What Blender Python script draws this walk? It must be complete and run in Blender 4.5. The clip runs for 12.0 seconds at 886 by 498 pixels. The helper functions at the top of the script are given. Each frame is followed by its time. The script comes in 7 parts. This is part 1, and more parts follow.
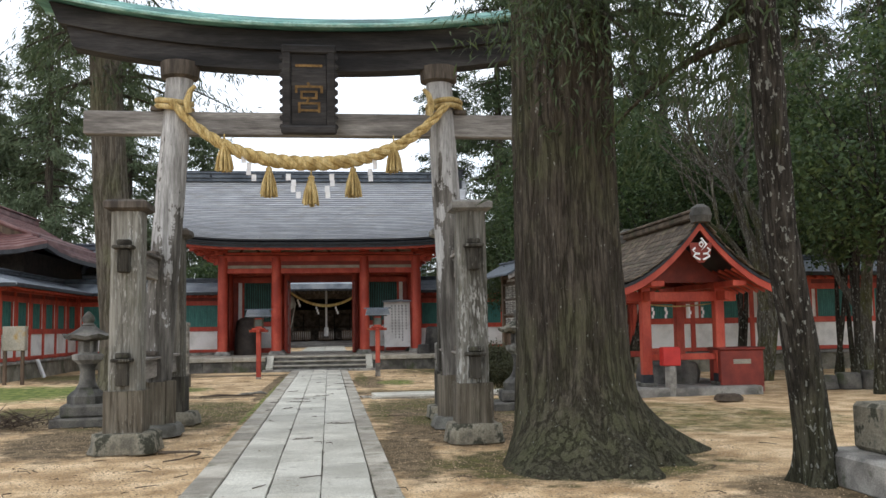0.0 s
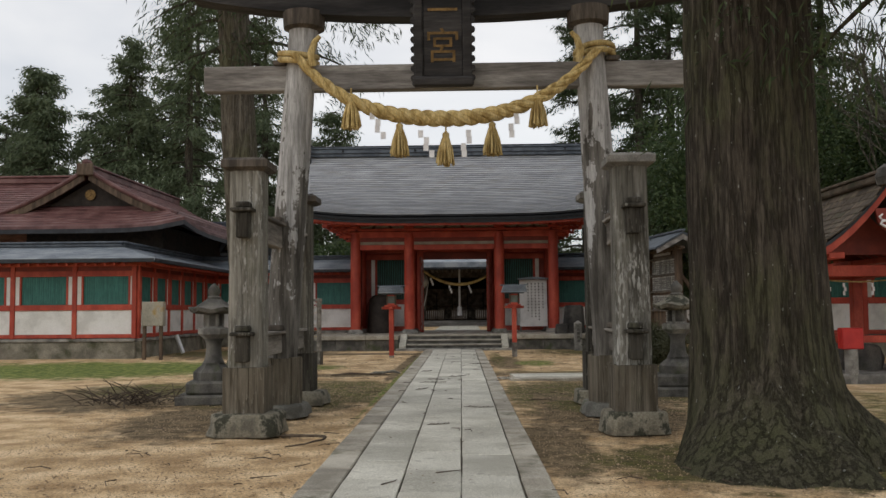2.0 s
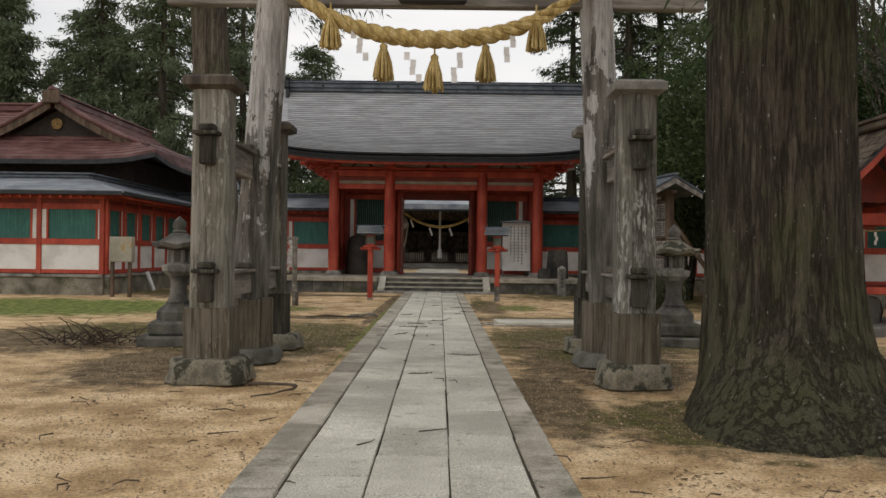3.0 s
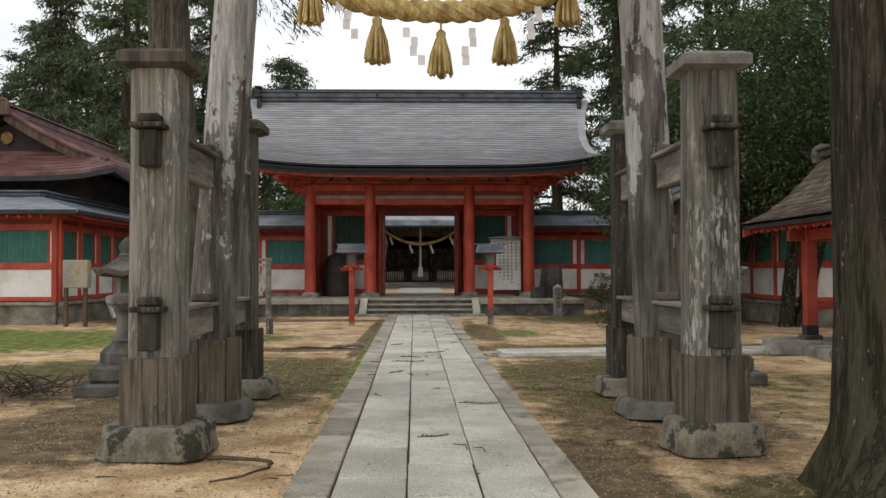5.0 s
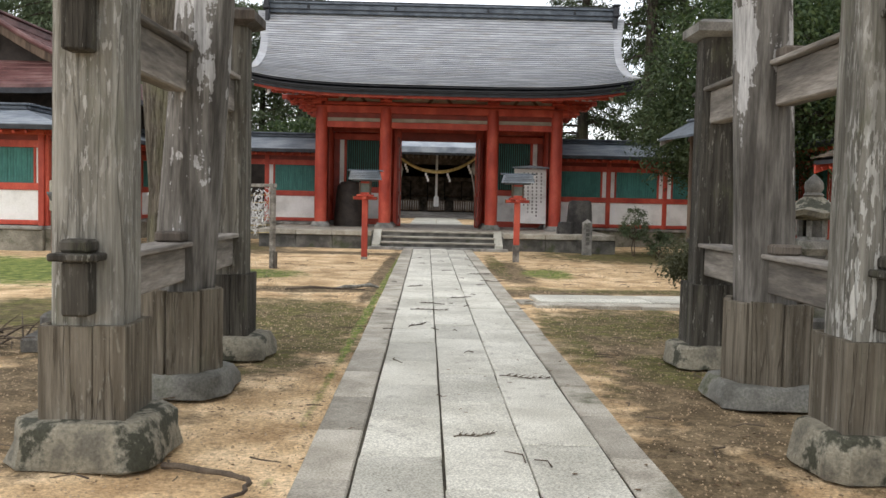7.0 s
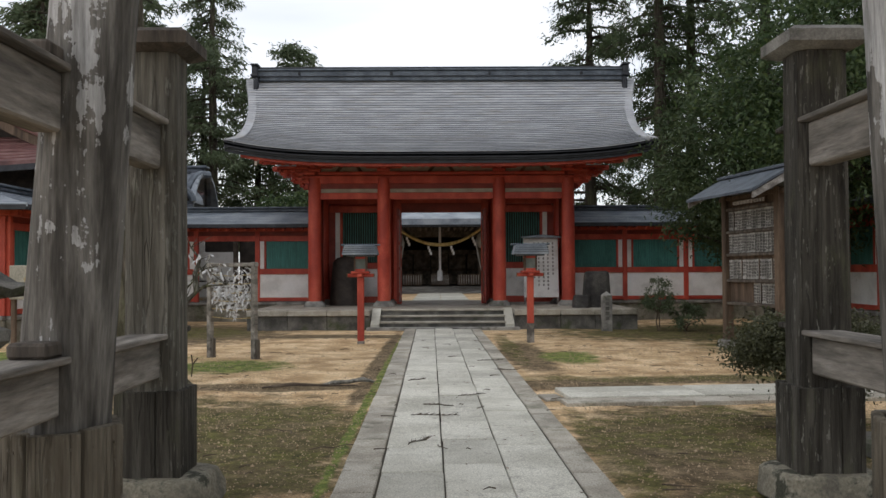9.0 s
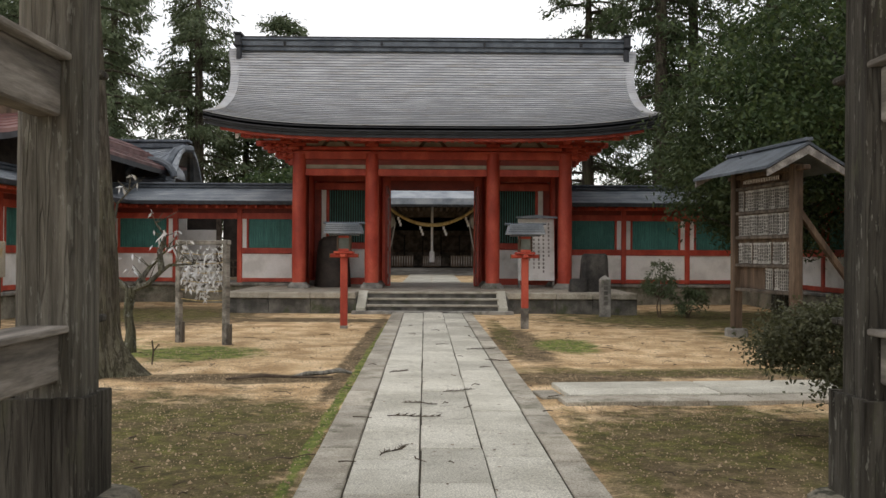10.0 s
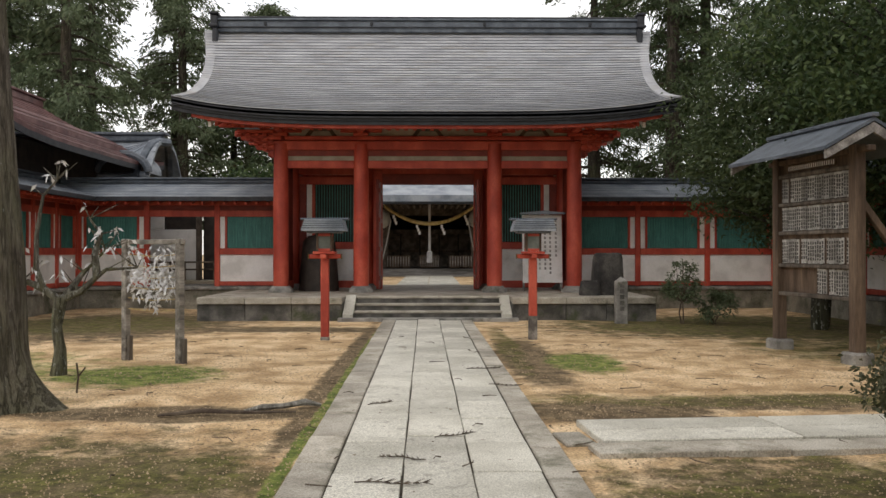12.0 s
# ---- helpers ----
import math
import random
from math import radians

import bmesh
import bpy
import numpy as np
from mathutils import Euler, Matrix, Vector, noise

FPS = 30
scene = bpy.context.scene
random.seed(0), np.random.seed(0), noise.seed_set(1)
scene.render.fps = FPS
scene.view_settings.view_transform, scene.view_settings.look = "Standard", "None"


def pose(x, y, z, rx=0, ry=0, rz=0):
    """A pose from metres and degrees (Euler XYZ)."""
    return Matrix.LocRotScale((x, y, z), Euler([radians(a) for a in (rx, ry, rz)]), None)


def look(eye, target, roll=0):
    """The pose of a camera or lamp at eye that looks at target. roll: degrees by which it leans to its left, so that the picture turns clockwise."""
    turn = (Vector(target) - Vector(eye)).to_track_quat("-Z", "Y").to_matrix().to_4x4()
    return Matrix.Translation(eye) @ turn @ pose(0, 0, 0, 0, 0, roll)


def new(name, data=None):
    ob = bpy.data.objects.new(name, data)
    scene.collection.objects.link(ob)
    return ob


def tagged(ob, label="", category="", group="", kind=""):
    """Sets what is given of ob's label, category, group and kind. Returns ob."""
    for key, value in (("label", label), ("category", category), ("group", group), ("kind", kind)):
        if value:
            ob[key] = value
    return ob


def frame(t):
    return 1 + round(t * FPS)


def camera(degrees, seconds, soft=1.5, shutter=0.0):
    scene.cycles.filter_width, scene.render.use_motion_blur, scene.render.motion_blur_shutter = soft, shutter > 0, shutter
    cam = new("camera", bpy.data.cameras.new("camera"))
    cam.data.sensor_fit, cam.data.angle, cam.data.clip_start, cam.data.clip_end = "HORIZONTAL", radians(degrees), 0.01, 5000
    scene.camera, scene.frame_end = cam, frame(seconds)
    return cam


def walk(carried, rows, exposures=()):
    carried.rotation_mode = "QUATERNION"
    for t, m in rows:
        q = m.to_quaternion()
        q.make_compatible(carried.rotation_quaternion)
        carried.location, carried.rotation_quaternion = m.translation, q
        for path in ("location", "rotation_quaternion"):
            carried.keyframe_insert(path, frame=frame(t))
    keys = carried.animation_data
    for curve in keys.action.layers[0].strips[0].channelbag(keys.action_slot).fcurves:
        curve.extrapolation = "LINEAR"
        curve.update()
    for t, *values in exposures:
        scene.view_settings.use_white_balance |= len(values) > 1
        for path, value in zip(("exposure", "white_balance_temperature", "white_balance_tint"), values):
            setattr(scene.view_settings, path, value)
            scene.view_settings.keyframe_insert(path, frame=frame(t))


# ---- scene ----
cam = camera(52.2, 12.0)
PATH = [
    (0, (0.609, -0.063, 1.522), (0.845, 1.916, 1.694), -0.9),
    (0.5, (0.552, 0.181, 1.514), (0.612, 2.171, 1.703), 0.0),
    (1, (0.566, 0.509, 1.488), (0.543, 2.501, 1.667), 0.5),
    (1.5, (0.538, 0.968, 1.46), (0.534, 2.96, 1.645), 0.2),
    (2, (0.527, 1.444, 1.425), (0.473, 3.439, 1.559), -0.5),
    (2.5, (0.44, 1.975, 1.399), (0.409, 3.975, 1.437), 0.4),
    (2.7, (0.441, 2.143, 1.373), (0.429, 4.143, 1.384), 0.8),
    (4.3, (0.196, 4.02, 1.486), (0.195, 6.02, 1.493), 0.6),
    (4.5, (0.148, 4.197, 1.478), (0.161, 6.197, 1.509), 0.4),
    (5, (0.053, 4.719, 1.469), (0.101, 6.718, 1.515), -0.1),
    (5.5, (-0.002, 5.235, 1.469), (0.061, 7.234, 1.454), 0.3),
    (6, (-0.069, 5.798, 1.493), (0.039, 7.794, 1.41), 1.1),
    (6.5, (-0.079, 6.336, 1.506), (-0.03, 8.331, 1.371), 0.7),
    (7, (-0.14, 6.899, 1.529), (-0.117, 8.895, 1.417), 1.3),
    (7.2, (-0.147, 7.129, 1.547), (-0.118, 9.127, 1.457), 0.9),
    (8.8, (-0.154, 8.985, 1.588), (-0.142, 10.984, 1.631), -0.3),
    (9, (-0.124, 9.216, 1.574), (-0.112, 11.215, 1.623), -0.3),
    (9.5, (-0.063, 9.891, 1.566), (-0.025, 11.89, 1.616), -0.1),
    (10, (-0.014, 10.494, 1.561), (0.011, 12.494, 1.569), 0.3),
    (10.5, (0.026, 11.145, 1.547), (0.047, 13.145, 1.544), 0.7),
    (11, (0.059, 11.712, 1.564), (0.08, 13.711, 1.594), 0.5),
    (11.5, (0.064, 12.383, 1.55), (0.099, 14.382, 1.569), -0.1),
    (12, (0.089, 12.941, 1.558), (0.115, 14.941, 1.566), -0.0),
]
EXPOSURES = [(0.0, -0.1, 6400, 10), (0.5, -0.6, 6500, 10), (1.5, -0.95, 6700, 11), (2.0, -0.8, 6900, 11), (2.5, -0.8, 7300, 12), (4.5, -0.38, 6900, 11), (5.0, -0.46, 7000, 11), (5.5, -0.33, 7400, 13), (6.5, -0.05, 6800, 11), (7.2, 0.2, 6700, 11), (9.0, -0.48, 6600, 11), (9.5, -0.38, 7000, 12), (10.5, -0.28, 7100, 12), (11.0, -0.26, 7000, 12), (12.0, -0.2, 7200, 13)]
walk(cam, [(t, look(eye, target, roll)) for t, eye, target, roll in PATH], EXPOSURES)

# ---- world and light ----
def make_world():
    w = bpy.data.worlds.new("overcast")
    scene.world = w
    w.use_nodes = True
    nt = w.node_tree
    nt.nodes.clear()
    out = nt.nodes.new("ShaderNodeOutputWorld")
    sky = nt.nodes.new("ShaderNodeTexSky")
    sky.sky_type, sky.sun_disc = "NISHITA", False
    sky.sun_elevation, sky.sun_rotation = radians(50), radians(215)
    bg = nt.nodes.new("ShaderNodeBackground")
    bg.inputs[1].default_value = 0.06
    nt.links.new(sky.outputs[0], bg.inputs[0])
    tc = nt.nodes.new("ShaderNodeTexCoord")
    mp = nt.nodes.new("ShaderNodeMapping")
    mp.inputs["Scale"].default_value = (1.0, 1.0, 2.6)
    nt.links.new(tc.outputs["Generated"], mp.inputs[0])
    nz = nt.nodes.new("ShaderNodeTexNoise")
    nz.inputs["Scale"].default_value, nz.inputs["Detail"].default_value = 2.6, 6
    nz.inputs["Distortion"].default_value = 0.4
    nt.links.new(mp.outputs[0], nz.inputs["Vector"])
    ramp = nt.nodes.new("ShaderNodeValToRGB")
    e = ramp.color_ramp.elements
    e[0].position, e[0].color = 0.30, (0.66, 0.70, 0.76, 1)
    e[1].position, e[1].color = 0.62, (0.98, 0.99, 1.0, 1)
    nt.links.new(nz.outputs[0], ramp.inputs[0])
    cloud = nt.nodes.new("ShaderNodeBackground")
    cloud.inputs[1].default_value = 1.42
    nt.links.new(ramp.outputs[0], cloud.inputs[0])
    add = nt.nodes.new("ShaderNodeAddShader")
    nt.links.new(bg.outputs[0], add.inputs[0])
    nt.links.new(cloud.outputs[0], add.inputs[1])
    nt.links.new(add.outputs[0], out.inputs[0])
    sun = new("sun", bpy.data.lights.new("sun", "SUN"))
    sun.data.energy, sun.data.angle, sun.data.color = 0.5, radians(40), (1.0, 0.96, 0.9)
    sun.matrix_world = look((-6, -9, 14), (0, 0, 0))


make_world()


# ---- materials ----
def nodes_of(name):
    m = bpy.data.materials.new(name)
    m.use_nodes = True
    return m, m.node_tree, m.node_tree.nodes["Principled BSDF"]


def ramp_node(nt, cols, lo=0.3, hi=0.7):
    r = nt.nodes.new("ShaderNodeValToRGB")
    e = r.color_ramp.elements
    while len(e) < len(cols):
        e.new(0.5)
    for i, c in enumerate(cols):
        e[i].position = lo + (hi - lo) * i / max(1, len(cols) - 1)
        e[i].color = (*c, 1)
    return r


def noise_node(nt, vec, scale, detail=5, rough=0.55):
    n = nt.nodes.new("ShaderNodeTexNoise")
    n.inputs["Scale"].default_value, n.inputs["Detail"].default_value, n.inputs["Roughness"].default_value = scale, detail, rough
    nt.links.new(vec, n.inputs["Vector"])
    return n.outputs[0]


def math_node(nt, op, a, b=None, clamp=False):
    n = nt.nodes.new("ShaderNodeMath")
    n.operation, n.use_clamp = op, clamp
    for i, v in enumerate((a, b)):
        if v is None:
            continue
        if isinstance(v, (int, float)):
            n.inputs[i].default_value = v
        else:
            nt.links.new(v, n.inputs[i])
    return n.outputs[0]


def mix_node(nt, fac, a, b, blend="MIX"):
    n = nt.nodes.new("ShaderNodeMixRGB")
    n.blend_type = blend
    for i, v in enumerate((fac, a, b)):
        if isinstance(v, (int, float)):
            n.inputs[i].default_value = v
        elif isinstance(v, tuple):
            n.inputs[i].default_value = (*v, 1)
        else:
            nt.links.new(v, n.inputs[i])
    return n.outputs[0]


def coords(nt, stretch=(1, 1, 1)):
    tc = nt.nodes.new("ShaderNodeTexCoord")
    mp = nt.nodes.new("ShaderNodeMapping")
    mp.inputs["Scale"].default_value = stretch
    nt.links.new(tc.outputs["Object"], mp.inputs[0])
    info = nt.nodes.new("ShaderNodeObjectInfo")
    off = nt.nodes.new("ShaderNodeVectorMath")
    off.operation = "MULTIPLY_ADD"
    nt.links.new(info.outputs["Random"], off.inputs[0])
    off.inputs[1].default_value = (7.3, 3.1, 5.7)
    nt.links.new(mp.outputs[0], off.inputs[2])
    return off.outputs[0], info.outputs["Random"]


def surface(name, cols, scale=3.0, rough=0.75, bump=0.25, bscale=None, metal=0.0, stretch=(1, 1, 1), vary=0.12, fine=0.35,
            stain=None, stain_at=(0.55, 0.65), stain_scale=2.0, stain_stretch=None, lo=0.37, hi=0.63, dist=0.02, spec=0.4):
    """Two scales of noise over a ramp of colours, an optional stain with a ragged edge, and fine relief."""
    m, nt, p = nodes_of(name)
    vec, rnd = coords(nt, stretch)
    big = noise_node(nt, vec, scale)
    small = noise_node(nt, vec, bscale or scale * 9, 4, 0.65)
    r = ramp_node(nt, cols, lo, hi)
    nt.links.new(big, r.inputs[0])
    col = r.outputs[0]
    grain = math_node(nt, "MULTIPLY_ADD", small, 4.4 * fine)
    nt.nodes[-1].inputs[2].default_value = 1 - 2.2 * fine
    grain = math_node(nt, "MAXIMUM", grain, 0.25)
    if stain:
        sv, _ = coords(nt, stain_stretch or stretch)
        sn = noise_node(nt, sv, stain_scale, 7, 0.65)
        sr = ramp_node(nt, [(0, 0, 0), (1, 1, 1)], *stain_at)
        nt.links.new(sn, sr.inputs[0])
        col = mix_node(nt, sr.outputs[0], col, stain)
    v = math_node(nt, "MULTIPLY_ADD", rnd, 2 * vary)
    nt.nodes[-1].inputs[2].default_value = 1 - vary
    tone = math_node(nt, "MULTIPLY", grain, v)
    n = nt.nodes.new("ShaderNodeVectorMath")
    n.operation = "SCALE"
    nt.links.new(col, n.inputs[0])
    nt.links.new(tone, n.inputs["Scale"])
    nt.links.new(n.outputs[0], p.inputs["Base Color"])
    p.inputs["Roughness"].default_value, p.inputs["Metallic"].default_value = rough, metal
    p.inputs["Specular IOR Level"].default_value = spec
    b = nt.nodes.new("ShaderNodeBump")
    b.inputs["Strength"].default_value, b.inputs["Distance"].default_value = bump, dist
    nt.links.new(small, b.inputs["Height"])
    nt.links.new(b.outputs[0], p.inputs["Normal"])
    return m


def flaked_wood(name, cols, flake, at, amount, moss=0.5):
    """Old upright timber: fine grain, long dark cracks, and flakes of pale surface left standing in drifts."""
    m, nt, p = nodes_of(name)
    vec, rnd = coords(nt, (1, 1, 0.06))
    big, _ = coords(nt, (1, 1, 0.35))
    short, _ = coords(nt, (1, 1, 0.22))
    grain = noise_node(nt, vec, 75, 6, 0.7)
    base = ramp_node(nt, cols, 0.36, 0.64)
    nt.links.new(noise_node(nt, vec, 16, 6, 0.6), base.inputs[0])
    drift = ramp_node(nt, [(0, 0, 0), (1, 1, 1)], 0.42, 0.60)
    nt.links.new(noise_node(nt, big, 3.2, 4, 0.55), drift.inputs[0])
    bits = ramp_node(nt, [(0, 0, 0), (1, 1, 1)], at, at + 0.025)
    nt.links.new(noise_node(nt, short, 34, 5, 0.6), bits.inputs[0])
    fac = math_node(nt, "MULTIPLY", math_node(nt, "MULTIPLY", drift.outputs[0], bits.outputs[0]), amount)
    col = mix_node(nt, fac, base.outputs[0], flake)
    crack = ramp_node(nt, [(1, 1, 1), (0, 0, 0)], 0.0, 0.02)
    line = math_node(nt, "ABSOLUTE", math_node(nt, "SUBTRACT", noise_node(nt, vec, 11, 3, 0.5), 0.47))
    nt.links.new(line, crack.inputs[0])
    col = mix_node(nt, math_node(nt, "MULTIPLY", crack.outputs[0], 0.4), col, tuple(c * 0.5 for c in cols[0]))
    green_at = ramp_node(nt, [(0, 0, 0), (1, 1, 1)], 0.56, 0.72)
    nt.links.new(noise_node(nt, big, 4.6, 6, 0.7), green_at.inputs[0])
    col = mix_node(nt, math_node(nt, "MULTIPLY", green_at.outputs[0], moss), col, (0.105, 0.11, 0.062))
    tone = math_node(nt, "MULTIPLY_ADD", grain, 1.0)
    nt.nodes[-1].inputs[2].default_value = 0.5
    sc = nt.nodes.new("ShaderNodeVectorMath")
    sc.operation = "SCALE"
    nt.links.new(col, sc.inputs[0])
    nt.links.new(tone, sc.inputs["Scale"])
    nt.links.new(sc.outputs[0], p.inputs["Base Color"])
    p.inputs["Roughness"].default_value = 0.88
    p.inputs["Specular IOR Level"].default_value = 0.25
    b = nt.nodes.new("ShaderNodeBump")
    b.inputs["Strength"].default_value, b.inputs["Distance"].default_value = 0.8, 0.015
    h = math_node(nt, "SUBTRACT", math_node(nt, "ADD", grain, math_node(nt, "MULTIPLY", fac, 0.6)), crack.outputs[0])
    nt.links.new(h, b.inputs["Height"])
    nt.links.new(b.outputs[0], p.inputs["Normal"])
    return m


def bark_material(name, cols, moss_col, moss_at, speck):
    """Stringy bark: narrow upright strips with dark furrows, moss low down and pale lichen specks."""
    m, nt, p = nodes_of(name)
    vec, rnd = coords(nt, (1, 1, 0.09))
    plain, _ = coords(nt, (1, 1, 0.5))
    strips = noise_node(nt, vec, 17, 8, 0.7)
    fine = noise_node(nt, vec, 90, 5, 0.7)
    base = ramp_node(nt, cols, 0.34, 0.66)
    nt.links.new(strips, base.inputs[0])
    col = base.outputs[0]
    ms = ramp_node(nt, [(0, 0, 0), (1, 1, 1)], *moss_at)
    nt.links.new(noise_node(nt, plain, 1.6, 7, 0.68), ms.inputs[0])
    col = mix_node(nt, math_node(nt, "MULTIPLY", ms.outputs[0], 0.75), col, moss_col)
    tc = nt.nodes.new("ShaderNodeTexCoord")
    sep = nt.nodes.new("ShaderNodeSeparateXYZ")
    nt.links.new(tc.outputs["Object"], sep.inputs[0])
    edge = nt.nodes.new("ShaderNodeMapRange")
    edge.inputs["From Min"].default_value, edge.inputs["From Max"].default_value = 1.3, -0.1
    patch = math_node(nt, "MULTIPLY", math_node(nt, "SUBTRACT", noise_node(nt, plain, 3.4, 8, 0.7), 0.5), 3.0)
    nt.links.new(math_node(nt, "ADD", sep.outputs["Z"], patch), edge.inputs["Value"])
    col = mix_node(nt, math_node(nt, "MULTIPLY", edge.outputs[0], 0.5), col, tuple(c * 1.1 for c in moss_col))
    furrow = ramp_node(nt, [(1, 1, 1), (0, 0, 0)], 0.0, 0.05)
    nt.links.new(math_node(nt, "ABSOLUTE", math_node(nt, "SUBTRACT", noise_node(nt, vec, 9, 6, 0.62), 0.5)), furrow.inputs[0])
    col = mix_node(nt, math_node(nt, "MULTIPLY", furrow.outputs[0], 0.55), col, tuple(c * 0.4 for c in cols[0]))
    sp = ramp_node(nt, [(0, 0, 0), (1, 1, 1)], speck, speck + 0.02)
    nt.links.new(noise_node(nt, plain, 22, 3, 0.6), sp.inputs[0])
    col = mix_node(nt, math_node(nt, "MULTIPLY", sp.outputs[0], 0.8), col, (0.27, 0.275, 0.245))
    tone = math_node(nt, "MULTIPLY_ADD", fine, 1.9)
    nt.nodes[-1].inputs[2].default_value = 0.05
    sc = nt.nodes.new("ShaderNodeVectorMath")
    sc.operation = "SCALE"
    nt.links.new(col, sc.inputs[0])
    nt.links.new(tone, sc.inputs["Scale"])
    nt.links.new(sc.outputs[0], p.inputs["Base Color"])
    p.inputs["Roughness"].default_value = 0.95
    p.inputs["Specular IOR Level"].default_value = 0.15
    b = nt.nodes.new("ShaderNodeBump")
    b.inputs["Strength"].default_value, b.inputs["Distance"].default_value = 1.0, 0.04
    h = math_node(nt, "SUBTRACT", math_node(nt, "ADD", strips, math_node(nt, "MULTIPLY", fine, 0.4)), math_node(nt, "MULTIPLY", furrow.outputs[0], 0.5))
    nt.links.new(h, b.inputs["Height"])
    nt.links.new(b.outputs[0], p.inputs["Normal"])
    return m


VERT, ALONG = (1, 1, 0.12), (0.12, 1, 1)
wood_flaked = flaked_wood("flaked_post_wood", [(0.085, 0.08, 0.066), (0.155, 0.147, 0.125), (0.23, 0.22, 0.19)], (0.46, 0.455, 0.42), 0.51, 1.0)
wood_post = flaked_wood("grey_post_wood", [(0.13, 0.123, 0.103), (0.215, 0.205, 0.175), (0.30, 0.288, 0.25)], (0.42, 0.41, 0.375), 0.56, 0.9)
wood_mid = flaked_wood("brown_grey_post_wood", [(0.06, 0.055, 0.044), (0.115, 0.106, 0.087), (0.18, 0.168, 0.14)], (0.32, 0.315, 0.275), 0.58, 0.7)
# Damp dark wood, with the rear post's unlit side put into its colour.
wood_rear = flaked_wood("dark_shaded_post_wood", [(0.025, 0.022, 0.017), (0.052, 0.047, 0.038), (0.092, 0.085, 0.07)], (0.28, 0.275, 0.235), 0.60, 0.7)
wood_sleeve = flaked_wood("dark_plank_wood", [(0.075, 0.063, 0.045), (0.13, 0.112, 0.085), (0.19, 0.168, 0.132)], (0.28, 0.265, 0.22), 0.60, 0.6)


def pillar_material():
    """Bare dark wood below, pale weathered wood above a ragged line."""
    m, nt, p = nodes_of("pale_topped_pillar_wood")
    vec, rnd = coords(nt, (1, 1, 0.1))
    small = noise_node(nt, vec, 60, 4, 0.65)
    low = ramp_node(nt, [(0.045, 0.04, 0.033), (0.098, 0.09, 0.078), (0.175, 0.163, 0.145)], 0.38, 0.62)
    high = ramp_node(nt, [(0.24, 0.235, 0.225), (0.36, 0.355, 0.345), (0.46, 0.455, 0.445)], 0.38, 0.62)
    n = noise_node(nt, vec, 12, 5)
    nt.links.new(n, low.inputs[0])
    nt.links.new(n, high.inputs[0])
    tc = nt.nodes.new("ShaderNodeTexCoord")
    sep = nt.nodes.new("ShaderNodeSeparateXYZ")
    nt.links.new(tc.outputs["Object"], sep.inputs[0])
    rag = noise_node(nt, tc.outputs["Object"], 3.0, 6, 0.7)
    long_vec, _ = coords(nt, (1, 1, 0.13))
    rag = math_node(nt, "ADD", math_node(nt, "MULTIPLY", rag, 0.45), math_node(nt, "MULTIPLY", noise_node(nt, long_vec, 6.5, 6, 0.6), 0.55))
    h = math_node(nt, "ADD", sep.outputs["Z"], math_node(nt, "MULTIPLY", math_node(nt, "SUBTRACT", rag, 0.5), 15.0))
    edge = nt.nodes.new("ShaderNodeMapRange")
    edge.inputs["From Min"].default_value, edge.inputs["From Max"].default_value = 3.0, 3.12
    nt.links.new(h, edge.inputs["Value"])
    col = mix_node(nt, edge.outputs[0], low.outputs[0], high.outputs[0])
    sc = nt.nodes.new("ShaderNodeVectorMath")
    sc.operation = "SCALE"
    nt.links.new(col, sc.inputs[0])
    g = math_node(nt, "MULTIPLY_ADD", small, 1.6)
    nt.nodes[-1].inputs[2].default_value = 0.2
    nt.links.new(g, sc.inputs["Scale"])
    nt.links.new(sc.outputs[0], p.inputs["Base Color"])
    p.inputs["Roughness"].default_value = 0.85
    b = nt.nodes.new("ShaderNodeBump")
    b.inputs["Strength"].default_value, b.inputs["Distance"].default_value = 0.6, 0.02
    nt.links.new(small, b.inputs["Height"])
    nt.links.new(b.outputs[0], p.inputs["Normal"])
    return m


wood_pillar = pillar_material()
wood_dark = surface("dark_weathered_wood", [(0.045, 0.037, 0.03), (0.085, 0.07, 0.056), (0.13, 0.11, 0.09)], 6, 0.85, 0.6, 42, stretch=VERT)
wood_beam = surface("weathered_beam_wood", [(0.13, 0.12, 0.11), (0.22, 0.205, 0.19), (0.33, 0.315, 0.29)], 6, 0.85, 0.5, 40, stretch=ALONG)
wood_sill = surface("weathered_tie_wood", [(0.10, 0.09, 0.078), (0.2, 0.18, 0.155), (0.3, 0.275, 0.245)], 6, 0.85, 0.5, 40, stretch=(1, 0.12, 1))
wood_black = surface("dark_beam_wood", [(0.012, 0.0115, 0.012), (0.026, 0.0245, 0.0245), (0.048, 0.045, 0.044)], 5, 0.8, 0.3, 40, stretch=ALONG)
wood_brown = surface("brown_board_wood", [(0.05, 0.032, 0.02), (0.09, 0.06, 0.04), (0.13, 0.09, 0.06)], 6, 0.75, 0.4, 40, stretch=VERT)
copper = surface("verdigris_copper", [(0.05, 0.14, 0.13), (0.10, 0.27, 0.24), (0.22, 0.45, 0.39)], 4, 0.6, 0.2, 40, metal=0.0, stretch=(0.3, 1, 1))
copper_pale = surface("pale_verdigris_edge", [(0.16, 0.36, 0.32), (0.38, 0.58, 0.52)], 9, 0.6, 0.2, 40, stretch=(0.4, 1, 1))
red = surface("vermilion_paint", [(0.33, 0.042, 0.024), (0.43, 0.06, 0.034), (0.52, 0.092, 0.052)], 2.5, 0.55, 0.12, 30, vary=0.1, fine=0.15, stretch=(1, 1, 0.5))
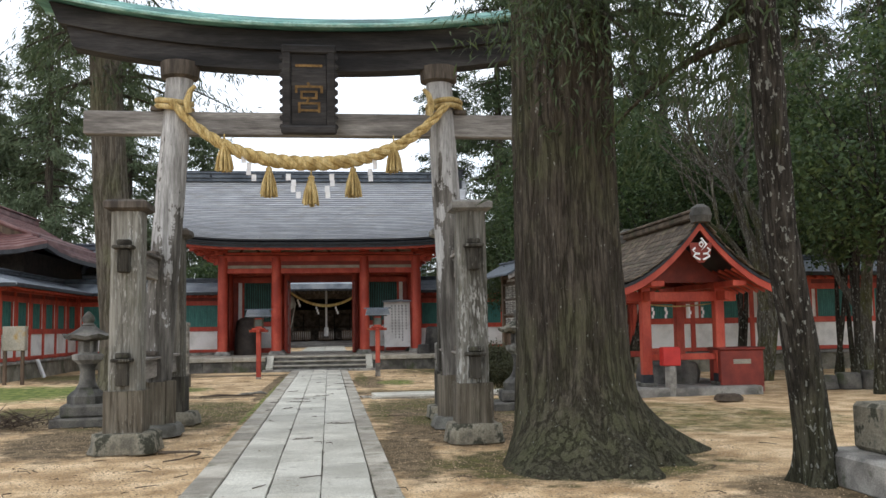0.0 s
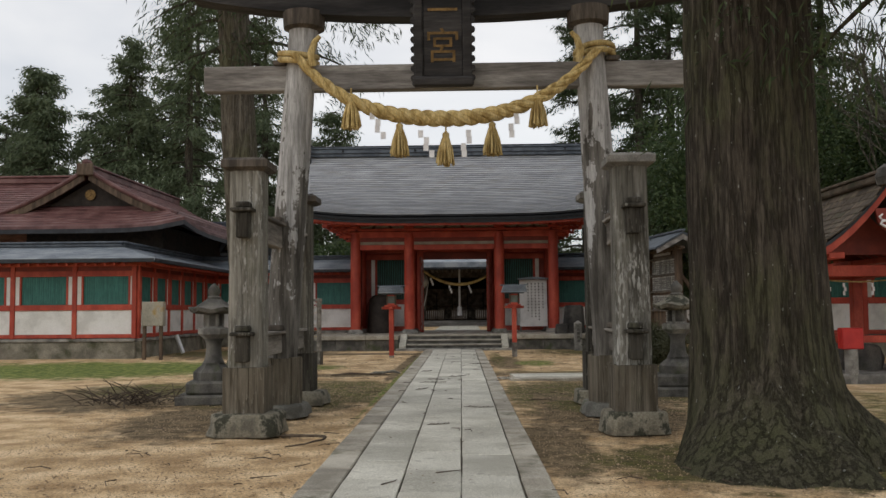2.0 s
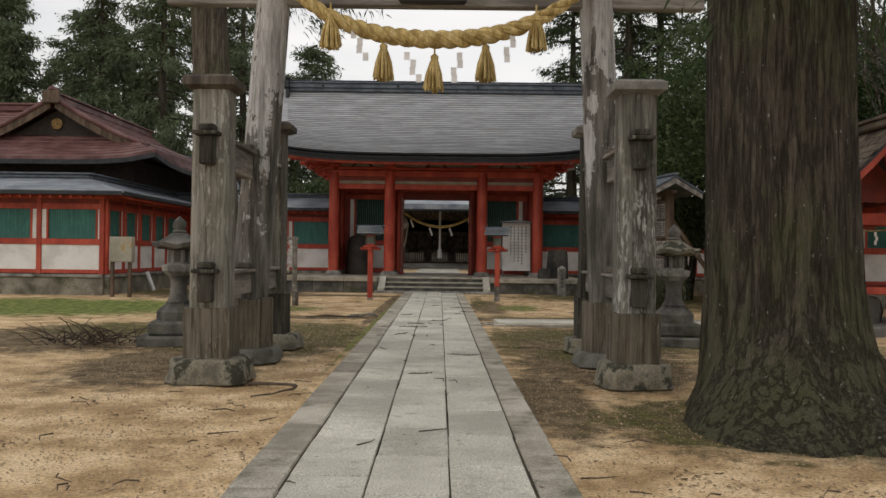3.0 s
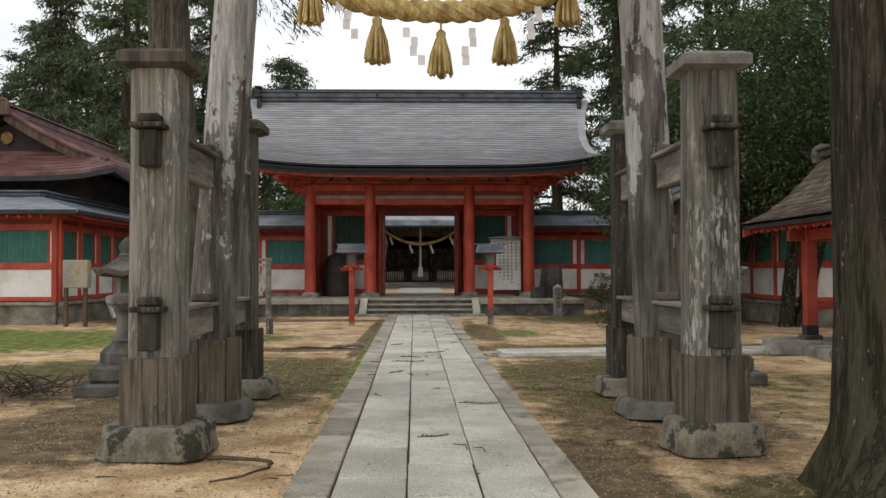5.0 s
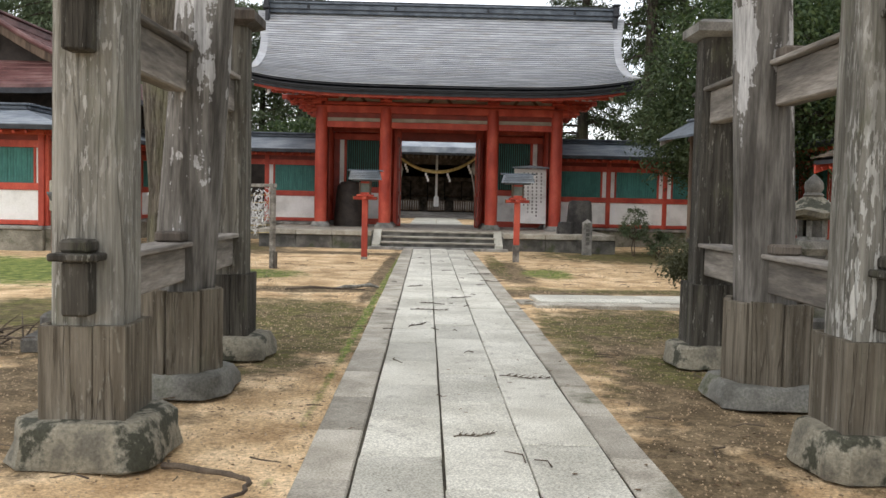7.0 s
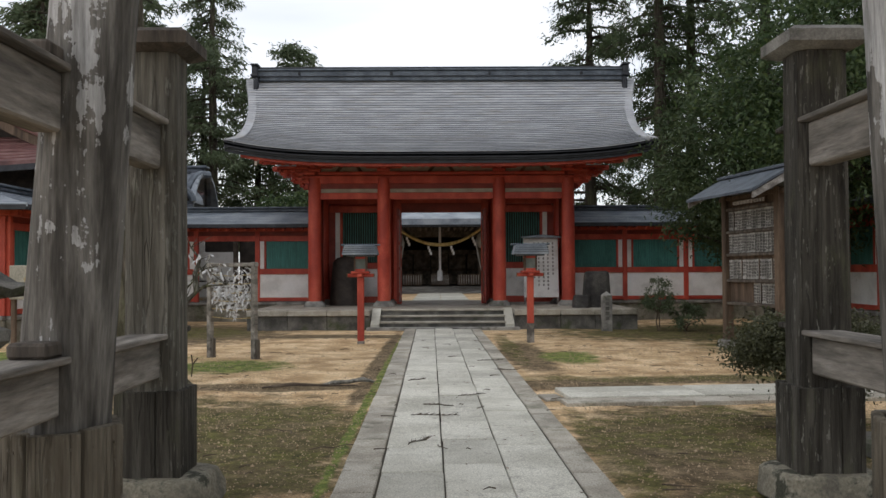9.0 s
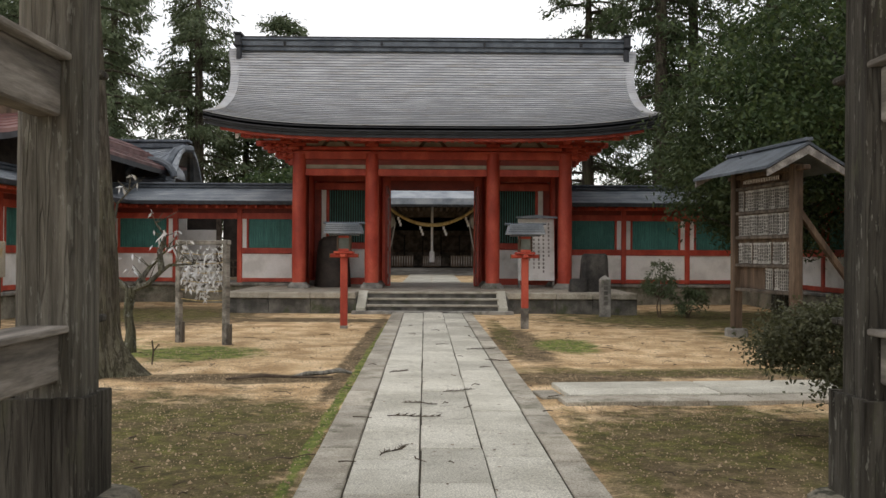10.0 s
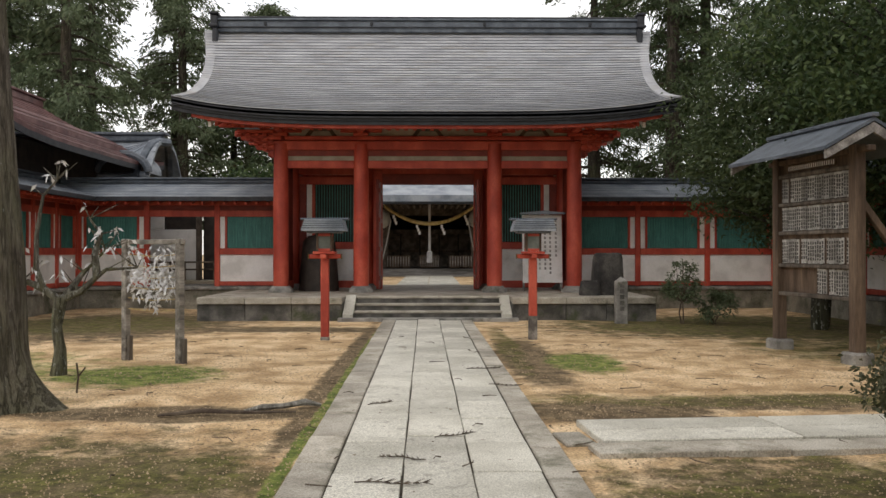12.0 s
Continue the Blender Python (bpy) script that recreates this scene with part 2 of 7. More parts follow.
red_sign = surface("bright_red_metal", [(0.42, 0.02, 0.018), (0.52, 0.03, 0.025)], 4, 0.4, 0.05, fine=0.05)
# Vermilion with recess shade in its colour; on the cabinet, plain dark red.
red_dark_and_shaded = surface("deep_and_shaded_red", [(0.16, 0.022, 0.014), (0.24, 0.034, 0.02)], 3, 0.55, 0.12, 30, fine=0.15)
green = surface("green_lattice_paint", [(0.038, 0.145, 0.126), (0.058, 0.21, 0.182)], 3, 0.6, 0.15, 30, fine=0.15)
white = surface("white_plaster", [(0.62, 0.61, 0.58), (0.76, 0.75, 0.72), (0.8, 0.79, 0.77)], 1.6, 0.9, 0.1, 25, fine=0.06, vary=0.04, stain=(0.42, 0.40, 0.36), stain_at=(0.66, 0.8), stain_scale=3)
# Aged beige plaster, darkened further by eave shade put into its colour.
plaster_shaded = surface("shaded_aged_plaster", [(0.30, 0.27, 0.21), (0.42, 0.39, 0.32)], 3, 0.9, 0.1, 25, fine=0.12)
stone = surface("grey_granite", [(0.13, 0.125, 0.115), (0.22, 0.21, 0.19), (0.31, 0.30, 0.27)], 3, 0.85, 0.4, 60, stain=(0.07, 0.075, 0.05), stain_at=(0.56, 0.68), stain_scale=2.5)
# Damp stone; on the gate steps its darkness is the risers' shade.
stone_dark = surface("damp_and_shaded_stone", [(0.05, 0.048, 0.042), (0.10, 0.095, 0.085), (0.16, 0.15, 0.13)], 2.5, 0.85, 0.4, 50, stain=(0.055, 0.065, 0.03), stain_at=(0.55, 0.7))
stone_foot = surface("damp_footing_stone", [(0.09, 0.088, 0.075), (0.15, 0.147, 0.13), (0.22, 0.215, 0.19)], 3, 0.9, 0.4, 50, stain=(0.07, 0.075, 0.04), stain_at=(0.52, 0.66), stain_scale=3)
stone_black = surface("dark_natural_stone", [(0.018, 0.017, 0.016), (0.04, 0.037, 0.034), (0.075, 0.07, 0.062)], 3, 0.85, 0.6, 30, fine=0.4)
stone_lichen = surface("lichened_base_stone", [(0.12, 0.11, 0.085), (0.22, 0.20, 0.15), (0.34, 0.32, 0.26)], 4, 0.9, 0.6, 45, stain=(0.045, 0.045, 0.03), stain_at=(0.5, 0.58), stain_scale=4)
slab_mat = surface("pale_granite_slab", [(0.42, 0.405, 0.34), (0.50, 0.485, 0.415), (0.58, 0.565, 0.49)], 1.4, 0.7, 0.3, 80, vary=0.12, fine=0.6, stain=(0.36, 0.345, 0.295), stain_at=(0.56, 0.68), stain_scale=7.0)
edge_mat = surface("brown_granite_edging", [(0.28, 0.255, 0.205), (0.37, 0.34, 0.28), (0.45, 0.42, 0.355)], 2.2, 0.8, 0.3, 70, vary=0.18, fine=0.5, stain=(0.12, 0.12, 0.075), stain_at=(0.55, 0.7))
base_tan = surface("weathered_wall_footing", [(0.14, 0.128, 0.10), (0.21, 0.195, 0.155), (0.28, 0.262, 0.21)], 2, 0.9, 0.3, 40, stain=(0.075, 0.078, 0.045), stain_at=(0.5, 0.66), stain_scale=2.2)
joint_mat = surface("damp_joint_soil", [(0.035, 0.03, 0.022), (0.07, 0.06, 0.04)], 5, 0.95, 0.4)
roof_grey = surface("grey_bark_shingle", [(0.275, 0.284, 0.30), (0.35, 0.36, 0.378), (0.42, 0.43, 0.447)], 1.1, 0.55, 0.06, 18, stretch=(1, 1, 1), vary=0.09, fine=0.05, stain=(0.27, 0.255, 0.225), stain_at=(0.52, 0.75), stain_scale=1.2)
roof_tin = surface("blue_grey_sheet_roof", [(0.13, 0.155, 0.185), (0.21, 0.24, 0.275), (0.30, 0.33, 0.36)], 1.4, 0.45, 0.08, 20, vary=0.08, fine=0.12)
roof_brown = surface("red_brown_sheet_roof", [(0.085, 0.034, 0.032), (0.135, 0.058, 0.054), (0.19, 0.10, 0.092)], 1.5, 0.55, 0.15, 25, vary=0.12, fine=0.2)
shingle_mat = surface("mossy_wood_shingle", [(0.055, 0.042, 0.03), (0.10, 0.075, 0.052), (0.15, 0.115, 0.085)], 3, 0.85, 0.4, 40, vary=0.3, fine=0.3, stain=(0.06, 0.075, 0.03), stain_at=(0.55, 0.72))
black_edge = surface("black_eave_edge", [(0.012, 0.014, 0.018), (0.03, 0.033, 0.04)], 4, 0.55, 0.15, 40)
ridge_mat = surface("dark_blue_ridge_tile", [(0.06, 0.074, 0.092), (0.12, 0.142, 0.168)], 3, 0.5, 0.15, 30)
straw = surface("rice_straw", [(0.32, 0.22, 0.08), (0.5, 0.37, 0.15), (0.6, 0.47, 0.23)], 12, 0.85, 0.7, 60, fine=0.4, stretch=(1, 1, 0.3))
paper_aged = surface("aged_paper", [(0.36, 0.35, 0.33), (0.46, 0.45, 0.42)], 6, 0.8, 0.1, 40, fine=0.08)
paper = surface("white_paper", [(0.7, 0.7, 0.72), (0.82, 0.82, 0.82)], 8, 0.8, 0.1, 40, fine=0.05)
bark = bark_material("cedar_bark", [(0.034, 0.028, 0.021), (0.07, 0.059, 0.046), (0.118, 0.102, 0.082)], (0.082, 0.085, 0.044), (0.46, 0.66), 0.685)
bark_pale = bark_material("pale_cedar_bark", [(0.075, 0.063, 0.048), (0.135, 0.118, 0.094), (0.20, 0.18, 0.148)], (0.13, 0.13, 0.075), (0.48, 0.66), 0.70)
bark_plum = bark_material("mossy_grey_bark", [(0.07, 0.062, 0.05), (0.13, 0.12, 0.10), (0.21, 0.20, 0.17)], (0.11, 0.115, 0.04), (0.5, 0.64), 0.6)
bark_grey = bark_material("lichened_grey_bark", [(0.02, 0.017, 0.013), (0.046, 0.04, 0.033), (0.085, 0.077, 0.065)], (0.075, 0.08, 0.04), (0.60, 0.74), 0.61)
twig_mat = surface("dry_twig", [(0.05, 0.035, 0.025), (0.11, 0.085, 0.06)], 8, 0.9, 0.4)
concrete = surface("pale_concrete", [(0.28, 0.26, 0.21), (0.38, 0.35, 0.29)], 2, 0.9, 0.2, 40, stain=(0.36, 0.24, 0.09), stain_at=(0.55, 0.7))
# Dark timber; also paints the darkness of unlit interiors, gables and openings.
inside = surface("dark_timber_and_interior_shade", [(0.018, 0.014, 0.011), (0.04, 0.03, 0.024)], 4, 0.75, 0.2)
tablet_mat = surface("pale_aged_tablet_wood", [(0.27, 0.26, 0.235), (0.43, 0.42, 0.39)], 8, 0.8, 0.1, vary=0.35)
brass = surface("aged_gold", [(0.11, 0.065, 0.022), (0.22, 0.135, 0.05)], 12, 0.5, 0.2, metal=0.5)
lantern_pane = surface("grey_green_pane", [(0.11, 0.13, 0.11), (0.17, 0.19, 0.165)], 6, 0.5, 0.1, fine=0.1)
hall_wood = surface("hall_timber", [(0.05, 0.038, 0.028), (0.095, 0.074, 0.056), (0.15, 0.12, 0.095)], 4, 0.75, 0.25, fine=0.2)
ink = surface("faded_ink", [(0.03, 0.028, 0.026), (0.06, 0.055, 0.05)], 9, 0.8, 0.05)


def leaf_material(name, dark, mid, light, thin=True):
    m, nt, p = nodes_of(name)
    geo = nt.nodes.new("ShaderNodeNewGeometry")
    tc = nt.nodes.new("ShaderNodeTexCoord")
    r = ramp_node(nt, [dark, mid, light], 0.0, 1.0)
    n = noise_node(nt, tc.outputs["Object"], 0.7, 3)
    s = math_node(nt, "MULTIPLY_ADD", geo.outputs["Random Per Island"], 0.6)
    nt.links.new(math_node(nt, "MULTIPLY", n, 0.55), nt.nodes[-2].inputs[2])
    nt.links.new(s, r.inputs[0])
    nt.links.new(r.outputs[0], p.inputs["Base Color"])
    p.inputs["Roughness"].default_value = 0.55
    p.inputs["Specular IOR Level"].default_value = 0.35
    if thin:
        # light that comes through the blade
        tl = nt.nodes.new("ShaderNodeBsdfTranslucent")
        nt.links.new(r.outputs[0], tl.inputs["Color"])
        mx = nt.nodes.new("ShaderNodeMixShader")
        mx.inputs[0].default_value = 0.3
        out = [n for n in nt.nodes if n.type == "OUTPUT_MATERIAL"][0]
        nt.links.new(p.outputs[0], mx.inputs[1])
        nt.links.new(tl.outputs[0], mx.inputs[2])
        nt.links.new(mx.outputs[0], out.inputs[0])
    return m


leaf_cedar = leaf_material("cedar_foliage", (0.022, 0.036, 0.016), (0.048, 0.075, 0.03), (0.09, 0.12, 0.05))
leaf_far = leaf_material("far_conifer_foliage", (0.05, 0.074, 0.04), (0.095, 0.13, 0.066), (0.165, 0.20, 0.11))
leaf_broad = leaf_material("broadleaf_foliage", (0.018, 0.034, 0.012), (0.04, 0.073, 0.025), (0.115, 0.155, 0.055))
leaf_olive = leaf_material("olive_shrub_foliage", (0.035, 0.035, 0.018), (0.07, 0.075, 0.035), (0.13, 0.13, 0.07))
gravel_mat = leaf_material("mixed_gravel", (0.16, 0.105, 0.058), (0.30, 0.21, 0.12), (0.44, 0.33, 0.21), False)
leaf_dry = leaf_material("dead_leaves", (0.05, 0.028, 0.015), (0.11, 0.065, 0.035), (0.2, 0.13, 0.07))


def ground_material():
    m, nt, p = nodes_of("sandy_mossy_ground")
    vec = nt.nodes.new("ShaderNodeTexCoord").outputs["Object"]
    grit = noise_node(nt, vec, 38, 5, 0.75)
    mid = noise_node(nt, vec, 1.6, 6, 0.6)
    edge_noise = noise_node(nt, vec, 2.4, 9, 0.72)
    big = noise_node(nt, vec, 0.45, 4, 0.6)
    sand = ramp_node(nt, [(0.28, 0.186, 0.098), (0.42, 0.297, 0.168), (0.53, 0.40, 0.25)], 0.38, 0.62)
    nt.links.new(mid, sand.inputs[0])
    soil = ramp_node(nt, [(0.04, 0.03, 0.016), (0.085, 0.063, 0.036), (0.16, 0.118, 0.07)], 0.38, 0.62)
    nt.links.new(noise_node(nt, vec, 4.0, 9, 0.75), soil.inputs[0])
    moss = ramp_node(nt, [(0.032, 0.031, 0.01), (0.068, 0.065, 0.019), (0.125, 0.118, 0.035)], 0.38, 0.62)
    nt.links.new(noise_node(nt, vec, 7.0, 8, 0.75), moss.inputs[0])

    def patch(x, y, rx, ry, soft=0.35):
        """1 inside a ragged ellipse on the ground, 0 outside."""
        a = nt.nodes.new("ShaderNodeVectorMath")
        a.operation = "SUBTRACT"
        nt.links.new(vec, a.inputs[0])
        a.inputs[1].default_value = (x, y, 0)
        b = nt.nodes.new("ShaderNodeVectorMath")
        b.operation = "MULTIPLY"
        nt.links.new(a.outputs[0], b.inputs[0])
        b.inputs[1].default_value = (1 / rx, 1 / ry, 0)
        c = nt.nodes.new("ShaderNodeVectorMath")
        c.operation = "LENGTH"
        nt.links.new(b.outputs[0], c.inputs[0])
        d = math_node(nt, "ADD", c.outputs["Value"], math_node(nt, "MULTIPLY", math_node(nt, "SUBTRACT", edge_noise, 0.5), 1.9))
        r = nt.nodes.new("ShaderNodeMapRange")
        r.inputs["From Min"].default_value, r.inputs["From Max"].default_value = 1 + soft / 2, 1 - soft / 2
        nt.links.new(d, r.inputs["Value"])
        return r.outputs[0]

    def union(rows):
        total = None
        for row in rows:
            q = patch(*row)
            total = q if total is None else math_node(nt, "MAXIMUM", total, q)
        return total

    damp = math_node(nt, "MULTIPLY", union(DAMP), 0.93)
    col = mix_node(nt, damp, sand.outputs[0], soil.outputs[0])
    thin = ramp_node(nt, [(0, 0, 0), (1, 1, 1)], 0.42, 0.58)
    nt.links.new(noise_node(nt, vec, 2.2, 7, 0.7), thin.inputs[0])
    green_fac = math_node(nt, "MULTIPLY", union(MOSS), math_node(nt, "MULTIPLY_ADD", thin.outputs[0], 0.6))
    nt.nodes[-2].inputs[2].default_value = 0.35
    col = mix_node(nt, green_fac, col, moss.outputs[0])
    lawn = ramp_node(nt, [(0.055, 0.074, 0.017), (0.10, 0.126, 0.03), (0.17, 0.185, 0.052)], 0.38, 0.62)
    nt.links.new(noise_node(nt, vec, 5.0, 5, 0.6), lawn.inputs[0])
    col = mix_node(nt, union(LAWN), col, lawn.outputs[0])
    tone = math_node(nt, "MULTIPLY_ADD", math_node(nt, "MULTIPLY", grit, math_node(nt, "ADD", big, 0.5)), 0.9)
    nt.nodes[-3].inputs[2].default_value = 0.0
    fin = nt.nodes.new("ShaderNodeVectorMath")
    fin.operation = "SCALE"
    nt.links.new(col, fin.inputs[0])
    t2 = math_node(nt, "ADD", math_node(nt, "MULTIPLY_ADD", grit, 3.2), math_node(nt, "MULTIPLY", tone, 0.6))
    nt.nodes[-3].inputs[2].default_value = -0.85
    nt.links.new(t2, fin.inputs["Scale"])
    nt.links.new(fin.outputs[0], p.inputs["Base Color"])
    p.inputs["Roughness"].default_value = 0.95
    p.inputs["Specular IOR Level"].default_value = 0.2
    b = nt.nodes.new("ShaderNodeBump")
    b.inputs["Strength"].default_value, b.inputs["Distance"].default_value = 0.7, 0.015
    nt.links.new(grit, b.inputs["Height"])
    nt.links.new(b.outputs[0], p.inputs["Normal"])
    return m


# where the ground is damp soil, thin moss or grass: x, y, half widths
DAMP = [(-2.7, 17.3, 2.1, 3.4), (-5.2, 17.2, 2.2, 2.6), (-3.0, 13.9, 1.1, 2.5), (2.7, 17.3, 1.6, 2.7), (2.5, 14.2, 1.2, 2.5), (1.9, 22.0, 1.1, 0.7), (4.5, 22.5, 2.8, 0.5), (8.2, 32.4, 5.2, 3.4),
        (-1.15, 26.0, 0.16, 7.0), (1.55, 26.5, 0.45, 3.2), (1.5, 11.3, 0.4, 2.2), (-2.6, 21.9, 1.9, 0.4), (-7.0, 33.0, 3.0, 4.0), (-2.6, 31.6, 2.4, 0.7), (3.3, 10.1, 1.7, 1.4), (5.4, 8.0, 1.2, 0.8)]
MOSS = [(-2.5, 17.7, 1.8, 2.8), (3.2, 18.2, 1.9, 1.6), (3.8, 22.7, 3.0, 0.4), (8.2, 32.4, 5.2, 3.2), (3.3, 10.1, 1.6, 1.3), (6.3, 14.2, 2.6, 1.8),
        (-4.8, 18.6, 1.8, 1.6), (5.6, 16.4, 2.0, 1.4), (-7.5, 33.0, 2.5, 2.4), (1.38, 28.5, 0.2, 3.5), (1.4, 17.0, 0.2, 2.6), (6.8, 27.5, 1.6, 2.0), (2.2, 15.2, 0.5, 0.9)]
LAWN = [(-9.5, 24.5, 4.6, 3.4), (-16, 24, 6, 4), (-3.75, 24.7, 1.1, 1.0), (-1.0, 23.0, 0.06, 9.0), (2.3, 26.0, 0.5, 1.2)]
ground_mat = ground_material()


# ---- shapes ----
class Shape:
    """Collects vertices and faces for one mesh."""

    def __init__(self):
        self.v, self.f = [], []

    def add(self, verts, faces):
        n = len(self.v)
        self.v.extend(tuple(p) for p in verts)
        self.f.extend(tuple(i + n for i in q) for q in faces)
        return self

    def box(self, x0, x1, y0, y1, z0, z1, bevel=0.012, m=None):
        """A box with chamfered edges between the given limits."""
        c = ((x0 + x1) / 2, (y0 + y1) / 2, (z0 + z1) / 2)
        h = (abs(x1 - x0) / 2, abs(y1 - y0) / 2, abs(z1 - z0) / 2)
        b = min(bevel, 0.45 * min(h))
        vs, idx = [], {}
        for sx in (-1, 1):
            for sy in (-1, 1):
                for sz in (-1, 1):
                    s = (sx, sy, sz)
                    for k in range(3):
                        idx[s, k] = len(vs)
                        vs.append(Vector([c[j] + s[j] * (h[j] - (0 if j == k else b)) for j in range(3)]))
        fs = []
        for k in range(3):
            a, d = (k + 1) % 3, (k + 2) % 3
            for s in (-1, 1):
                quad = []
                for p, q in ((-1, -1), (1, -1), (1, 1), (-1, 1)):
                    t = [0, 0, 0]
                    t[k], t[a], t[d] = s, p, q
                    quad.append(idx[tuple(t), k])
                fs.append(quad if s > 0 else quad[::-1])
            for p in (-1, 1):
                for q in (-1, 1):
                    lo, hi = [0, 0, 0], [0, 0, 0]
                    lo[k], hi[k] = -1, 1
                    lo[a] = hi[a] = p
                    lo[d] = hi[d] = q
                    lo, hi = tuple(lo), tuple(hi)
                    quad = [idx[lo, a], idx[hi, a], idx[hi, d], idx[lo, d]]
                    fs.append(quad if p * q < 0 else quad[::-1])
        for sx in (-1, 1):
            for sy in (-1, 1):
                for sz in (-1, 1):
                    s = (sx, sy, sz)
                    tri = [idx[s, 0], idx[s, 1], idx[s, 2]]
                    fs.append(tri if sx * sy * sz > 0 else tri[::-1])
        if m is not None:
            vs = [m @ p for p in vs]
        return self.add(vs, fs)

    def tube(self, pts, radii, seg=10, caps=True, wob=0.0, squash=1.0):
        """A round bar along a line of points."""
        pts = [Vector(p) for p in pts]
        n = len(pts)
        if isinstance(radii, (int, float)):
            radii = [radii] * n
        ring, ref = [], None
        for i, p in enumerate(pts):
            d = (pts[min(i + 1, n - 1)] - pts[max(i - 1, 0)]).normalized()
            if ref is None:
                ref = Vector((1, 0, 0)) if abs(d.x) < 0.8 else Vector((0, 1, 0))
            a = (ref - d * ref.dot(d)).normalized()
            ref = a
            b = d.cross(a)
            for j in range(seg):
                t = 2 * math.pi * j / seg
                r = radii[i] * (1 + wob * noise.noise(Vector((j * 2.1, i * 1.7, radii[0] * 31))))
                ring.append(p + a * (math.cos(t) * r) + b * (math.sin(t) * r * squash))
        fs = [(i * seg + j, i * seg + (j + 1) % seg, (i + 1) * seg + (j + 1) % seg, (i + 1) * seg + j) for i in range(n - 1) for j in range(seg)]
        if caps:
            fs += [tuple(range(seg))[::-1], tuple(range((n - 1) * seg, n * seg))]
        return self.add(ring, fs)

    def turn(self, rows, seg=16, x=0, y=0, start=0.0):
        """A turned shape: rows of (radius, z)."""
        vs = [(x + r * math.cos(start + 2 * math.pi * j / seg), y + r * math.sin(start + 2 * math.pi * j / seg), z) for r, z in rows for j in range(seg)]
        n = len(rows)
        fs = [(i * seg + j, i * seg + (j + 1) % seg, (i + 1) * seg + (j + 1) % seg, (i + 1) * seg + j) for i in range(n - 1) for j in range(seg)]
        fs += [tuple(range(seg))[::-1], tuple(range((n - 1) * seg, n * seg))]
        return self.add(vs, fs)

    def sheet(self, rows, thick=0.0):
        """A surface through rows of points; thick: its depth downwards."""
        n, k = len(rows), len(rows[0])
        top = [Vector(p) for r in rows for p in r]
        fs = [(i * k + j, i * k + j + 1, (i + 1) * k + j + 1, (i + 1) * k + j) for i in range(n - 1) for j in range(k - 1)]
        if thick:
            low = [p - Vector((0, 0, thick)) for p in top]
            m = n * k
            fs += [tuple(m + q for q in f[::-1]) for f in fs]
            rim = [(0, j) for j in range(k)] + [(i, k - 1) for i in range(1, n)] + [(n - 1, j) for j in range(k - 2, -1, -1)] + [(i, 0) for i in range(n - 2, 0, -1)]
            ids = [i * k + j for i, j in rim]
            fs += [(ids[(q + 1) % len(ids)], ids[q], m + ids[q], m + ids[(q + 1) % len(ids)]) for q in range(len(ids))]
            top += low
        return self.add(top, fs)

    def prism(self, outline, y0, y1):
        """An outline of (x, z) drawn out from y0 to y1."""
        n = len(outline)
        vs = [(x, y0, z) for x, z in outline] + [(x, y1, z) for x, z in outline]
        fs = [tuple(range(n)), tuple(range(2 * n - 1, n - 1, -1))] + [(i, n + i, n + (i + 1) % n, (i + 1) % n) for i in range(n)]
        return self.add(vs, fs)

    def mesh(self, name, material, smooth=False, tidy=True):
        me = bpy.data.meshes.new(name)
        me.from_pydata([tuple(p) for p in self.v], [], self.f)
        if tidy and len(self.f) < 20000:
            bm = bmesh.new()
            bm.from_mesh(me)
            bmesh.ops.recalc_face_normals(bm, faces=bm.faces)
            bm.to_mesh(me)
            bm.free()
        if smooth:
            me.shade_smooth()
            me.set_sharp_from_angle(angle=radians(40))
        me.materials.append(material)
        return me


def part(name, shape, material, parent, label="", smooth=False, kind=""):
    """Links a shape as one mesh under a thing or a part, in that thing's own space."""
    ob = new(name, shape.mesh(name, material, smooth))
    ob.parent = parent
    return tagged(ob, label=label, kind=kind)


def thing(name, at, label, category, group="", turn=0.0):
    ob = new(name)
    ob.empty_display_size = 0.1
    ob.matrix_basis = pose(*at, 0, 0, turn)
    return tagged(ob, label, category, group)


def solid(name, shape, material, label="", category="", kind="", group="", smooth=False, at=None, turn=0.0):
    ob = new(name, shape.mesh(name, material, smooth))
    if at:
        ob.matrix_basis = pose(*at, 0, 0, turn)
    return tagged(ob, label, category, group, kind)


def piece(name, mesh, parent, x=0, y=0, z=0, turn=0.0, m=None):
    ob = new(name, mesh)
    ob.parent = parent
    ob.matrix_basis = m if m is not None else pose(x, y, z, 0, 0, turn)
    return ob


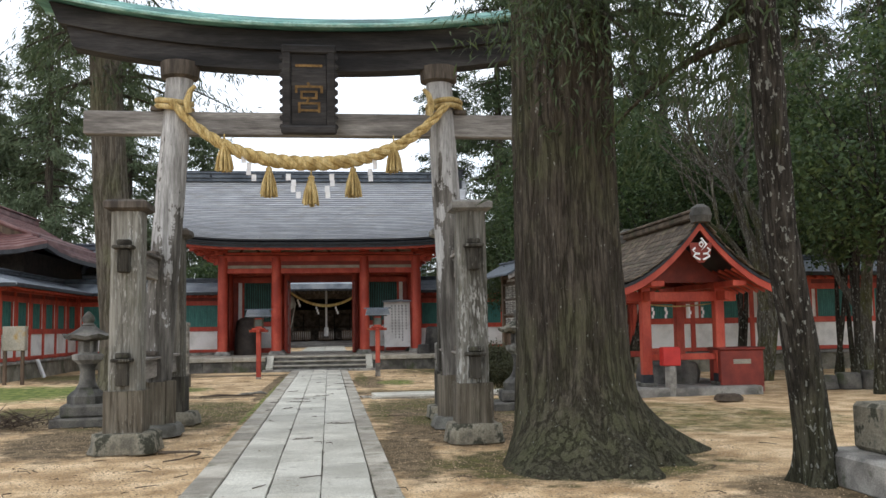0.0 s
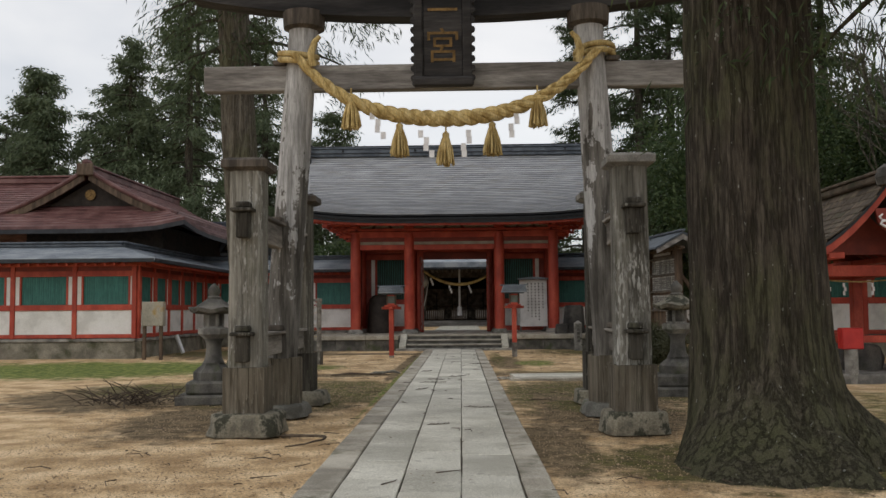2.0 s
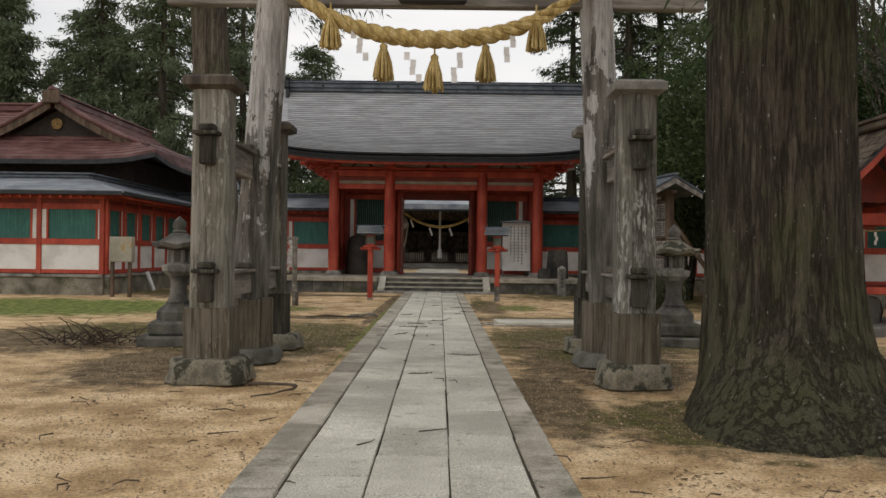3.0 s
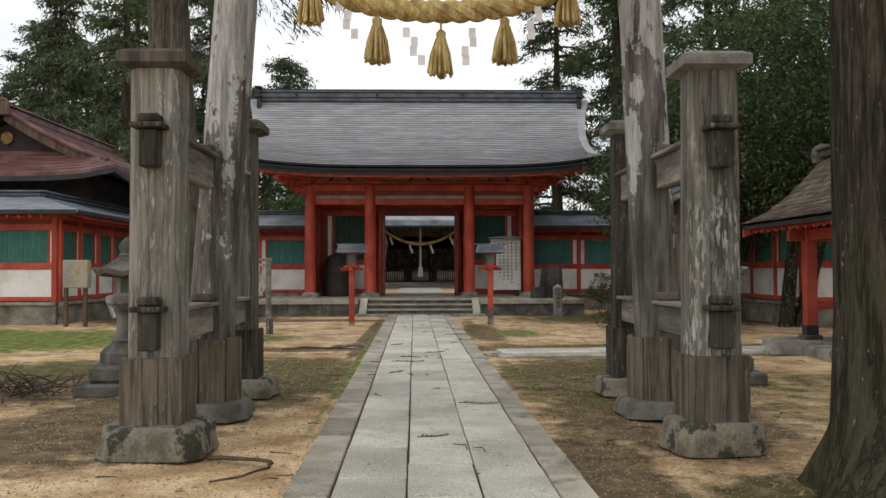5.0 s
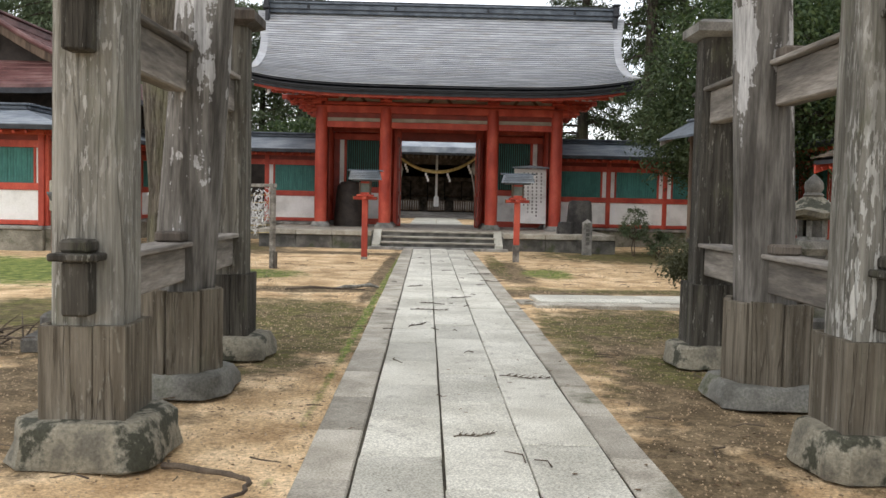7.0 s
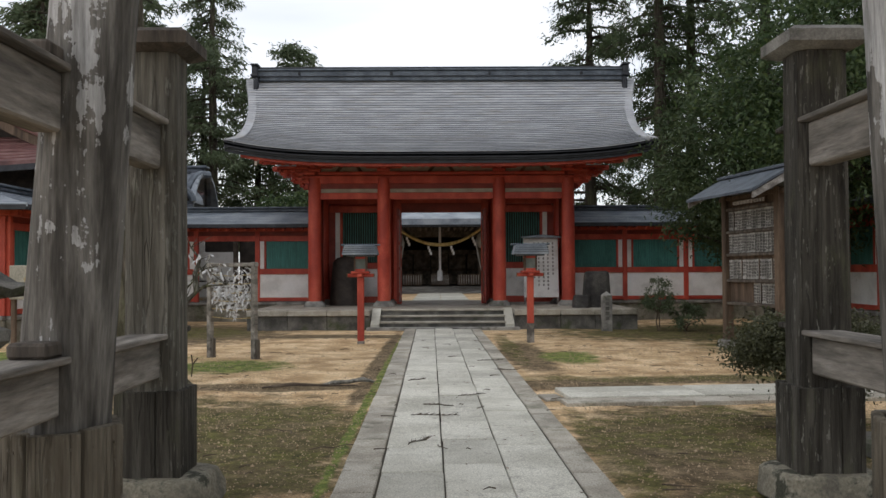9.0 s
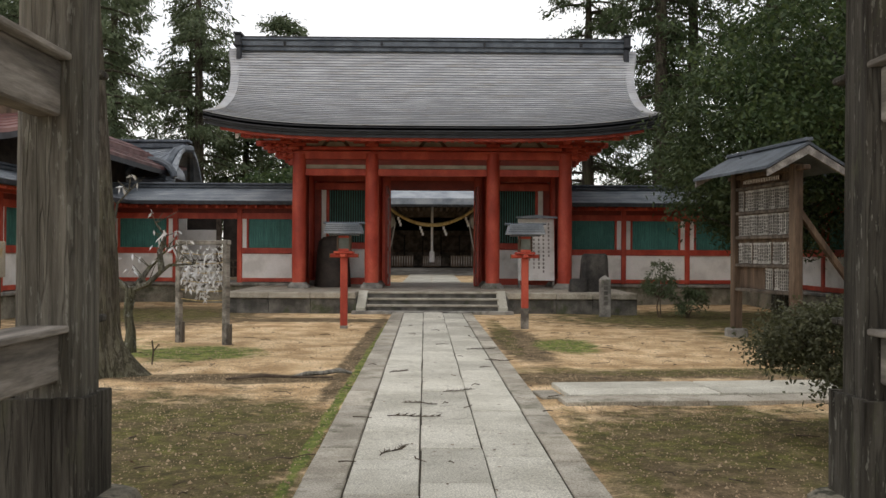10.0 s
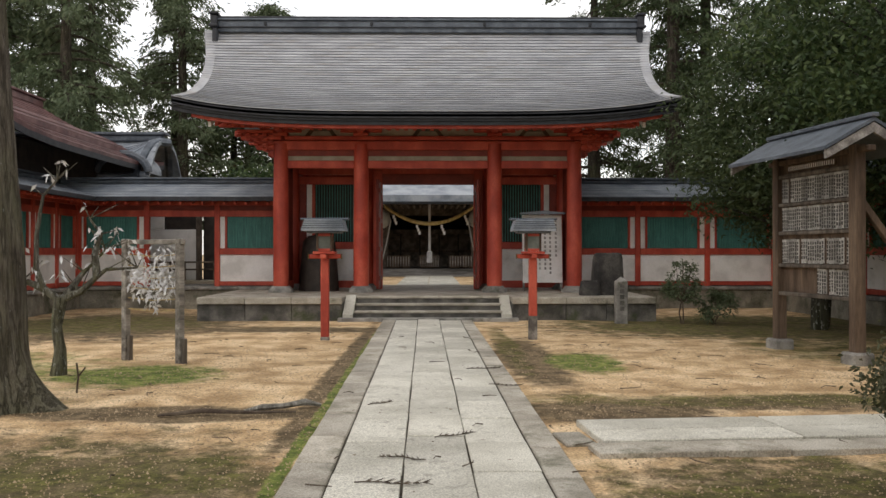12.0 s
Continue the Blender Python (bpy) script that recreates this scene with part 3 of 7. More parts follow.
def rough_stone(sx, sy, sz, seed, lean=0.12):
    """A hewn block, rounded and uneven, standing on z = 0."""
    rng = random.Random(seed)
    rows = []
    n = 20
    for f, z in ((1.0, -0.05), (1.02, 0.0), (1.0, 0.45), (0.96, 0.85), (0.90, 0.97), (0.7, 1.0), (0.3, 1.0)):
        row = []
        for j in range(n):
            t = 2 * math.pi * j / n
            c, s = math.cos(t), math.sin(t)
            k = 1 / max(abs(c), abs(s)) ** 0.88
            w = 1 + 0.09 * noise.noise(Vector((c * 2 + seed, s * 2, z * 2))) + 0.03 * noise.noise(Vector((c * 6 + seed, s * 6, z * 5)))
            row.append((c * k * sx / 2 * f * w * (1 - lean * max(z, 0) * 0.3), s * k * sy / 2 * f * w * (1 - lean * max(z, 0) * 0.3), max(z, -0.05) * sz + 0.012 * noise.noise(Vector((c * 3, s * 3, seed)))))
        rows.append(row)
    sh = Shape()
    vs = [p for r in rows for p in r]
    fs = [(i * n + j, i * n + (j + 1) % n, (i + 1) * n + (j + 1) % n, (i + 1) * n + j) for i in range(len(rows) - 1) for j in range(n)]
    fs += [tuple(range(n))[::-1], tuple(range((len(rows) - 1) * n, len(rows) * n))]
    return sh.add(vs, fs)


# ---- ground and paving ----
def path_x(y):
    """The middle line of the paved way."""
    return 0.285 - 0.0077 * y


def make_ground():
    xs = sorted({*np.arange(-14, 14.1, 0.35).round(3), -600, -200, -80, -40, -25, -18, 18, 25, 40, 80, 200, 600})
    ys = sorted({*np.arange(-4, 40, 0.35).round(3), -600, -200, -60, -20, -9, 45, 60, 90, 200, 600})
    rows = []
    for y in ys:
        row = []
        for x in xs:
            off = abs(x - path_x(y))
            z = 0.035 * noise.noise(Vector((x * 0.5, y * 0.5, 3))) + 0.012 * noise.noise(Vector((x * 2.3, y * 2.3, 8)))
            z = -0.03 + z * min(1, max(0, (off - 0.9) / 0.8))
            row.append((x, y, z))
        rows.append(row)
    solid("ground", Shape().sheet(rows), ground_mat, "sandy shrine ground with moss and fallen leaves", "ground", "structure", smooth=True)


make_ground()


def make_paving():
    root = thing("pavement", (0, 0, 0), "straight paved way of pale granite slabs with edging stones", "pavement")
    tagged(root, kind="structure")
    turn = math.degrees(0.0077)
    bed = Shape().box(-1.03, 0.97, -9, 33.7, -0.12, 0.008, 0.0)
    ob = part("joint_bed", bed, joint_mat, root)
    ob.matrix_basis = pose(0.28, 0, 0, 0, 0, turn)
    big = [Shape().box(-0.238, 0.238, -l / 2 + 0.006, l / 2 - 0.006, -0.1, 0.03, 0.006).mesh("slab", slab_mat) for l in (0.97, 1.06)]
    rims = {c: [Shape().box(-w, w, -l / 2 + 0.007, l / 2 - 0.007, -0.1, 0.026, 0.01).mesh("edging_stone", edge_mat) for l in (0.97, 1.06)] for c, w in ((0, 0.148), (4, 0.121))}
    rng = random.Random(4)
    for col, x in enumerate((-0.896, -0.49, 0.0, 0.487, 0.866)):
        y = -8.4 + (0.0, 0.35, 0.83, 0.3, 0.15)[col]
        while y < 33.2:
            k = rng.randrange(2)
            l = (0.97, 1.06)[k]
            edge = col in (0, 4)
            piece("edging_stone" if edge else "slab", (rims[col] if edge else big)[k], root,
                  x + path_x(y + l / 2) + rng.uniform(-0.004, 0.004), y + l / 2, rng.uniform(-0.006, 0.005), turn + rng.uniform(-0.25, 0.25))
            y += l
    side = thing("side_path", (0, 0, 0), "pale granite slabs of a side path crossing the moss", "path")
    tagged(side, kind="structure")
    lean = math.degrees(math.atan(0.09))
    rows = ((20.05, 0.19, 1.55, edge_mat, 1.36), (20.48, 0.215, 1.72, slab_mat, 1.46), (20.95, 0.225, 1.72, slab_mat, 1.42))
    for y, half, l, mat, x in rows:
        me = Shape().box(-l / 2 + 0.008, l / 2 - 0.008, -half, half, -0.1, 0.03 if mat is slab_mat else 0.014, 0.008).mesh("slab", mat)
        while x < 9.0:
            piece("slab", me, side, x + l / 2, y + 0.09 * (x + l / 2 - 1.3), rng.uniform(-0.006, 0.006), lean + rng.uniform(-0.3, 0.3))
            x += l
    solid("loose_stone", Shape().box(-0.13, 0.13, -0.24, 0.24, -0.06, 0.012, 0.012), edge_mat, "reddish-brown flat stone filling the corner of the side path", "stone", at=(1.29, 20.55, -0.01), turn=8)


# ---- gateway of posts and beams over the way ----
def make_torii():
    root = thing("torii", (0.25, 13.95, 0), "weathered grey wooden shrine gateway with a green copper cap", "torii")
    for s in (-1, 1):
        # main pillar, leaning inwards
        foot_x = 2.26 if s > 0 else -2.37
        pts, rad = [], []
        for i in range(15):
            f = i / 14
            pts.append((s * 2.0 + (0.26 * s if s > 0 else -0.37) * (1 - f), 0, 0.15 + f * 5.3))
            rad.append(0.24 - 0.035 * f)
        pillar = part("pillar", Shape().tube(pts, rad, 20, wob=0.03), wood_pillar, root, smooth=True)
        boot = Shape()
        for j in range(8):
            a = 2 * math.pi * (j + 0.5) / 8
            m = pose(foot_x, 0, 0) @ Matrix.Rotation(a, 4, "Z") @ pose(0.30, 0, 0)
            boot.box(-0.03, 0.03, -0.123, 0.123, 0.14, 0.785 + 0.012 * (j % 2), 0.006, m)
            for q in (-0.07, 0.07):
                boot.box(0.03, 0.036, q - 0.008, q + 0.008, 0.70, 0.716, 0.002, m)
        part("plank_sleeve", boot, wood_sleeve, pillar)
        ob = part("footing", rough_stone(0.86, 0.82, 0.17, 3 + s), stone_foot, root, smooth=True)
        ob.matrix_basis = pose(foot_x, 0, 0)
        part("capital", Shape().turn([(0.20, 5.36), (0.29, 5.40), (0.30, 5.55), (0.30, 5.62)], 20, s * 2.0, 0), wood_dark, root)
        for e in (-1, 1):
            y = e * 1.68 - (0.12 if e < 0 else 0.1)
            x = -2.33 if s < 0 else (2.19 if e < 0 else 2.28)
            post = Shape()
            rows = []
            for z, w in [(z, w * (1.02 if e < 0 else 0.9)) for z, w in ((0.18, 0.2), (1.0, 0.198), (2.0, 0.195), (3.1, 0.19))]:
                c = 0.05
                rows.append([(x + p * w, y + q * w, z) for p, q in ((-1, -1 + c / w), (-1 + c / w, -1), (1 - c / w, -1), (1, -1 + c / w), (1, 1 - c / w), (1 - c / w, 1), (-1 + c / w, 1), (-1, 1 - c / w))])
            n = 8
            post.add([p for r in rows for p in r], [(i * n + j, i * n + (j + 1) % n, (i + 1) * n + (j + 1) % n, (i + 1) * n + j) for i in range(3) for j in range(n)] + [tuple(range(n))[::-1], tuple(range(3 * n, 4 * n))])
            # The right rear post takes the wood with shade in its colour.
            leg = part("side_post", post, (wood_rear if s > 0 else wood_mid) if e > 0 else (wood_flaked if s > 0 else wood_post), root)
            sleeve = Shape()
            for a in range(4):
                w = 0.243 if e < 0 else 0.222
                m = pose(x, y, 0) @ Matrix.Rotation(a * math.pi / 2, 4, "Z") @ pose(w - 0.021, 0, 0)
                long_way = w if a % 2 else w - 0.043
                cut = 0.06 if (a + e) % 3 else -0.04
                sleeve.box(-0.021, 0.021, -long_way, cut - 0.0015, 0.17, 0.772, 0.004, m)
                sleeve.box(-0.021, 0.021, cut + 0.0015, long_way, 0.17, 0.778, 0.004, m)
                for q in (-0.15, -0.03, 0.13):
                    sleeve.box(0.021, 0.026, q - 0.007, q + 0.007, 0.70, 0.714, 0.002, m)
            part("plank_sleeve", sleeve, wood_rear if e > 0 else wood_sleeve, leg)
            cap = Shape()
            cap.add([(x + p * w, y + q * w, z) for w, z in ((0.19, 3.08), (0.275, 3.12), (0.275, 3.2), (0.22, 3.235), (0.02, 3.26)) for p, q in ((-1, -1), (1, -1), (1, 1), (-1, 1))],
                    [(i * 4 + j, i * 4 + (j + 1) % 4, i * 4 + 4 + (j + 1) % 4, i * 4 + 4 + j) for i in range(4) for j in range(4)] + [(3, 2, 1, 0), (16, 17, 18, 19)])
            part("post_cap", cap, stone if s > 0 else wood_dark, leg)
            ob = part("footing", rough_stone(0.82 if s < 0 else 0.74, 0.74 if s < 0 else 0.66, 0.25 if e < 0 else 0.2, 11 + s * 3 + e), stone_lichen, root, smooth=True)
            ob.matrix_basis = pose(x, y, 0, 0, 0, 4 * s)
            # tie ends and wedges standing out of the post
            for z0, z1 in ((0.86, 1.14), (2.28, 2.58)):
                stub = Shape().box(x - 0.072, x + 0.072, y + e * 0.2, y + e * 0.35, z1 - 0.3, z1, 0.012)
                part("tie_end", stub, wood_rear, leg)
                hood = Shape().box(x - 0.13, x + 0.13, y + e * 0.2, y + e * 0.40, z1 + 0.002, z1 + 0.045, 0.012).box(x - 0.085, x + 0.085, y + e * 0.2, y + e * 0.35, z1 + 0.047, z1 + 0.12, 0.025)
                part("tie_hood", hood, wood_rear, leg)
        xx = 2.24 if s > 0 else -2.33
        for z0, z1 in ((0.86, 1.12), (2.28, 2.58)):
            for y0, y1 in ((-1.6, -0.2), (0.2, 1.57)):
                tie = part("side_tie", Shape().box(xx - 0.075, xx + 0.075, y0, y1, z0, z1, 0.012), wood_sill, root)
                part("tie_cover", Shape().box(xx - 0.13, xx + 0.13, y0 - 0.02, y1 + 0.02, z1 + 0.002, z1 + 0.04, 0.008), wood_sill, tie)
            block = Shape().box(xx - 0.1, xx + 0.1, -0.42, -0.235, z1 + 0.042, z1 + 0.12, 0.015)
            part("wedge", block, wood_dark, root)
    part("lower_beam", Shape().box(-3.4, 3.4, -0.09, 0.09, 4.5, 4.86, 0.015), wood_beam, root)
    for s in (-1, 1):
        part("wedge", Shape().box(s * 2.32 - 0.1, s * 2.32 + 0.1, -0.13, 0.13, 4.862, 4.93, 0.012), wood_dark, root)

    def rise(x):
        return 0.018 * abs(x) ** 2.25

    def beam(x1, y0, y1, z0, z1, slant):
        rows = []
        for i in range(33):
            x = -1 + i / 16
            a, b = x * x1, x * (x1 + slant)
            rows.append([(a, y0, z0 + rise(a)), (a, y1, z0 + rise(a)), (b, y1, z1 + rise(b)), (b, y0, z1 + rise(b))])
        fs = [(i * 4 + j, i * 4 + (j + 1) % 4, i * 4 + 4 + (j + 1) % 4, i * 4 + 4 + j) for i in range(32) for j in range(4)] + [(3, 2, 1, 0), (128, 129, 130, 131)]
        return Shape().add([p for r in rows for p in r], fs)

    part("upper_beam", beam(3.55, -0.17, 0.17, 5.5, 5.8, 0.1), wood_black, root)
    part("top_beam", beam(3.75, -0.25, 0.25, 5.803, 6.1, 0.14), wood_black, root)
    cap = Shape()
    rows = []
    for i in range(41):
        x = -4.15 + 8.3 * i / 40
        z = 6.12 + rise(x)
        rows.append([(x, -0.48, z), (x, -0.48, z + 0.05), (x, -0.2, z + 0.2), (x, 0, z + 0.27), (x, 0.2, z + 0.2), (x, 0.48, z + 0.05), (x, 0.48, z)])
    fs = [(i * 7 + j, i * 7 + j + 1, i * 7 + 8 + j, i * 7 + 7 + j) for i in range(40) for j in range(6)] + [(i * 7 + 6, i * 7, i * 7 + 7, i * 7 + 13) for i in range(40)]
    fs += [tuple(range(6, -1, -1)), tuple(range(280, 287))]
    roof = part("copper_cap", cap.add([p for r in rows for p in r], fs), copper, root, "green verdigris copper roof cap")
    lip = Shape()
    for s in (-1, 1):
        lip.tube([(-4.15 + 8.3 * i / 40, s * 0.485, 6.125 + rise(-4.15 + 8.3 * i / 40)) for i in range(41)], 0.035, 6)
    part("copper_edge", lip, copper_pale, roof, "pale green copper edge")
    # name plaque
    plaque = thing("name_plaque", (0.22, 13.70, 4.5), "dark wooden name plaque with gilt characters and scalloped frame", "plaque")
    tilt = Matrix.Rotation(radians(9), 4, "X")
    board = part("panel", Shape().box(-0.27, 0.27, -0.05, 0.03, 0.12, 1.2, 0.01, tilt), wood_black, plaque)
    for s in (-1, 1):
        sh = Shape().box(s * 0.27, s * 0.40, -0.09, 0.04, 0.02, 1.28, 0.02, tilt)
        for k in range(9):
            sh.tube([tilt @ Vector((s * 0.40, -0.08, 0.1 + k * 0.13)), tilt @ Vector((s * 0.40, 0.03, 0.1 + k * 0.13))], 0.045, 8)
        part("frame_side", sh, wood_black, plaque)
    part("frame_top", Shape().box(-0.41, 0.41, -0.1, 0.04, 1.2, 1.33, 0.02, tilt), wood_black, plaque)
    part("frame_foot", Shape().box(-0.42, 0.42, -0.13, 0.04, -0.02, 0.12, 0.03, tilt), wood_black, plaque)
    font_text("character", "\u4e00", 0.44, brass, plaque, tilt @ pose(0, -0.056, 0.98, 90, 0, 0))
    font_text("character", "\u5bae", 0.5, brass, plaque, tilt @ pose(0, -0.056, 0.5, 90, 0, 0))
    # straw rope
    rope = thing("straw_rope", (0.25, 13.6, 0), "twisted rice-straw rope hung between the pillars with tassels", "rope")
    line = []
    for i in range(121):
        u = -1 + i / 60
        line.append(Vector((2.08 * u, 0.05 * abs(u), 4.02 + 0.94 * (0.62 * u * u + 0.38 * u ** 4))))
    for k in range(3):
        pts, rad = [], []
        for i, p in enumerate(line):
            u = -1 + i / 60
            thick = 0.031 + 0.03 * (1 - u * u)
            t = i * 0.42 + k * 2.094
            d = (line[min(i + 1, 120)] - line[max(i - 1, 0)]).normalized()
            b = Vector((0, 1, 0)).cross(d)
            pts.append(p + thick * 0.95 * (math.cos(t) * b + math.sin(t) * Vector((0, 1, 0))))
            rad.append(thick)
        part("strand", Shape().tube(pts, rad, 8), straw, rope, smooth=True)
    for s in (-1, 1):
        loop = Shape()
        for k, z in enumerate((4.93, 5.02)):
            loop.tube([(s * 2.08 + 0.26 * math.cos(a), 0.35 + 0.26 * math.sin(a), z + 0.05 * math.cos(a + 1) * s) for a in np.linspace(0, 2 * math.pi, 25)], 0.042, 8)
        loop.tube([(s * 1.82, 0.02, 4.78), (s * 1.84, -0.02, 4.95), (s * 1.80, 0.03, 5.12), (s * 1.72, 0.02, 5.2)], [0.05, 0.055, 0.045, 0.03], 8)
        part("pillar_loop", loop, straw, rope, smooth=True)
    for x, z in ((-1.29, 4.30), (-0.63, 3.92), (0.0, 3.79), (0.63, 3.92), (1.25, 4.30)):
        tas = Shape().turn([(0.02, z + 0.05), (0.05, z + 0.02), (0.045, z - 0.05), (0.055, z - 0.07)], 12, x, 0)
        tas.tube([(x, 0, z + 0.04), (x, 0, z + 0.16)], 0.012, 6)
        rng = random.Random(int(x * 100))
        for q in range(70):
            a, r = rng.uniform(0, 6.283), math.sqrt(rng.random())
            l = rng.uniform(0.37, 0.42)
            tas.tube([(x + 0.045 * r * math.cos(a), 0.045 * r * math.sin(a), z - 0.04), (x + 0.1 * r * math.cos(a), 0.1 * r * math.sin(a), z - 0.2), (x + 0.135 * r * math.cos(a), 0.135 * r * math.sin(a), z - l)], [0.012, 0.014, 0.012], 4)
        part("tassel", tas, straw, rope)
    for x, z in ((-0.98, 4.12), (-0.32, 3.86), (0.33, 3.86), (0.98, 4.12)):
        strip = Shape()
        for k in range(4):
            o = 0.022 * (1 if k % 2 else -1) + 0.035 * k * (1 if x < 0 else -1)
            strip.box(x + o - 0.035, x + o + 0.035, -0.012 + 0.006 * k, -0.008 + 0.006 * k, z - 0.09 * k - 0.1, z - 0.09 * k, 0.001, pose(0, 0, 0, 0, 0, 0))
        part("paper_streamer", strip, paper, rope)


def font_text(name, words, size, material, parent, m, depth=0.004):
    cu = bpy.data.curves.new(name, "FONT")
    cu.body, cu.size, cu.align_x, cu.align_y, cu.extrude = words, size, "CENTER", "CENTER", depth
    cu.space_line = 1.0
    tmp = bpy.data.objects.new(name, cu)
    scene.collection.objects.link(tmp)
    me = bpy.data.meshes.new_from_object(tmp.evaluated_get(bpy.context.evaluated_depsgraph_get()))
    bpy.data.objects.remove(tmp)
    me.name = name
    me.materials.clear()
    me.materials.append(material)
    ob = new(name, me)
    ob.parent, ob.matrix_basis = parent, m
    return ob


# ---- the red gate ----
def roof_front(u, s):
    """A point of the gate roof's front slope: u across from -1 to 1, s from the eave (0) to the ridge (1)."""
    half = 6.0 - 0.35 * s * (1 - s) * 2 + 0.38 * s * s + 0.12 * max(0, 0.12 - s) / 0.12
    y = 34.6 + 4.2 * s
    z = 4.93 + 2.95 * (0.62 * s + 0.38 * s * s) + 0.36 * abs(u) ** 4 * (1 - s) ** 2
    return Vector((half * u, y, z))


def make_gate():
    root = thing("shrine_gate", (0, 0, 0), "vermilion wooden shrine gate with a grey shingled roof", "gate")
    us = [-1 + i / 24 for i in range(49)]
    mir = Matrix.Translation((0, 77.6, 0)) @ Matrix.Diagonal((1, -1, 1, 1))
    courses = 34
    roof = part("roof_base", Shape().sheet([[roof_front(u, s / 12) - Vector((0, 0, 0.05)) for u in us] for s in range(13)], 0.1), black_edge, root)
    for i in range(courses):
        a, b = i / courses, (i + 1) / courses + 0.004
        rows = [[roof_front(u, a) + Vector((0, 0, 0.045)) for u in us], [roof_front(u, min(b, 1)) + Vector((0, 0, 0.004)) for u in us]]
        course = part("shingle_course", Shape().sheet(rows, 0.03), roof_grey, roof)
        if i:
            # Dark thread along each course edge paints its shadow line.
            lip = Shape().tube([roof_front(u, a) + Vector((0, -0.006, 0.02)) for u in us[::2]], 0.006, 5)
            part("folded_lip", lip, ridge_mat, root)
    back = Shape().sheet([[mir @ roof_front(u, s / 12) for u in us] for s in range(13)], 0.1)
    part("rear_roof", back, roof_grey, root)
    edge = Shape()
    for k in range(3):
        rows = []
        for u in us:
            p = roof_front(u, 0)
            z = p.z - 0.02 - 0.095 * k
            y = p.y + 0.05 * k
            rows.append([(p.x, y, z), (p.x, y, z - 0.092), (p.x, y + 0.5, z - 0.05), (p.x, y + 0.5, z + 0.03)])
        n = len(rows)
        edge.add([q for r in rows for q in r], [(i * 4 + j, i * 4 + (j + 1) % 4, i * 4 + 4 + (j + 1) % 4, i * 4 + 4 + j) for i in range(n - 1) for j in range(4)] + [(3, 2, 1, 0), tuple(range(n * 4 - 4, n * 4))])
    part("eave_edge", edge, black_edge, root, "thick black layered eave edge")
    # ridge
    ridge = part("ridge", Shape().box(-5.95, 5.95, 38.55, 39.05, 7.8, 8.12, 0.02), ridge_mat, root, "dark blue-grey ridge")
    part("ridge_cap", Shape().box(-6.05, 6.05, 38.48, 39.12, 8.122, 8.18, 0.02), ridge_mat, ridge)
    part("ridge_crown", Shape().box(-5.97, 5.97, 38.5, 39.1, 8.182, 8.235, 0.02), black_edge, ridge)
    part("ridge_band", Shape().box(-6.0, 6.0, 38.5, 39.1, 7.92, 7.95, 0.01), black_edge, ridge)
    stud = Shape().box(-0.04, 0.04, -0.03, 0.03, -0.05, 0.05, 0.01).mesh("ridge_stud", black_edge)
    for x in (-4.6, -1.6, 1.6, 4.6):
        piece("ridge_stud", stud, ridge, x, 38.54, 8.03)
    for s in (-1, 1):
        horn = Shape().box(s * 5.93, s * 6.13, 38.4, 39.2, 7.85, 8.27, 0.04).box(s * 5.9, s * 6.16, 38.35, 39.25, 8.27, 8.33, 0.02).box(s * 5.9, s * 6.05, 38.3, 38.5, 7.45, 7.86, 0.04).box(s * 5.9, s * 6.15, 38.28, 38.52, 7.9, 7.97, 0.02)
        part("ridge_end", horn, black_edge, ridge)
        # gable: barge board and filled wall
        pts = [roof_front(s, i / 8) for i in range(9)]
        verge = Shape()
        rows = []
        for p in pts:
            rows.append([(p.x, p.y, p.z + 0.03), (p.x, p.y, p.z - 0.2), (p.x - s * 0.25, p.y, p.z - 0.2), (p.x - s * 0.25, p.y, p.z + 0.02)])
        verge.add([q for r in rows for q in r], [(i * 4 + j, i * 4 + (j + 1) % 4, i * 4 + 4 + (j + 1) % 4, i * 4 + 4 + j) for i in range(8) for j in range(4)])
        part("verge", verge, roof_grey, root)
        barge = Shape()
        rows = []
        for i in range(9):
            p = roof_front(s, i / 8)
            x = s * 5.35
            d = -0.42 if i else -0.5
            rows.append([(x, p.y + 0.45, p.z + d + 0.12), (x, p.y + 0.45, p.z + d - 0.16), (x - s * 0.07, p.y + 0.45, p.z + d - 0.16), (x - s * 0.07, p.y + 0.45, p.z + d + 0.12)])
        barge.add([q for r in rows for q in r], [(i * 4 + j, i * 4 + (j + 1) % 4, i * 4 + 4 + (j + 1) % 4, i * 4 + 4 + j) for i in range(8) for j in range(4)] + [(3, 2, 1, 0)])
        part("barge_board", barge, white, root, "white-edged barge board")
        gab = Shape().prism([(36.6, 4.5), (41.0, 4.5), (38.8, 7.4)], s * 3.8 - 0.05, s * 3.8 + 0.05)
        gab.v = [(y, x, z) for x, y, z in gab.v]
        part("gable_wall", gab, red_dark_and_shaded, root)
    # rafters in two rows
    rafter = Shape().box(-0.045, 0.045, 0, 1.25, -0.05, 0.05, 0.006).mesh("rafter", red)
    n = 50
    for i in range(n):
        x = -5.3 + 10.6 * i / (n - 1)
        lift = 0.30 * abs(x / 5.9) ** 4
        piece("rafter", rafter, root, m=pose(x, 34.95, 4.60 + lift, 12, 0, 0))
        piece("rafter", rafter, root, m=pose(x, 35.7, 4.68 + lift * 0.6, 16, 0, 0))
    part("rafter_board", Shape().sheet([[(x, 34.72, 4.70 + 0.34 * abs(x / 6) ** 4) for x in np.linspace(-5.6, 5.6, 31)], [(x, 36.8, 5.15 + 0.2 * abs(x / 6) ** 4) for x in np.linspace(-5.6, 5.6, 31)]], 0.03), red, root)
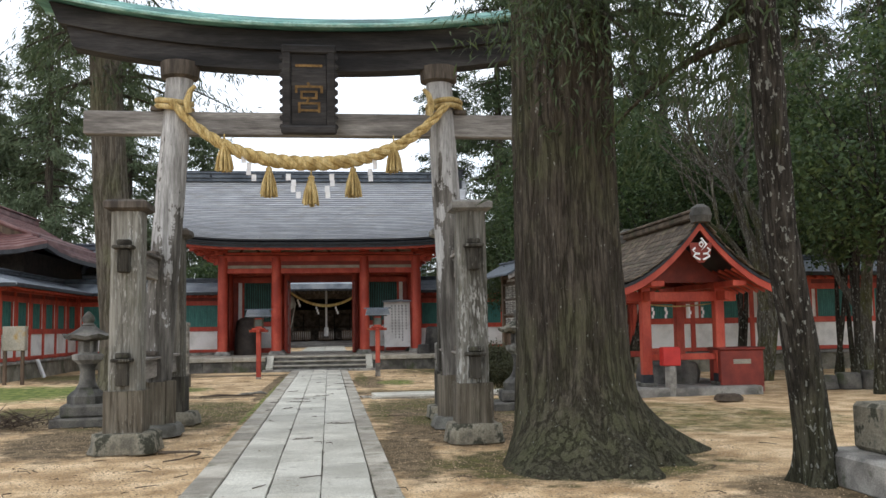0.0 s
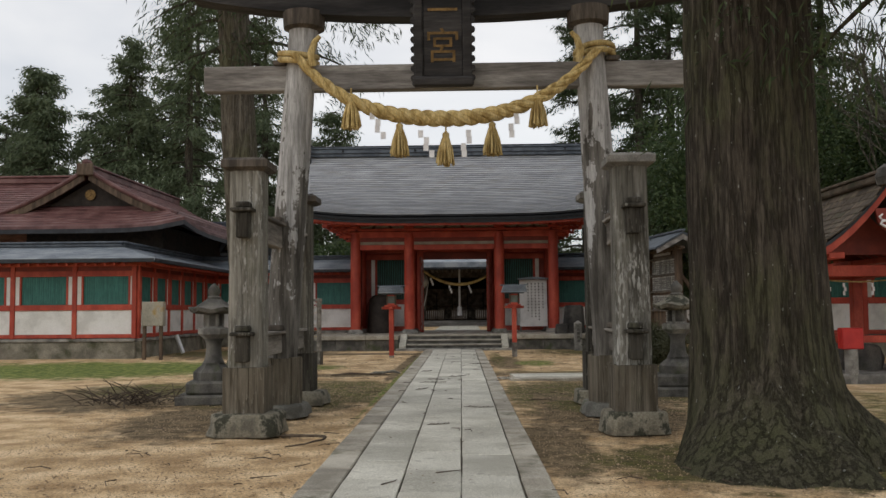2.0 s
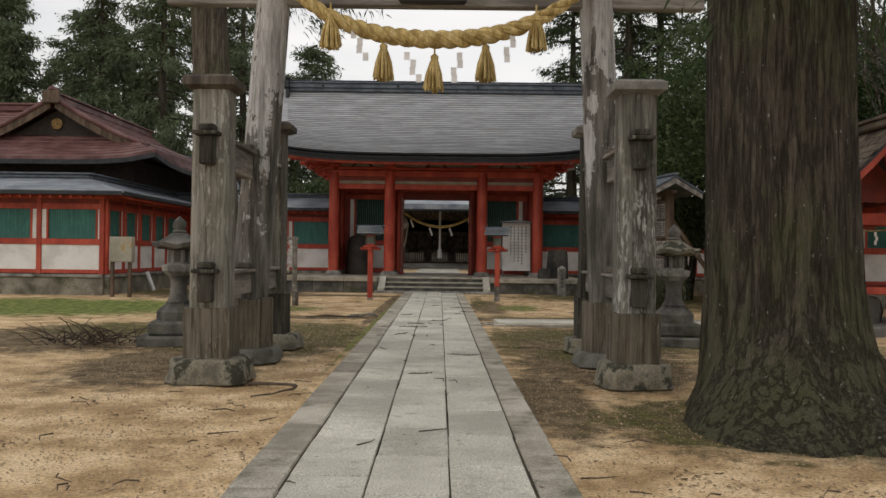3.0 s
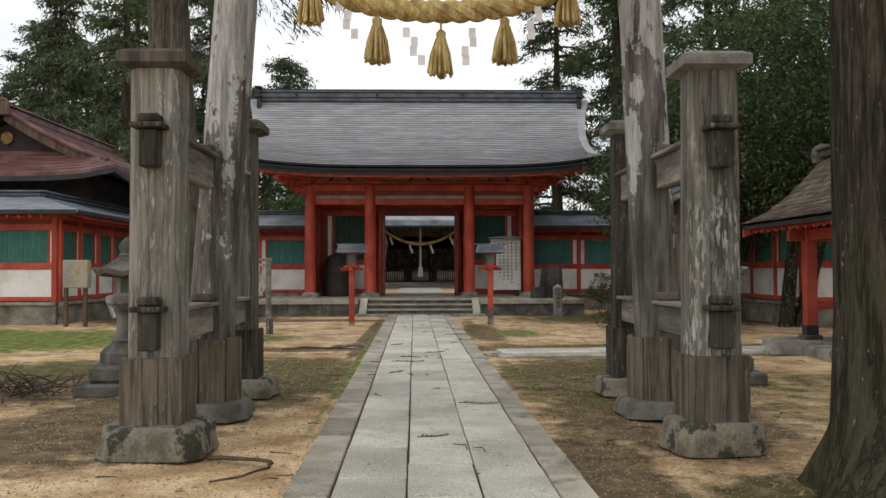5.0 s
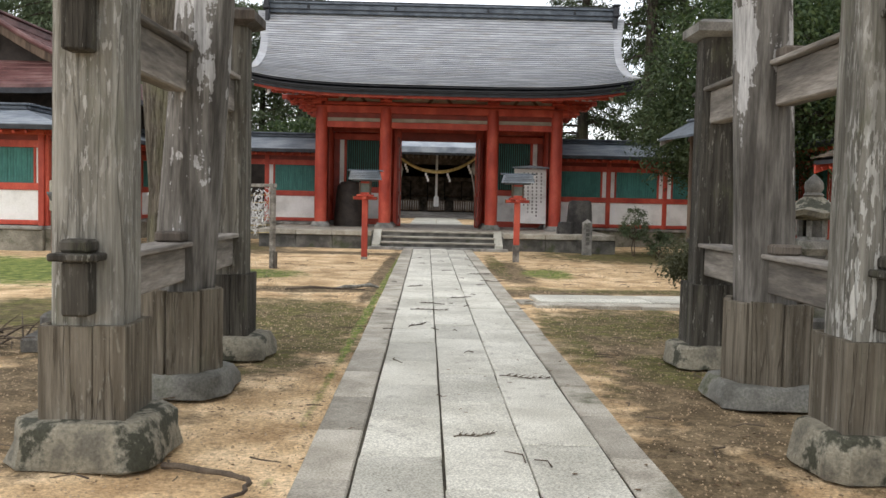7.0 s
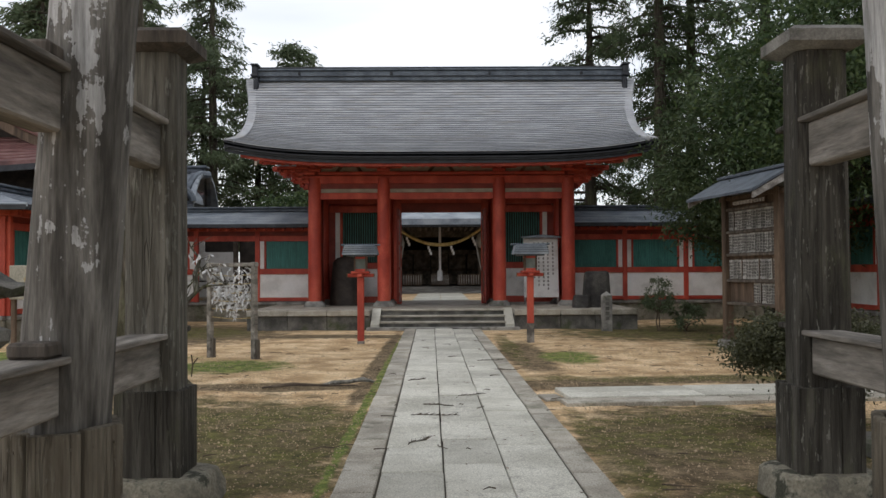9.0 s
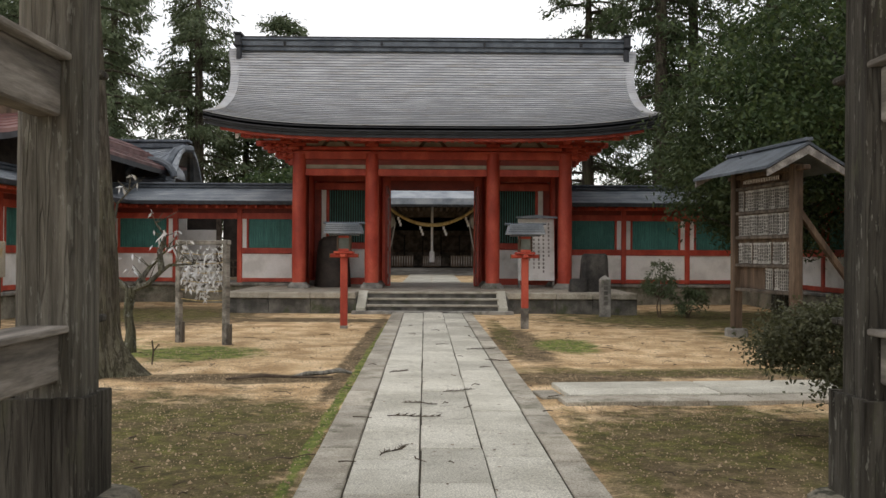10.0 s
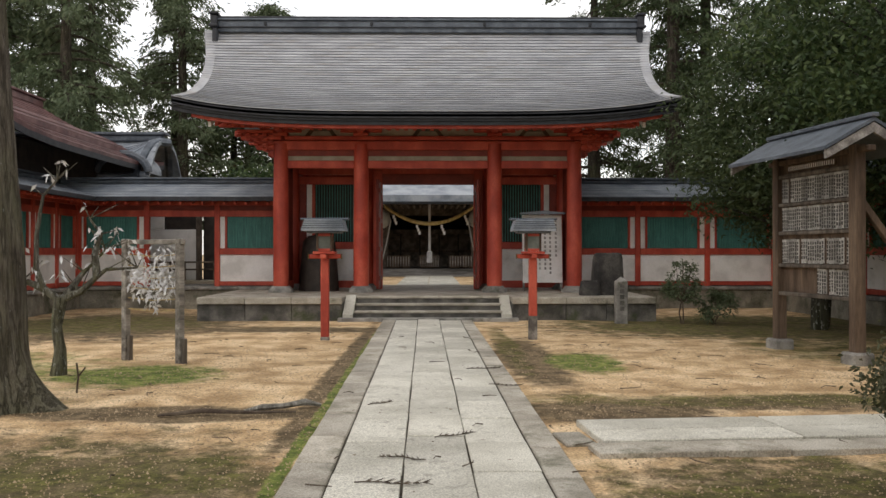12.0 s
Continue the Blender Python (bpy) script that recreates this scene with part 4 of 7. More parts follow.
    part("fascia", Shape().sheet([[(x, 34.80, 4.66 + 0.34 * abs(x / 6) ** 4) for x in np.linspace(-5.7, 5.7, 31)], [(x, 34.9, 4.66 + 0.34 * abs(x / 6) ** 4) for x in np.linspace(-5.7, 5.7, 31)]], 0.1), red, root)
    # pillars: front, middle and rear rows
    xs = (-3.87, -1.76, 1.76, 3.87)
    col = Shape().turn([(0.20, 0.66), (0.205, 1.2), (0.2, 3.0), (0.19, 4.42)], 24).mesh("pillar", red, True)
    foot = Shape().turn([(0.34, 0.50), (0.33, 0.58), (0.27, 0.64), (0.24, 0.68)], 24).mesh("pillar_base", stone, True)
    for x in xs:
        for y in (36.83, 38.8, 40.8):
            piece("pillar", col, root, x, y)
            piece("pillar_base", foot, root, x, y)
    for y in (36.83, 38.8, 40.8):
        part("head_beam", Shape().box(-4.5, 4.5, y - 0.09, y + 0.09, 4.26, 4.5, 0.015), red, root)
        part("plate_beam", Shape().box(-4.9, 4.9, y - 0.15, y + 0.15, 4.52, 4.62, 0.015), red, root)
        part("purlin", Shape().box(-5.5, 5.5, y - 0.1, y + 0.1, 4.86, 5.02, 0.02), red, root)
        for x0, x1 in ((-3.69, -1.94), (-1.58, 1.58), (1.94, 3.69)):
            part("tie_beam", Shape().box(x0, x1, y - 0.075, y + 0.075, 3.78, 3.98, 0.012), red, root)
            if y < 37:
                part("plaster_strip", Shape().box(x0, x1, y - 0.02, y + 0.02, 3.985, 4.10, 0.002), plaster_shaded, root)
                # Darker set-back board fills the recess under the head beam.
                part("frieze_board", Shape().box(x0, x1, y - 0.03, y + 0.04, 4.102, 4.255, 0.004), red_dark_and_shaded, root)
                m = (x0 + x1) / 2
                legs = Shape().prism([(m - 0.42, 4.63), (m - 0.3, 4.63), (m - 0.2, 4.76), (m + 0.2, 4.76), (m + 0.3, 4.63), (m + 0.42, 4.63), (m + 0.26, 4.84), (m - 0.26, 4.84)], y - 0.06, y + 0.06)
                part("frog_leg_strut", legs, wood_brown, root, "dark carved frog-leg strut")
        part("plaster_band", Shape().box(-3.8, 3.8, y - 0.015, y + 0.015, 4.62, 4.86, 0.002), plaster_shaded, root)
    for x in xs:
        for y in (36.83,):
            br = Shape()
            br.box(x - 0.2, x + 0.2, y - 0.2, y + 0.2, 4.62, 4.72, 0.03)
            br.box(x - 0.55, x + 0.55, y - 0.09, y + 0.09, 4.72, 4.81, 0.03)
            br.box(x - 0.09, x + 0.09, y - 0.75, y + 0.2, 4.70, 4.80, 0.03)
            for o in (-0.45, 0, 0.45):
                br.box(x + o - 0.11, x + o + 0.11, y - 0.11, y + 0.11, 4.81, 4.88, 0.03)
            br.box(x - 0.11, x + 0.11, y - 0.75, y - 0.53, 4.80, 4.87, 0.03)
            br.box(x - 0.4, x + 0.4, y - 0.7, y - 0.58, 4.87, 4.93, 0.02)
            part("bracket", br, red, root)
        part("cross_beam", Shape().box(x - 0.07, x + 0.07, 36.95, 40.7, 4.0, 4.2, 0.012), red_dark_and_shaded, root)
    for s in (-1, 1):
        # stepped side brackets under the verge
        for k in range(4):
            part("side_bracket", Shape().box(s * (4.0 + 0.05), s * (4.35 + 0.22 * k), 36.7, 36.96, 4.3 + 0.13 * k, 4.4 + 0.13 * k, 0.02), red, root)
            for j in range(k + 1):
                part("bearing_block", Shape().box(s * (4.2 + 0.22 * j), s * (4.32 + 0.22 * j), 36.6, 37.06, 4.22 + 0.13 * k, 4.29 + 0.13 * k, 0.02), red, root)
    # Soffit, doors and inner bays take the red that has shade in it.
    part("soffit", Shape().box(-3.8, 3.8, 36.9, 40.7, 4.3, 4.34, 0.002), red_dark_and_shaded, root)
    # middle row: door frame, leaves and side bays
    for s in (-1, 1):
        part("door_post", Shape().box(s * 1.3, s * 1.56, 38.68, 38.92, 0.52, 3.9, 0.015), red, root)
        leaf = part("door_leaf", Shape().box(s * 1.33, s * 1.40, 37.45, 38.67, 0.58, 3.55, 0.012), red_dark_and_shaded, root, "open red door leaf")
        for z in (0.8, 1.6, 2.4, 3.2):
            part("door_batten", Shape().box(s * 1.30, s * 1.33, 37.47, 38.65, z, z + 0.12, 0.005), red_dark_and_shaded, leaf)
        x0, x1 = sorted((s * 1.97, s * 3.66))
        part("bay_rail", Shape().box(x0, x1, 38.72, 38.88, 1.66, 1.86, 0.012), red, root)
        part("bay_sill", Shape().box(x0, x1, 38.72, 38.88, 0.56, 0.76, 0.012), red, root)
        part("bay_panel", Shape().box(x0, x1, 38.77, 38.83, 0.76, 1.66, 0.004), white, root, "white plaster panel")
        part("bay_head", Shape().box(x0, x1, 38.72, 38.88, 3.5, 3.72, 0.012), red, root)
        a, b = (x0 + 0.44, x1 - 0.05) if s < 0 else (x0 + 0.05, x1 - 0.44)
        # Near-black sheet stands in for the shaded open space behind the slats.
        lat = part("lattice", Shape().box(a, b, 38.81, 38.84, 1.86, 3.5, 0.002), inside, root, "green lattice window with its opening painted dark")
        slat = Shape().box(-0.014, 0.014, -0.02, 0.02, 1.87, 3.49, 0.004).mesh("slat", green)
        k = int((b - a) / 0.075)
        for i in range(k):
            piece("slat", slat, lat, a + (i + 0.5) * (b - a) / k, 38.77)
        o = (x0 + 0.2, x0 + 0.36) if s < 0 else (x1 - 0.36, x1 - 0.2)
        part("bay_strip", Shape().box(*o, 38.77, 38.83, 1.86, 3.5, 0.004), white, root)
        q = o[1 if s < 0 else 0]
        part("bay_stile", Shape().box(q - 0.005 if s < 0 else q - 0.08, q + 0.08 if s < 0 else q + 0.005, 38.73, 38.87, 1.86, 3.5, 0.01), red, root)
        g0, g1 = (x0, x0 + 0.2) if s < 0 else (x1 - 0.2, x1)
        part("bay_jamb", Shape().box(g0, g1, 38.70, 38.88, 0.76, 3.5, 0.01), red_dark_and_shaded, root)
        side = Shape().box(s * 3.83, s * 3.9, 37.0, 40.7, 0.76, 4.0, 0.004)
        part("side_panel", side, red_dark_and_shaded, root)
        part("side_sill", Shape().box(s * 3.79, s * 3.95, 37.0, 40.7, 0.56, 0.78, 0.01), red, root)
    part("lintel", Shape().box(-1.56, 1.56, 38.7, 38.9, 3.5, 3.8, 0.012), red_dark_and_shaded, root)
    part("lintel_panel", Shape().box(-1.6, 1.6, 38.76, 38.84, 3.8, 4.26, 0.004), red_dark_and_shaded, root)


def make_platform():
    root = thing("gate_platform", (0, 0, 0), "low platform of dark mossy stone blocks with coping", "platform")
    tagged(root, kind="structure")
    rng = random.Random(9)
    for a, b in ((-5.35, -1.98), (1.98, 5.35)):
        part("platform_fill", Shape().box(a, b, 34.12, 42.4, -0.1, 0.40, 0.01), stone_dark, root)
        x = a
        while x < b - 0.2:
            w = min(rng.uniform(0.95, 1.3), b - x)
            if b - x - w < 0.4:
                w = b - x
            part("facing_stone", Shape().box(x + 0.004, x + w - 0.004, 34.0, 34.12, -0.08, 0.355, 0.012), stone_dark, root)
            part("coping_stone", Shape().box(x + 0.004, x + w - 0.004, 33.94, 34.5, 0.36, 0.515, 0.015), edge_mat, root)
            x += w
        part("platform_top", Shape().box(a, b, 34.504, 42.4, 0.40, 0.512, 0.01), edge_mat, root)
    part("platform_middle", Shape().box(-1.976, 1.976, 34.95, 42.4, -0.1, 0.512, 0.01), edge_mat, root)
    part("ground_step", Shape().box(-2.06, 2.10, 33.66, 33.93, -0.08, 0.055, 0.012), stone, root)
    # Pale treads and dark risers put the overhead light into the stone colours.
    for k, (y, z) in enumerate(((33.93, 0.20), (34.27, 0.355), (34.61, 0.512))):
        part("riser", Shape().box(-1.70, 1.74, y + 0.035, 34.946, z - 0.19, z - 0.055, 0.004), stone_dark, root)
        part("tread", Shape().box(-1.71, 1.75, y, y + 0.345 if k < 2 else 34.946, z - 0.053, z, 0.014), edge_mat, root)
    for s in (-1, 1):
        cheek = Shape().prism([(33.86, 0.0), (34.98, 0.0), (34.98, 0.53), (34.75, 0.53), (33.86, 0.13)], s * 1.84 - 0.12, s * 1.84 + 0.12)
        cheek.v = [(y, x, z) for x, y, z in cheek.v]
        part("cheek_stone", cheek, slab_mat, root)


# ---- corridors on both sides ----
def corridor(name, x0, y0, x1, y1, bays, e0=0, e1=0, gap=None):
    """A roofed wall from one point to another: stone base, red frame, white panels below, green lattice above, sheet roof."""
    length = math.hypot(x1 - x0, y1 - y0)
    ang = math.degrees(math.atan2(y1 - y0, x1 - x0))
    root = thing(name, (x0, y0, 0), "roofed shrine wall with white plaster, green lattice and red posts", "wall", turn=ang)
    tagged(root, kind="structure")
    part("stone_base", Shape().box(0, length, -0.14, 1.9, -0.15, 0.5, 0.02), base_tan, root)
    part("base_coping", Shape().box(0, length, -0.2, 2.0, 0.502, 0.6, 0.02), stone, root)
    w = length / bays
    post = Shape().box(-0.075, 0.075, -0.075, 0.075, 0.6, 3.0, 0.012).mesh("post", red)
    slat = Shape().box(-0.016, 0.016, -0.009, 0.009, 1.7, 2.57, 0.003).mesh("slat", green)
    for i in range(bays + 1):
        piece("post", post, root, min(max(i * w, 0.08), length - 0.08))
    for i in range(bays):
        a, b = i * w + 0.075, (i + 1) * w - 0.075
        part("head_rail", Shape().box(a, b, -0.06, 0.06, 2.58, 2.76, 0.01), red, root)
        if gap == i:
            continue
        part("sill", Shape().box(a, b, -0.06, 0.06, 0.62, 0.74, 0.01), red, root)
        part("white_panel", Shape().box(a, b, -0.025, 0.025, 0.74, 1.5, 0.003), white, root)
        part("middle_rail", Shape().box(a, b, -0.065, 0.065, 1.5, 1.68, 0.01), red, root)
        for q in (a, b - 0.14):
            part("white_strip", Shape().box(q, q + 0.14, -0.025, 0.025, 1.68, 2.58, 0.003), white, root)
        part("stile", Shape().box(a + 0.14, a + 0.2, -0.05, 0.05, 1.68, 2.58, 0.006), red, root)
        part("stile", Shape().box(b - 0.2, b - 0.14, -0.05, 0.05, 1.68, 2.58, 0.006), red, root)
        lat = part("lattice", Shape().box(a + 0.2, b - 0.2, 0.01, 0.035, 1.68, 2.58, 0.002), green, root)
        k = int((b - a - 0.4) / 0.07)
        for j in range(k):
            piece("slat", slat, lat, a + 0.2 + (j + 0.5) * (b - a - 0.4) / k, 0.003)
    part("wall_plate", Shape().box(-0.3, length + 0.3, -0.1, 0.1, 2.9, 3.05, 0.012), red, root)
    part("frieze", Shape().box(0, length, -0.02, 0.02, 2.76, 2.9, 0.002), red_dark_and_shaded, root)
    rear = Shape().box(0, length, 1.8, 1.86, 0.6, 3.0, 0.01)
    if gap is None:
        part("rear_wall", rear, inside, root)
    # roof: sheet with standing seams
    us = np.linspace(0, 1, 13)

    def slope(u, s, side):
        y = 0.9 - side * 1.75 * (1 - s)
        a, b = e0 * y, length + e1 * y
        return Vector((a + (b - a) * u, y, 3.12 + 0.5 * (0.75 * s + 0.25 * s * s)))
    for side in (1, -1):
        roof = part("roof", Shape().sheet([[slope(u, k / 6, side) for u in us] for k in range(7)], 0.07), roof_tin, root)
        if side > 0:
            lines = Shape()
            for k in range(1, 8):
                lines.tube([slope(u, k / 8, 1) + Vector((0, 0, 0.006)) for u in us], 0.009, 5)
            part("sheet_seam", lines, roof_tin, roof)
    part("eave_board", Shape().box(-0.82 * e0, length - 0.82 * e1, -0.86, -0.78, 2.98, 3.1, 0.01), black_edge, root)
    part("ridge", Shape().box(0.9 * e0 - 0.1, length + 0.9 * e1 + 0.1, 0.74, 1.06, 3.59, 3.70, 0.03).box(0.9 * e0 - 0.16, length + 0.9 * e1 + 0.16, 0.68, 1.12, 3.702, 3.76, 0.02), ridge_mat, root)
    rafter = Shape().box(-0.03, 0.03, -0.8, 0.1, -0.035, 0.035, 0.005).mesh("rafter", red)
    k = int(length / 0.3)
    for i in range(k):
        piece("rafter", rafter, root, m=pose((i + 0.5) * length / k, 0, 3.09, 12, 0, 0))
    return root


make_paving()
make_torii()
make_gate()
make_platform()
corridor("wall_north_left", -10.0, 38.8, -4.0, 38.8, 3, -1, 0, gap=1)
corridor("wall_north_right", 4.0, 38.8, 10.0, 38.8, 3, 0, 1)
corridor("wall_west", -10.0, 30.0, -10.0, 38.8, 6, 1, 1)
corridor("wall_south_left", -22.0, 30.0, -10.0, 30.0, 6, 0, -1)
corridor("wall_east", 10.0, 38.8, 10.0, 28.0, 6, -1, -1)
corridor("wall_south_right", 10.0, 28.0, 30.0, 28.0, 10, 1, 0)


# ---- trees ----
def leaf_mesh(name, centres, material, length, width, droop=0.3, seed=1, out=None):
    """One mesh of many small leaves, four corners each, at the given places."""
    rng = np.random.default_rng(abs(seed))
    c = np.asarray(centres, dtype=np.float64)
    n = len(c)
    d = rng.normal(size=(n, 3))
    d[:, 2] = d[:, 2] * 0.7 - droop
    if out is not None:
        d += out * 0.9
    d /= np.linalg.norm(d, axis=1, keepdims=True)
    w = np.cross(d, rng.normal(size=(n, 3)))
    w /= np.linalg.norm(w, axis=1, keepdims=True) + 1e-9
    l = (length * rng.uniform(0.6, 1.35, n))[:, None]
    k = (width * rng.uniform(0.7, 1.3, n))[:, None]
    bend = np.array([0, 0, -0.18]) * l
    v = np.stack([c, c + d * l * 0.5 + w * k * 0.5, c + d * l + bend, c + d * l * 0.5 - w * k * 0.5], axis=1).reshape(-1, 3)
    me = bpy.data.meshes.new(name)
    me.vertices.add(4 * n)
    me.vertices.foreach_set("co", v.ravel())
    me.loops.add(4 * n)
    me.loops.foreach_set("vertex_index", np.arange(4 * n, dtype=np.int32))
    me.polygons.add(n)
    me.polygons.foreach_set("loop_start", np.arange(0, 4 * n, 4, dtype=np.int32))
    me.polygons.foreach_set("loop_total", np.full(n, 4, dtype=np.int32))
    me.update(calc_edges=True)
    me.materials.append(material)
    return me


def crown_part(parent, me):
    ob = new("crown", me)
    ob.parent = parent
    return ob


def conifer(at, height, spread, first, material, label, seed, trunk_r=0.35, limbs=60, leaves=9000, length=0.42, width=0.13, lean=(0, 0), group=""):
    """A tall conifer: tapering trunk, drooping limbs, sprays of foliage with gaps between."""
    rng = random.Random(seed)
    root = thing("conifer", at, label, "tree", group)
    trunk = Shape()
    pts = [(lean[0] * f * height + 0.06 * noise.noise(Vector((f * 4, seed, 0))), lean[1] * f * height, f * height - 0.1 * (f == 0)) for f in np.linspace(0, 1, 12)]
    trunk.tube(pts, [trunk_r * (1.35 if i == 0 else 1) * (1 - 0.93 * i / 11) for i in range(12)], 9, wob=0.15)
    spots, outs = [], []
    for k in range(limbs):
        f = first + (1 - first) * ((k + rng.random()) / limbs) ** 0.9
        a = rng.uniform(0, 2 * math.pi)
        reach = spread * (0.25 + 0.75 * (1 - (f - first) / (1 - first)) ** 0.75) * rng.uniform(0.55, 1.15)
        base = Vector((lean[0] * f * height, lean[1] * f * height, f * height))
        line = []
        for q in range(5):
            s = q / 4
            line.append(base + Vector((math.cos(a) * reach * s, math.sin(a) * reach * s, 0.12 * reach * s - 0.38 * reach * s * s)))
        trunk.tube(line, [trunk_r * 0.16 * (1 - 0.8 * q / 4) + 0.008 for q in range(5)], 4, caps=False)
        clumps = max(3, int(reach * 2.0))
        for q in range(clumps):
            s = 0.25 + 0.75 * (q + rng.random()) / clumps
            p = line[0].lerp(line[2], s * 2) if s < 0.5 else line[2].lerp(line[4], s * 2 - 1)
            spots.append((p + Vector((rng.gauss(0, 0.2), rng.gauss(0, 0.2), rng.gauss(0, 0.1))), 0.14 + 0.14 * rng.random() + 0.07 * reach * (1 - s)))
            outs.append((math.cos(a), math.sin(a), -0.25))
    part("trunk", trunk, bark, root, smooth=True)
    g = np.random.default_rng(abs(seed))
    idx = g.integers(0, len(spots), leaves)
    cen = np.array([list(p) for p, _ in spots])[idx] + g.normal(size=(leaves, 3)) * np.array([1, 1, 0.5]) * np.array([r for _, r in spots])[idx][:, None]
    crown_part(root, leaf_mesh("crown", cen, material, length, width, 0.5, seed, np.array(outs)[idx]))
    return root


def broadleaf(name, at, height, spread, low, material, label, seed, stems=1, clumps=60, leaves=9000, length=0.1, width=0.055, trunk_r=0.1, bark_mat=None, shape=(1, 1, 1), category="tree"):
    """A shrub or leafy tree: forking stems and a ragged crown of leaf clumps."""
    rng = random.Random(seed)
    root = thing(name, at, label, category)
    wood = Shape()
    spots = []
    mid = (low + height) / 2
    for k in range(clumps):
        while True:
            p = Vector((rng.uniform(-1, 1), rng.uniform(-1, 1), rng.uniform(-1, 1)))
            if 0.25 < p.length < 1:
                break
        p = p.normalized() * p.length ** 0.5
        c = Vector((p.x * spread * shape[0], p.y * spread * shape[1], mid + p.z * (height - low) / 2 * (1 if p.z > 0 else 0.9)))
        spots.append((c, spread * rng.uniform(0.13, 0.26)))
    for s in range(stems):
        a = rng.uniform(0, 6.28)
        foot = Vector((0.12 * spread * math.cos(a) * (stems > 1), 0.12 * spread * math.sin(a) * (stems > 1), -0.05))
        fork = foot + Vector((rng.gauss(0, 0.1) * spread, rng.gauss(0, 0.1) * spread, low + (mid - low) * 0.3))
        wood.tube([foot, foot.lerp(fork, 0.5) + Vector((rng.gauss(0, 0.04), rng.gauss(0, 0.04), 0)), fork], [trunk_r * 1.25, trunk_r, trunk_r * 0.8], 8, wob=0.2)
        for c, r in spots[s::stems][:22]:
            m = fork.lerp(c, 0.5) + Vector((0, 0, -0.08 * spread))
            wood.tube([fork, m, c], [trunk_r * 0.5, trunk_r * 0.25, 0.006], 5, caps=False)
    part("trunk", wood, bark_mat or bark_grey, root, smooth=True)
    g = np.random.default_rng(abs(seed))
    idx = g.integers(0, len(spots), leaves)
    cen = np.array([list(p) for p, _ in spots])[idx] + g.normal(size=(leaves, 3)) * np.array([1, 1, 0.7]) * np.array([r for _, r in spots])[idx][:, None] * 0.75
    cen[:, 2] = np.maximum(cen[:, 2], 0.08)
    crown_part(root, leaf_mesh("crown", cen, material, length, width, 0.15, seed))
    return root


def great_trunk(root, rows, seed, roots, seg=160, flute=0.05, mat=None):
    """A thick fluted trunk; rows of (z, x, y, radius); roots: (angle, reach, height, width)."""
    vs = []
    zs = []
    for (z0, x0, y0, r0), (z1, x1, y1, r1) in zip(rows, rows[1:]):
        n = max(2, int((z1 - z0) / 0.08) if z1 < 6 else int((z1 - z0) / 0.5))
        for i in range(n):
            f = i / n
            zs.append((z0 + (z1 - z0) * f, x0 + (x1 - x0) * f, y0 + (y1 - y0) * f, r0 + (r1 - r0) * f))
    zs.append(rows[-1])
    for z, x, y, r in zs:
        for j in range(seg):
            t = 2 * math.pi * j / seg
            c, s = math.cos(t), math.sin(t)
            ridge = noise.noise(Vector((c * 4.2, s * 4.2, z * 0.22 + seed))) + 0.6 * noise.noise(Vector((c * 11, s * 11, z * 0.5 + seed)))
            fine = abs(noise.noise(Vector((c * 17, s * 17, z * 1.6 + seed)))) + 0.6 * abs(noise.noise(Vector((c * 34, s * 34, z * 4.0 + seed))))
            rr = r * (1 + flute * ridge - 0.02) + 0.045 * (r + 0.35) * (min(fine, 0.32) - 0.2)
            for a, reach, h, w in roots:
                d = abs((t - a + math.pi) % (2 * math.pi) - math.pi)
                rr += reach * math.exp(-(d / w) ** 2) * max(0, 1 - z / h) ** 2.2
            vs.append((x + c * rr, y + s * rr, z))
    n = len(zs)
    fs = [(i * seg + j, i * seg + (j + 1) % seg, (i + 1) * seg + (j + 1) % seg, (i + 1) * seg + j) for i in range(n - 1) for j in range(seg)]
    return part("trunk", Shape().add(vs, fs), mat or bark, root, smooth=True)


def hanging_limbs(root, origin, rows, seed, material, leaves, size, spread=0.4):
    """Limbs of (angle, height, reach, drop) from a tall trunk with hanging sprays."""
    rng = random.Random(seed)
    wood, spots, outs = Shape(), [], []
    for a, z, reach, drop in rows:
        line = [Vector((origin[0] + math.cos(a) * reach * q / 6, origin[1] + math.sin(a) * reach * q / 6, z + 0.1 * reach * q / 6 - drop * (q / 6) ** 2)) for q in range(7)]
        wood.tube(line, [0.06 * (1 - 0.85 * q / 6) for q in range(7)], 5, caps=False)
        for q in range(int(reach * 4)):
            s = rng.uniform(0.3, 1) * 5.99
            p = line[int(s)].lerp(line[int(s) + 1], s % 1)
            spots.append(p + Vector((rng.gauss(0, spread), rng.gauss(0, spread), rng.gauss(-0.12, 0.2))))
            outs.append((math.cos(a), math.sin(a), -0.6))
    part("limb", wood, bark, root)
    g = np.random.default_rng(abs(seed))
    idx = g.integers(0, len(spots), leaves)
    cen = np.array([list(p) for p in spots])[idx] + g.normal(size=(leaves, 3)) * np.array([0.22, 0.22, 0.16])
    crown_part(root, leaf_mesh("crown", cen, material, size, size * 0.16, 0.7, seed, np.array(outs)[idx]))


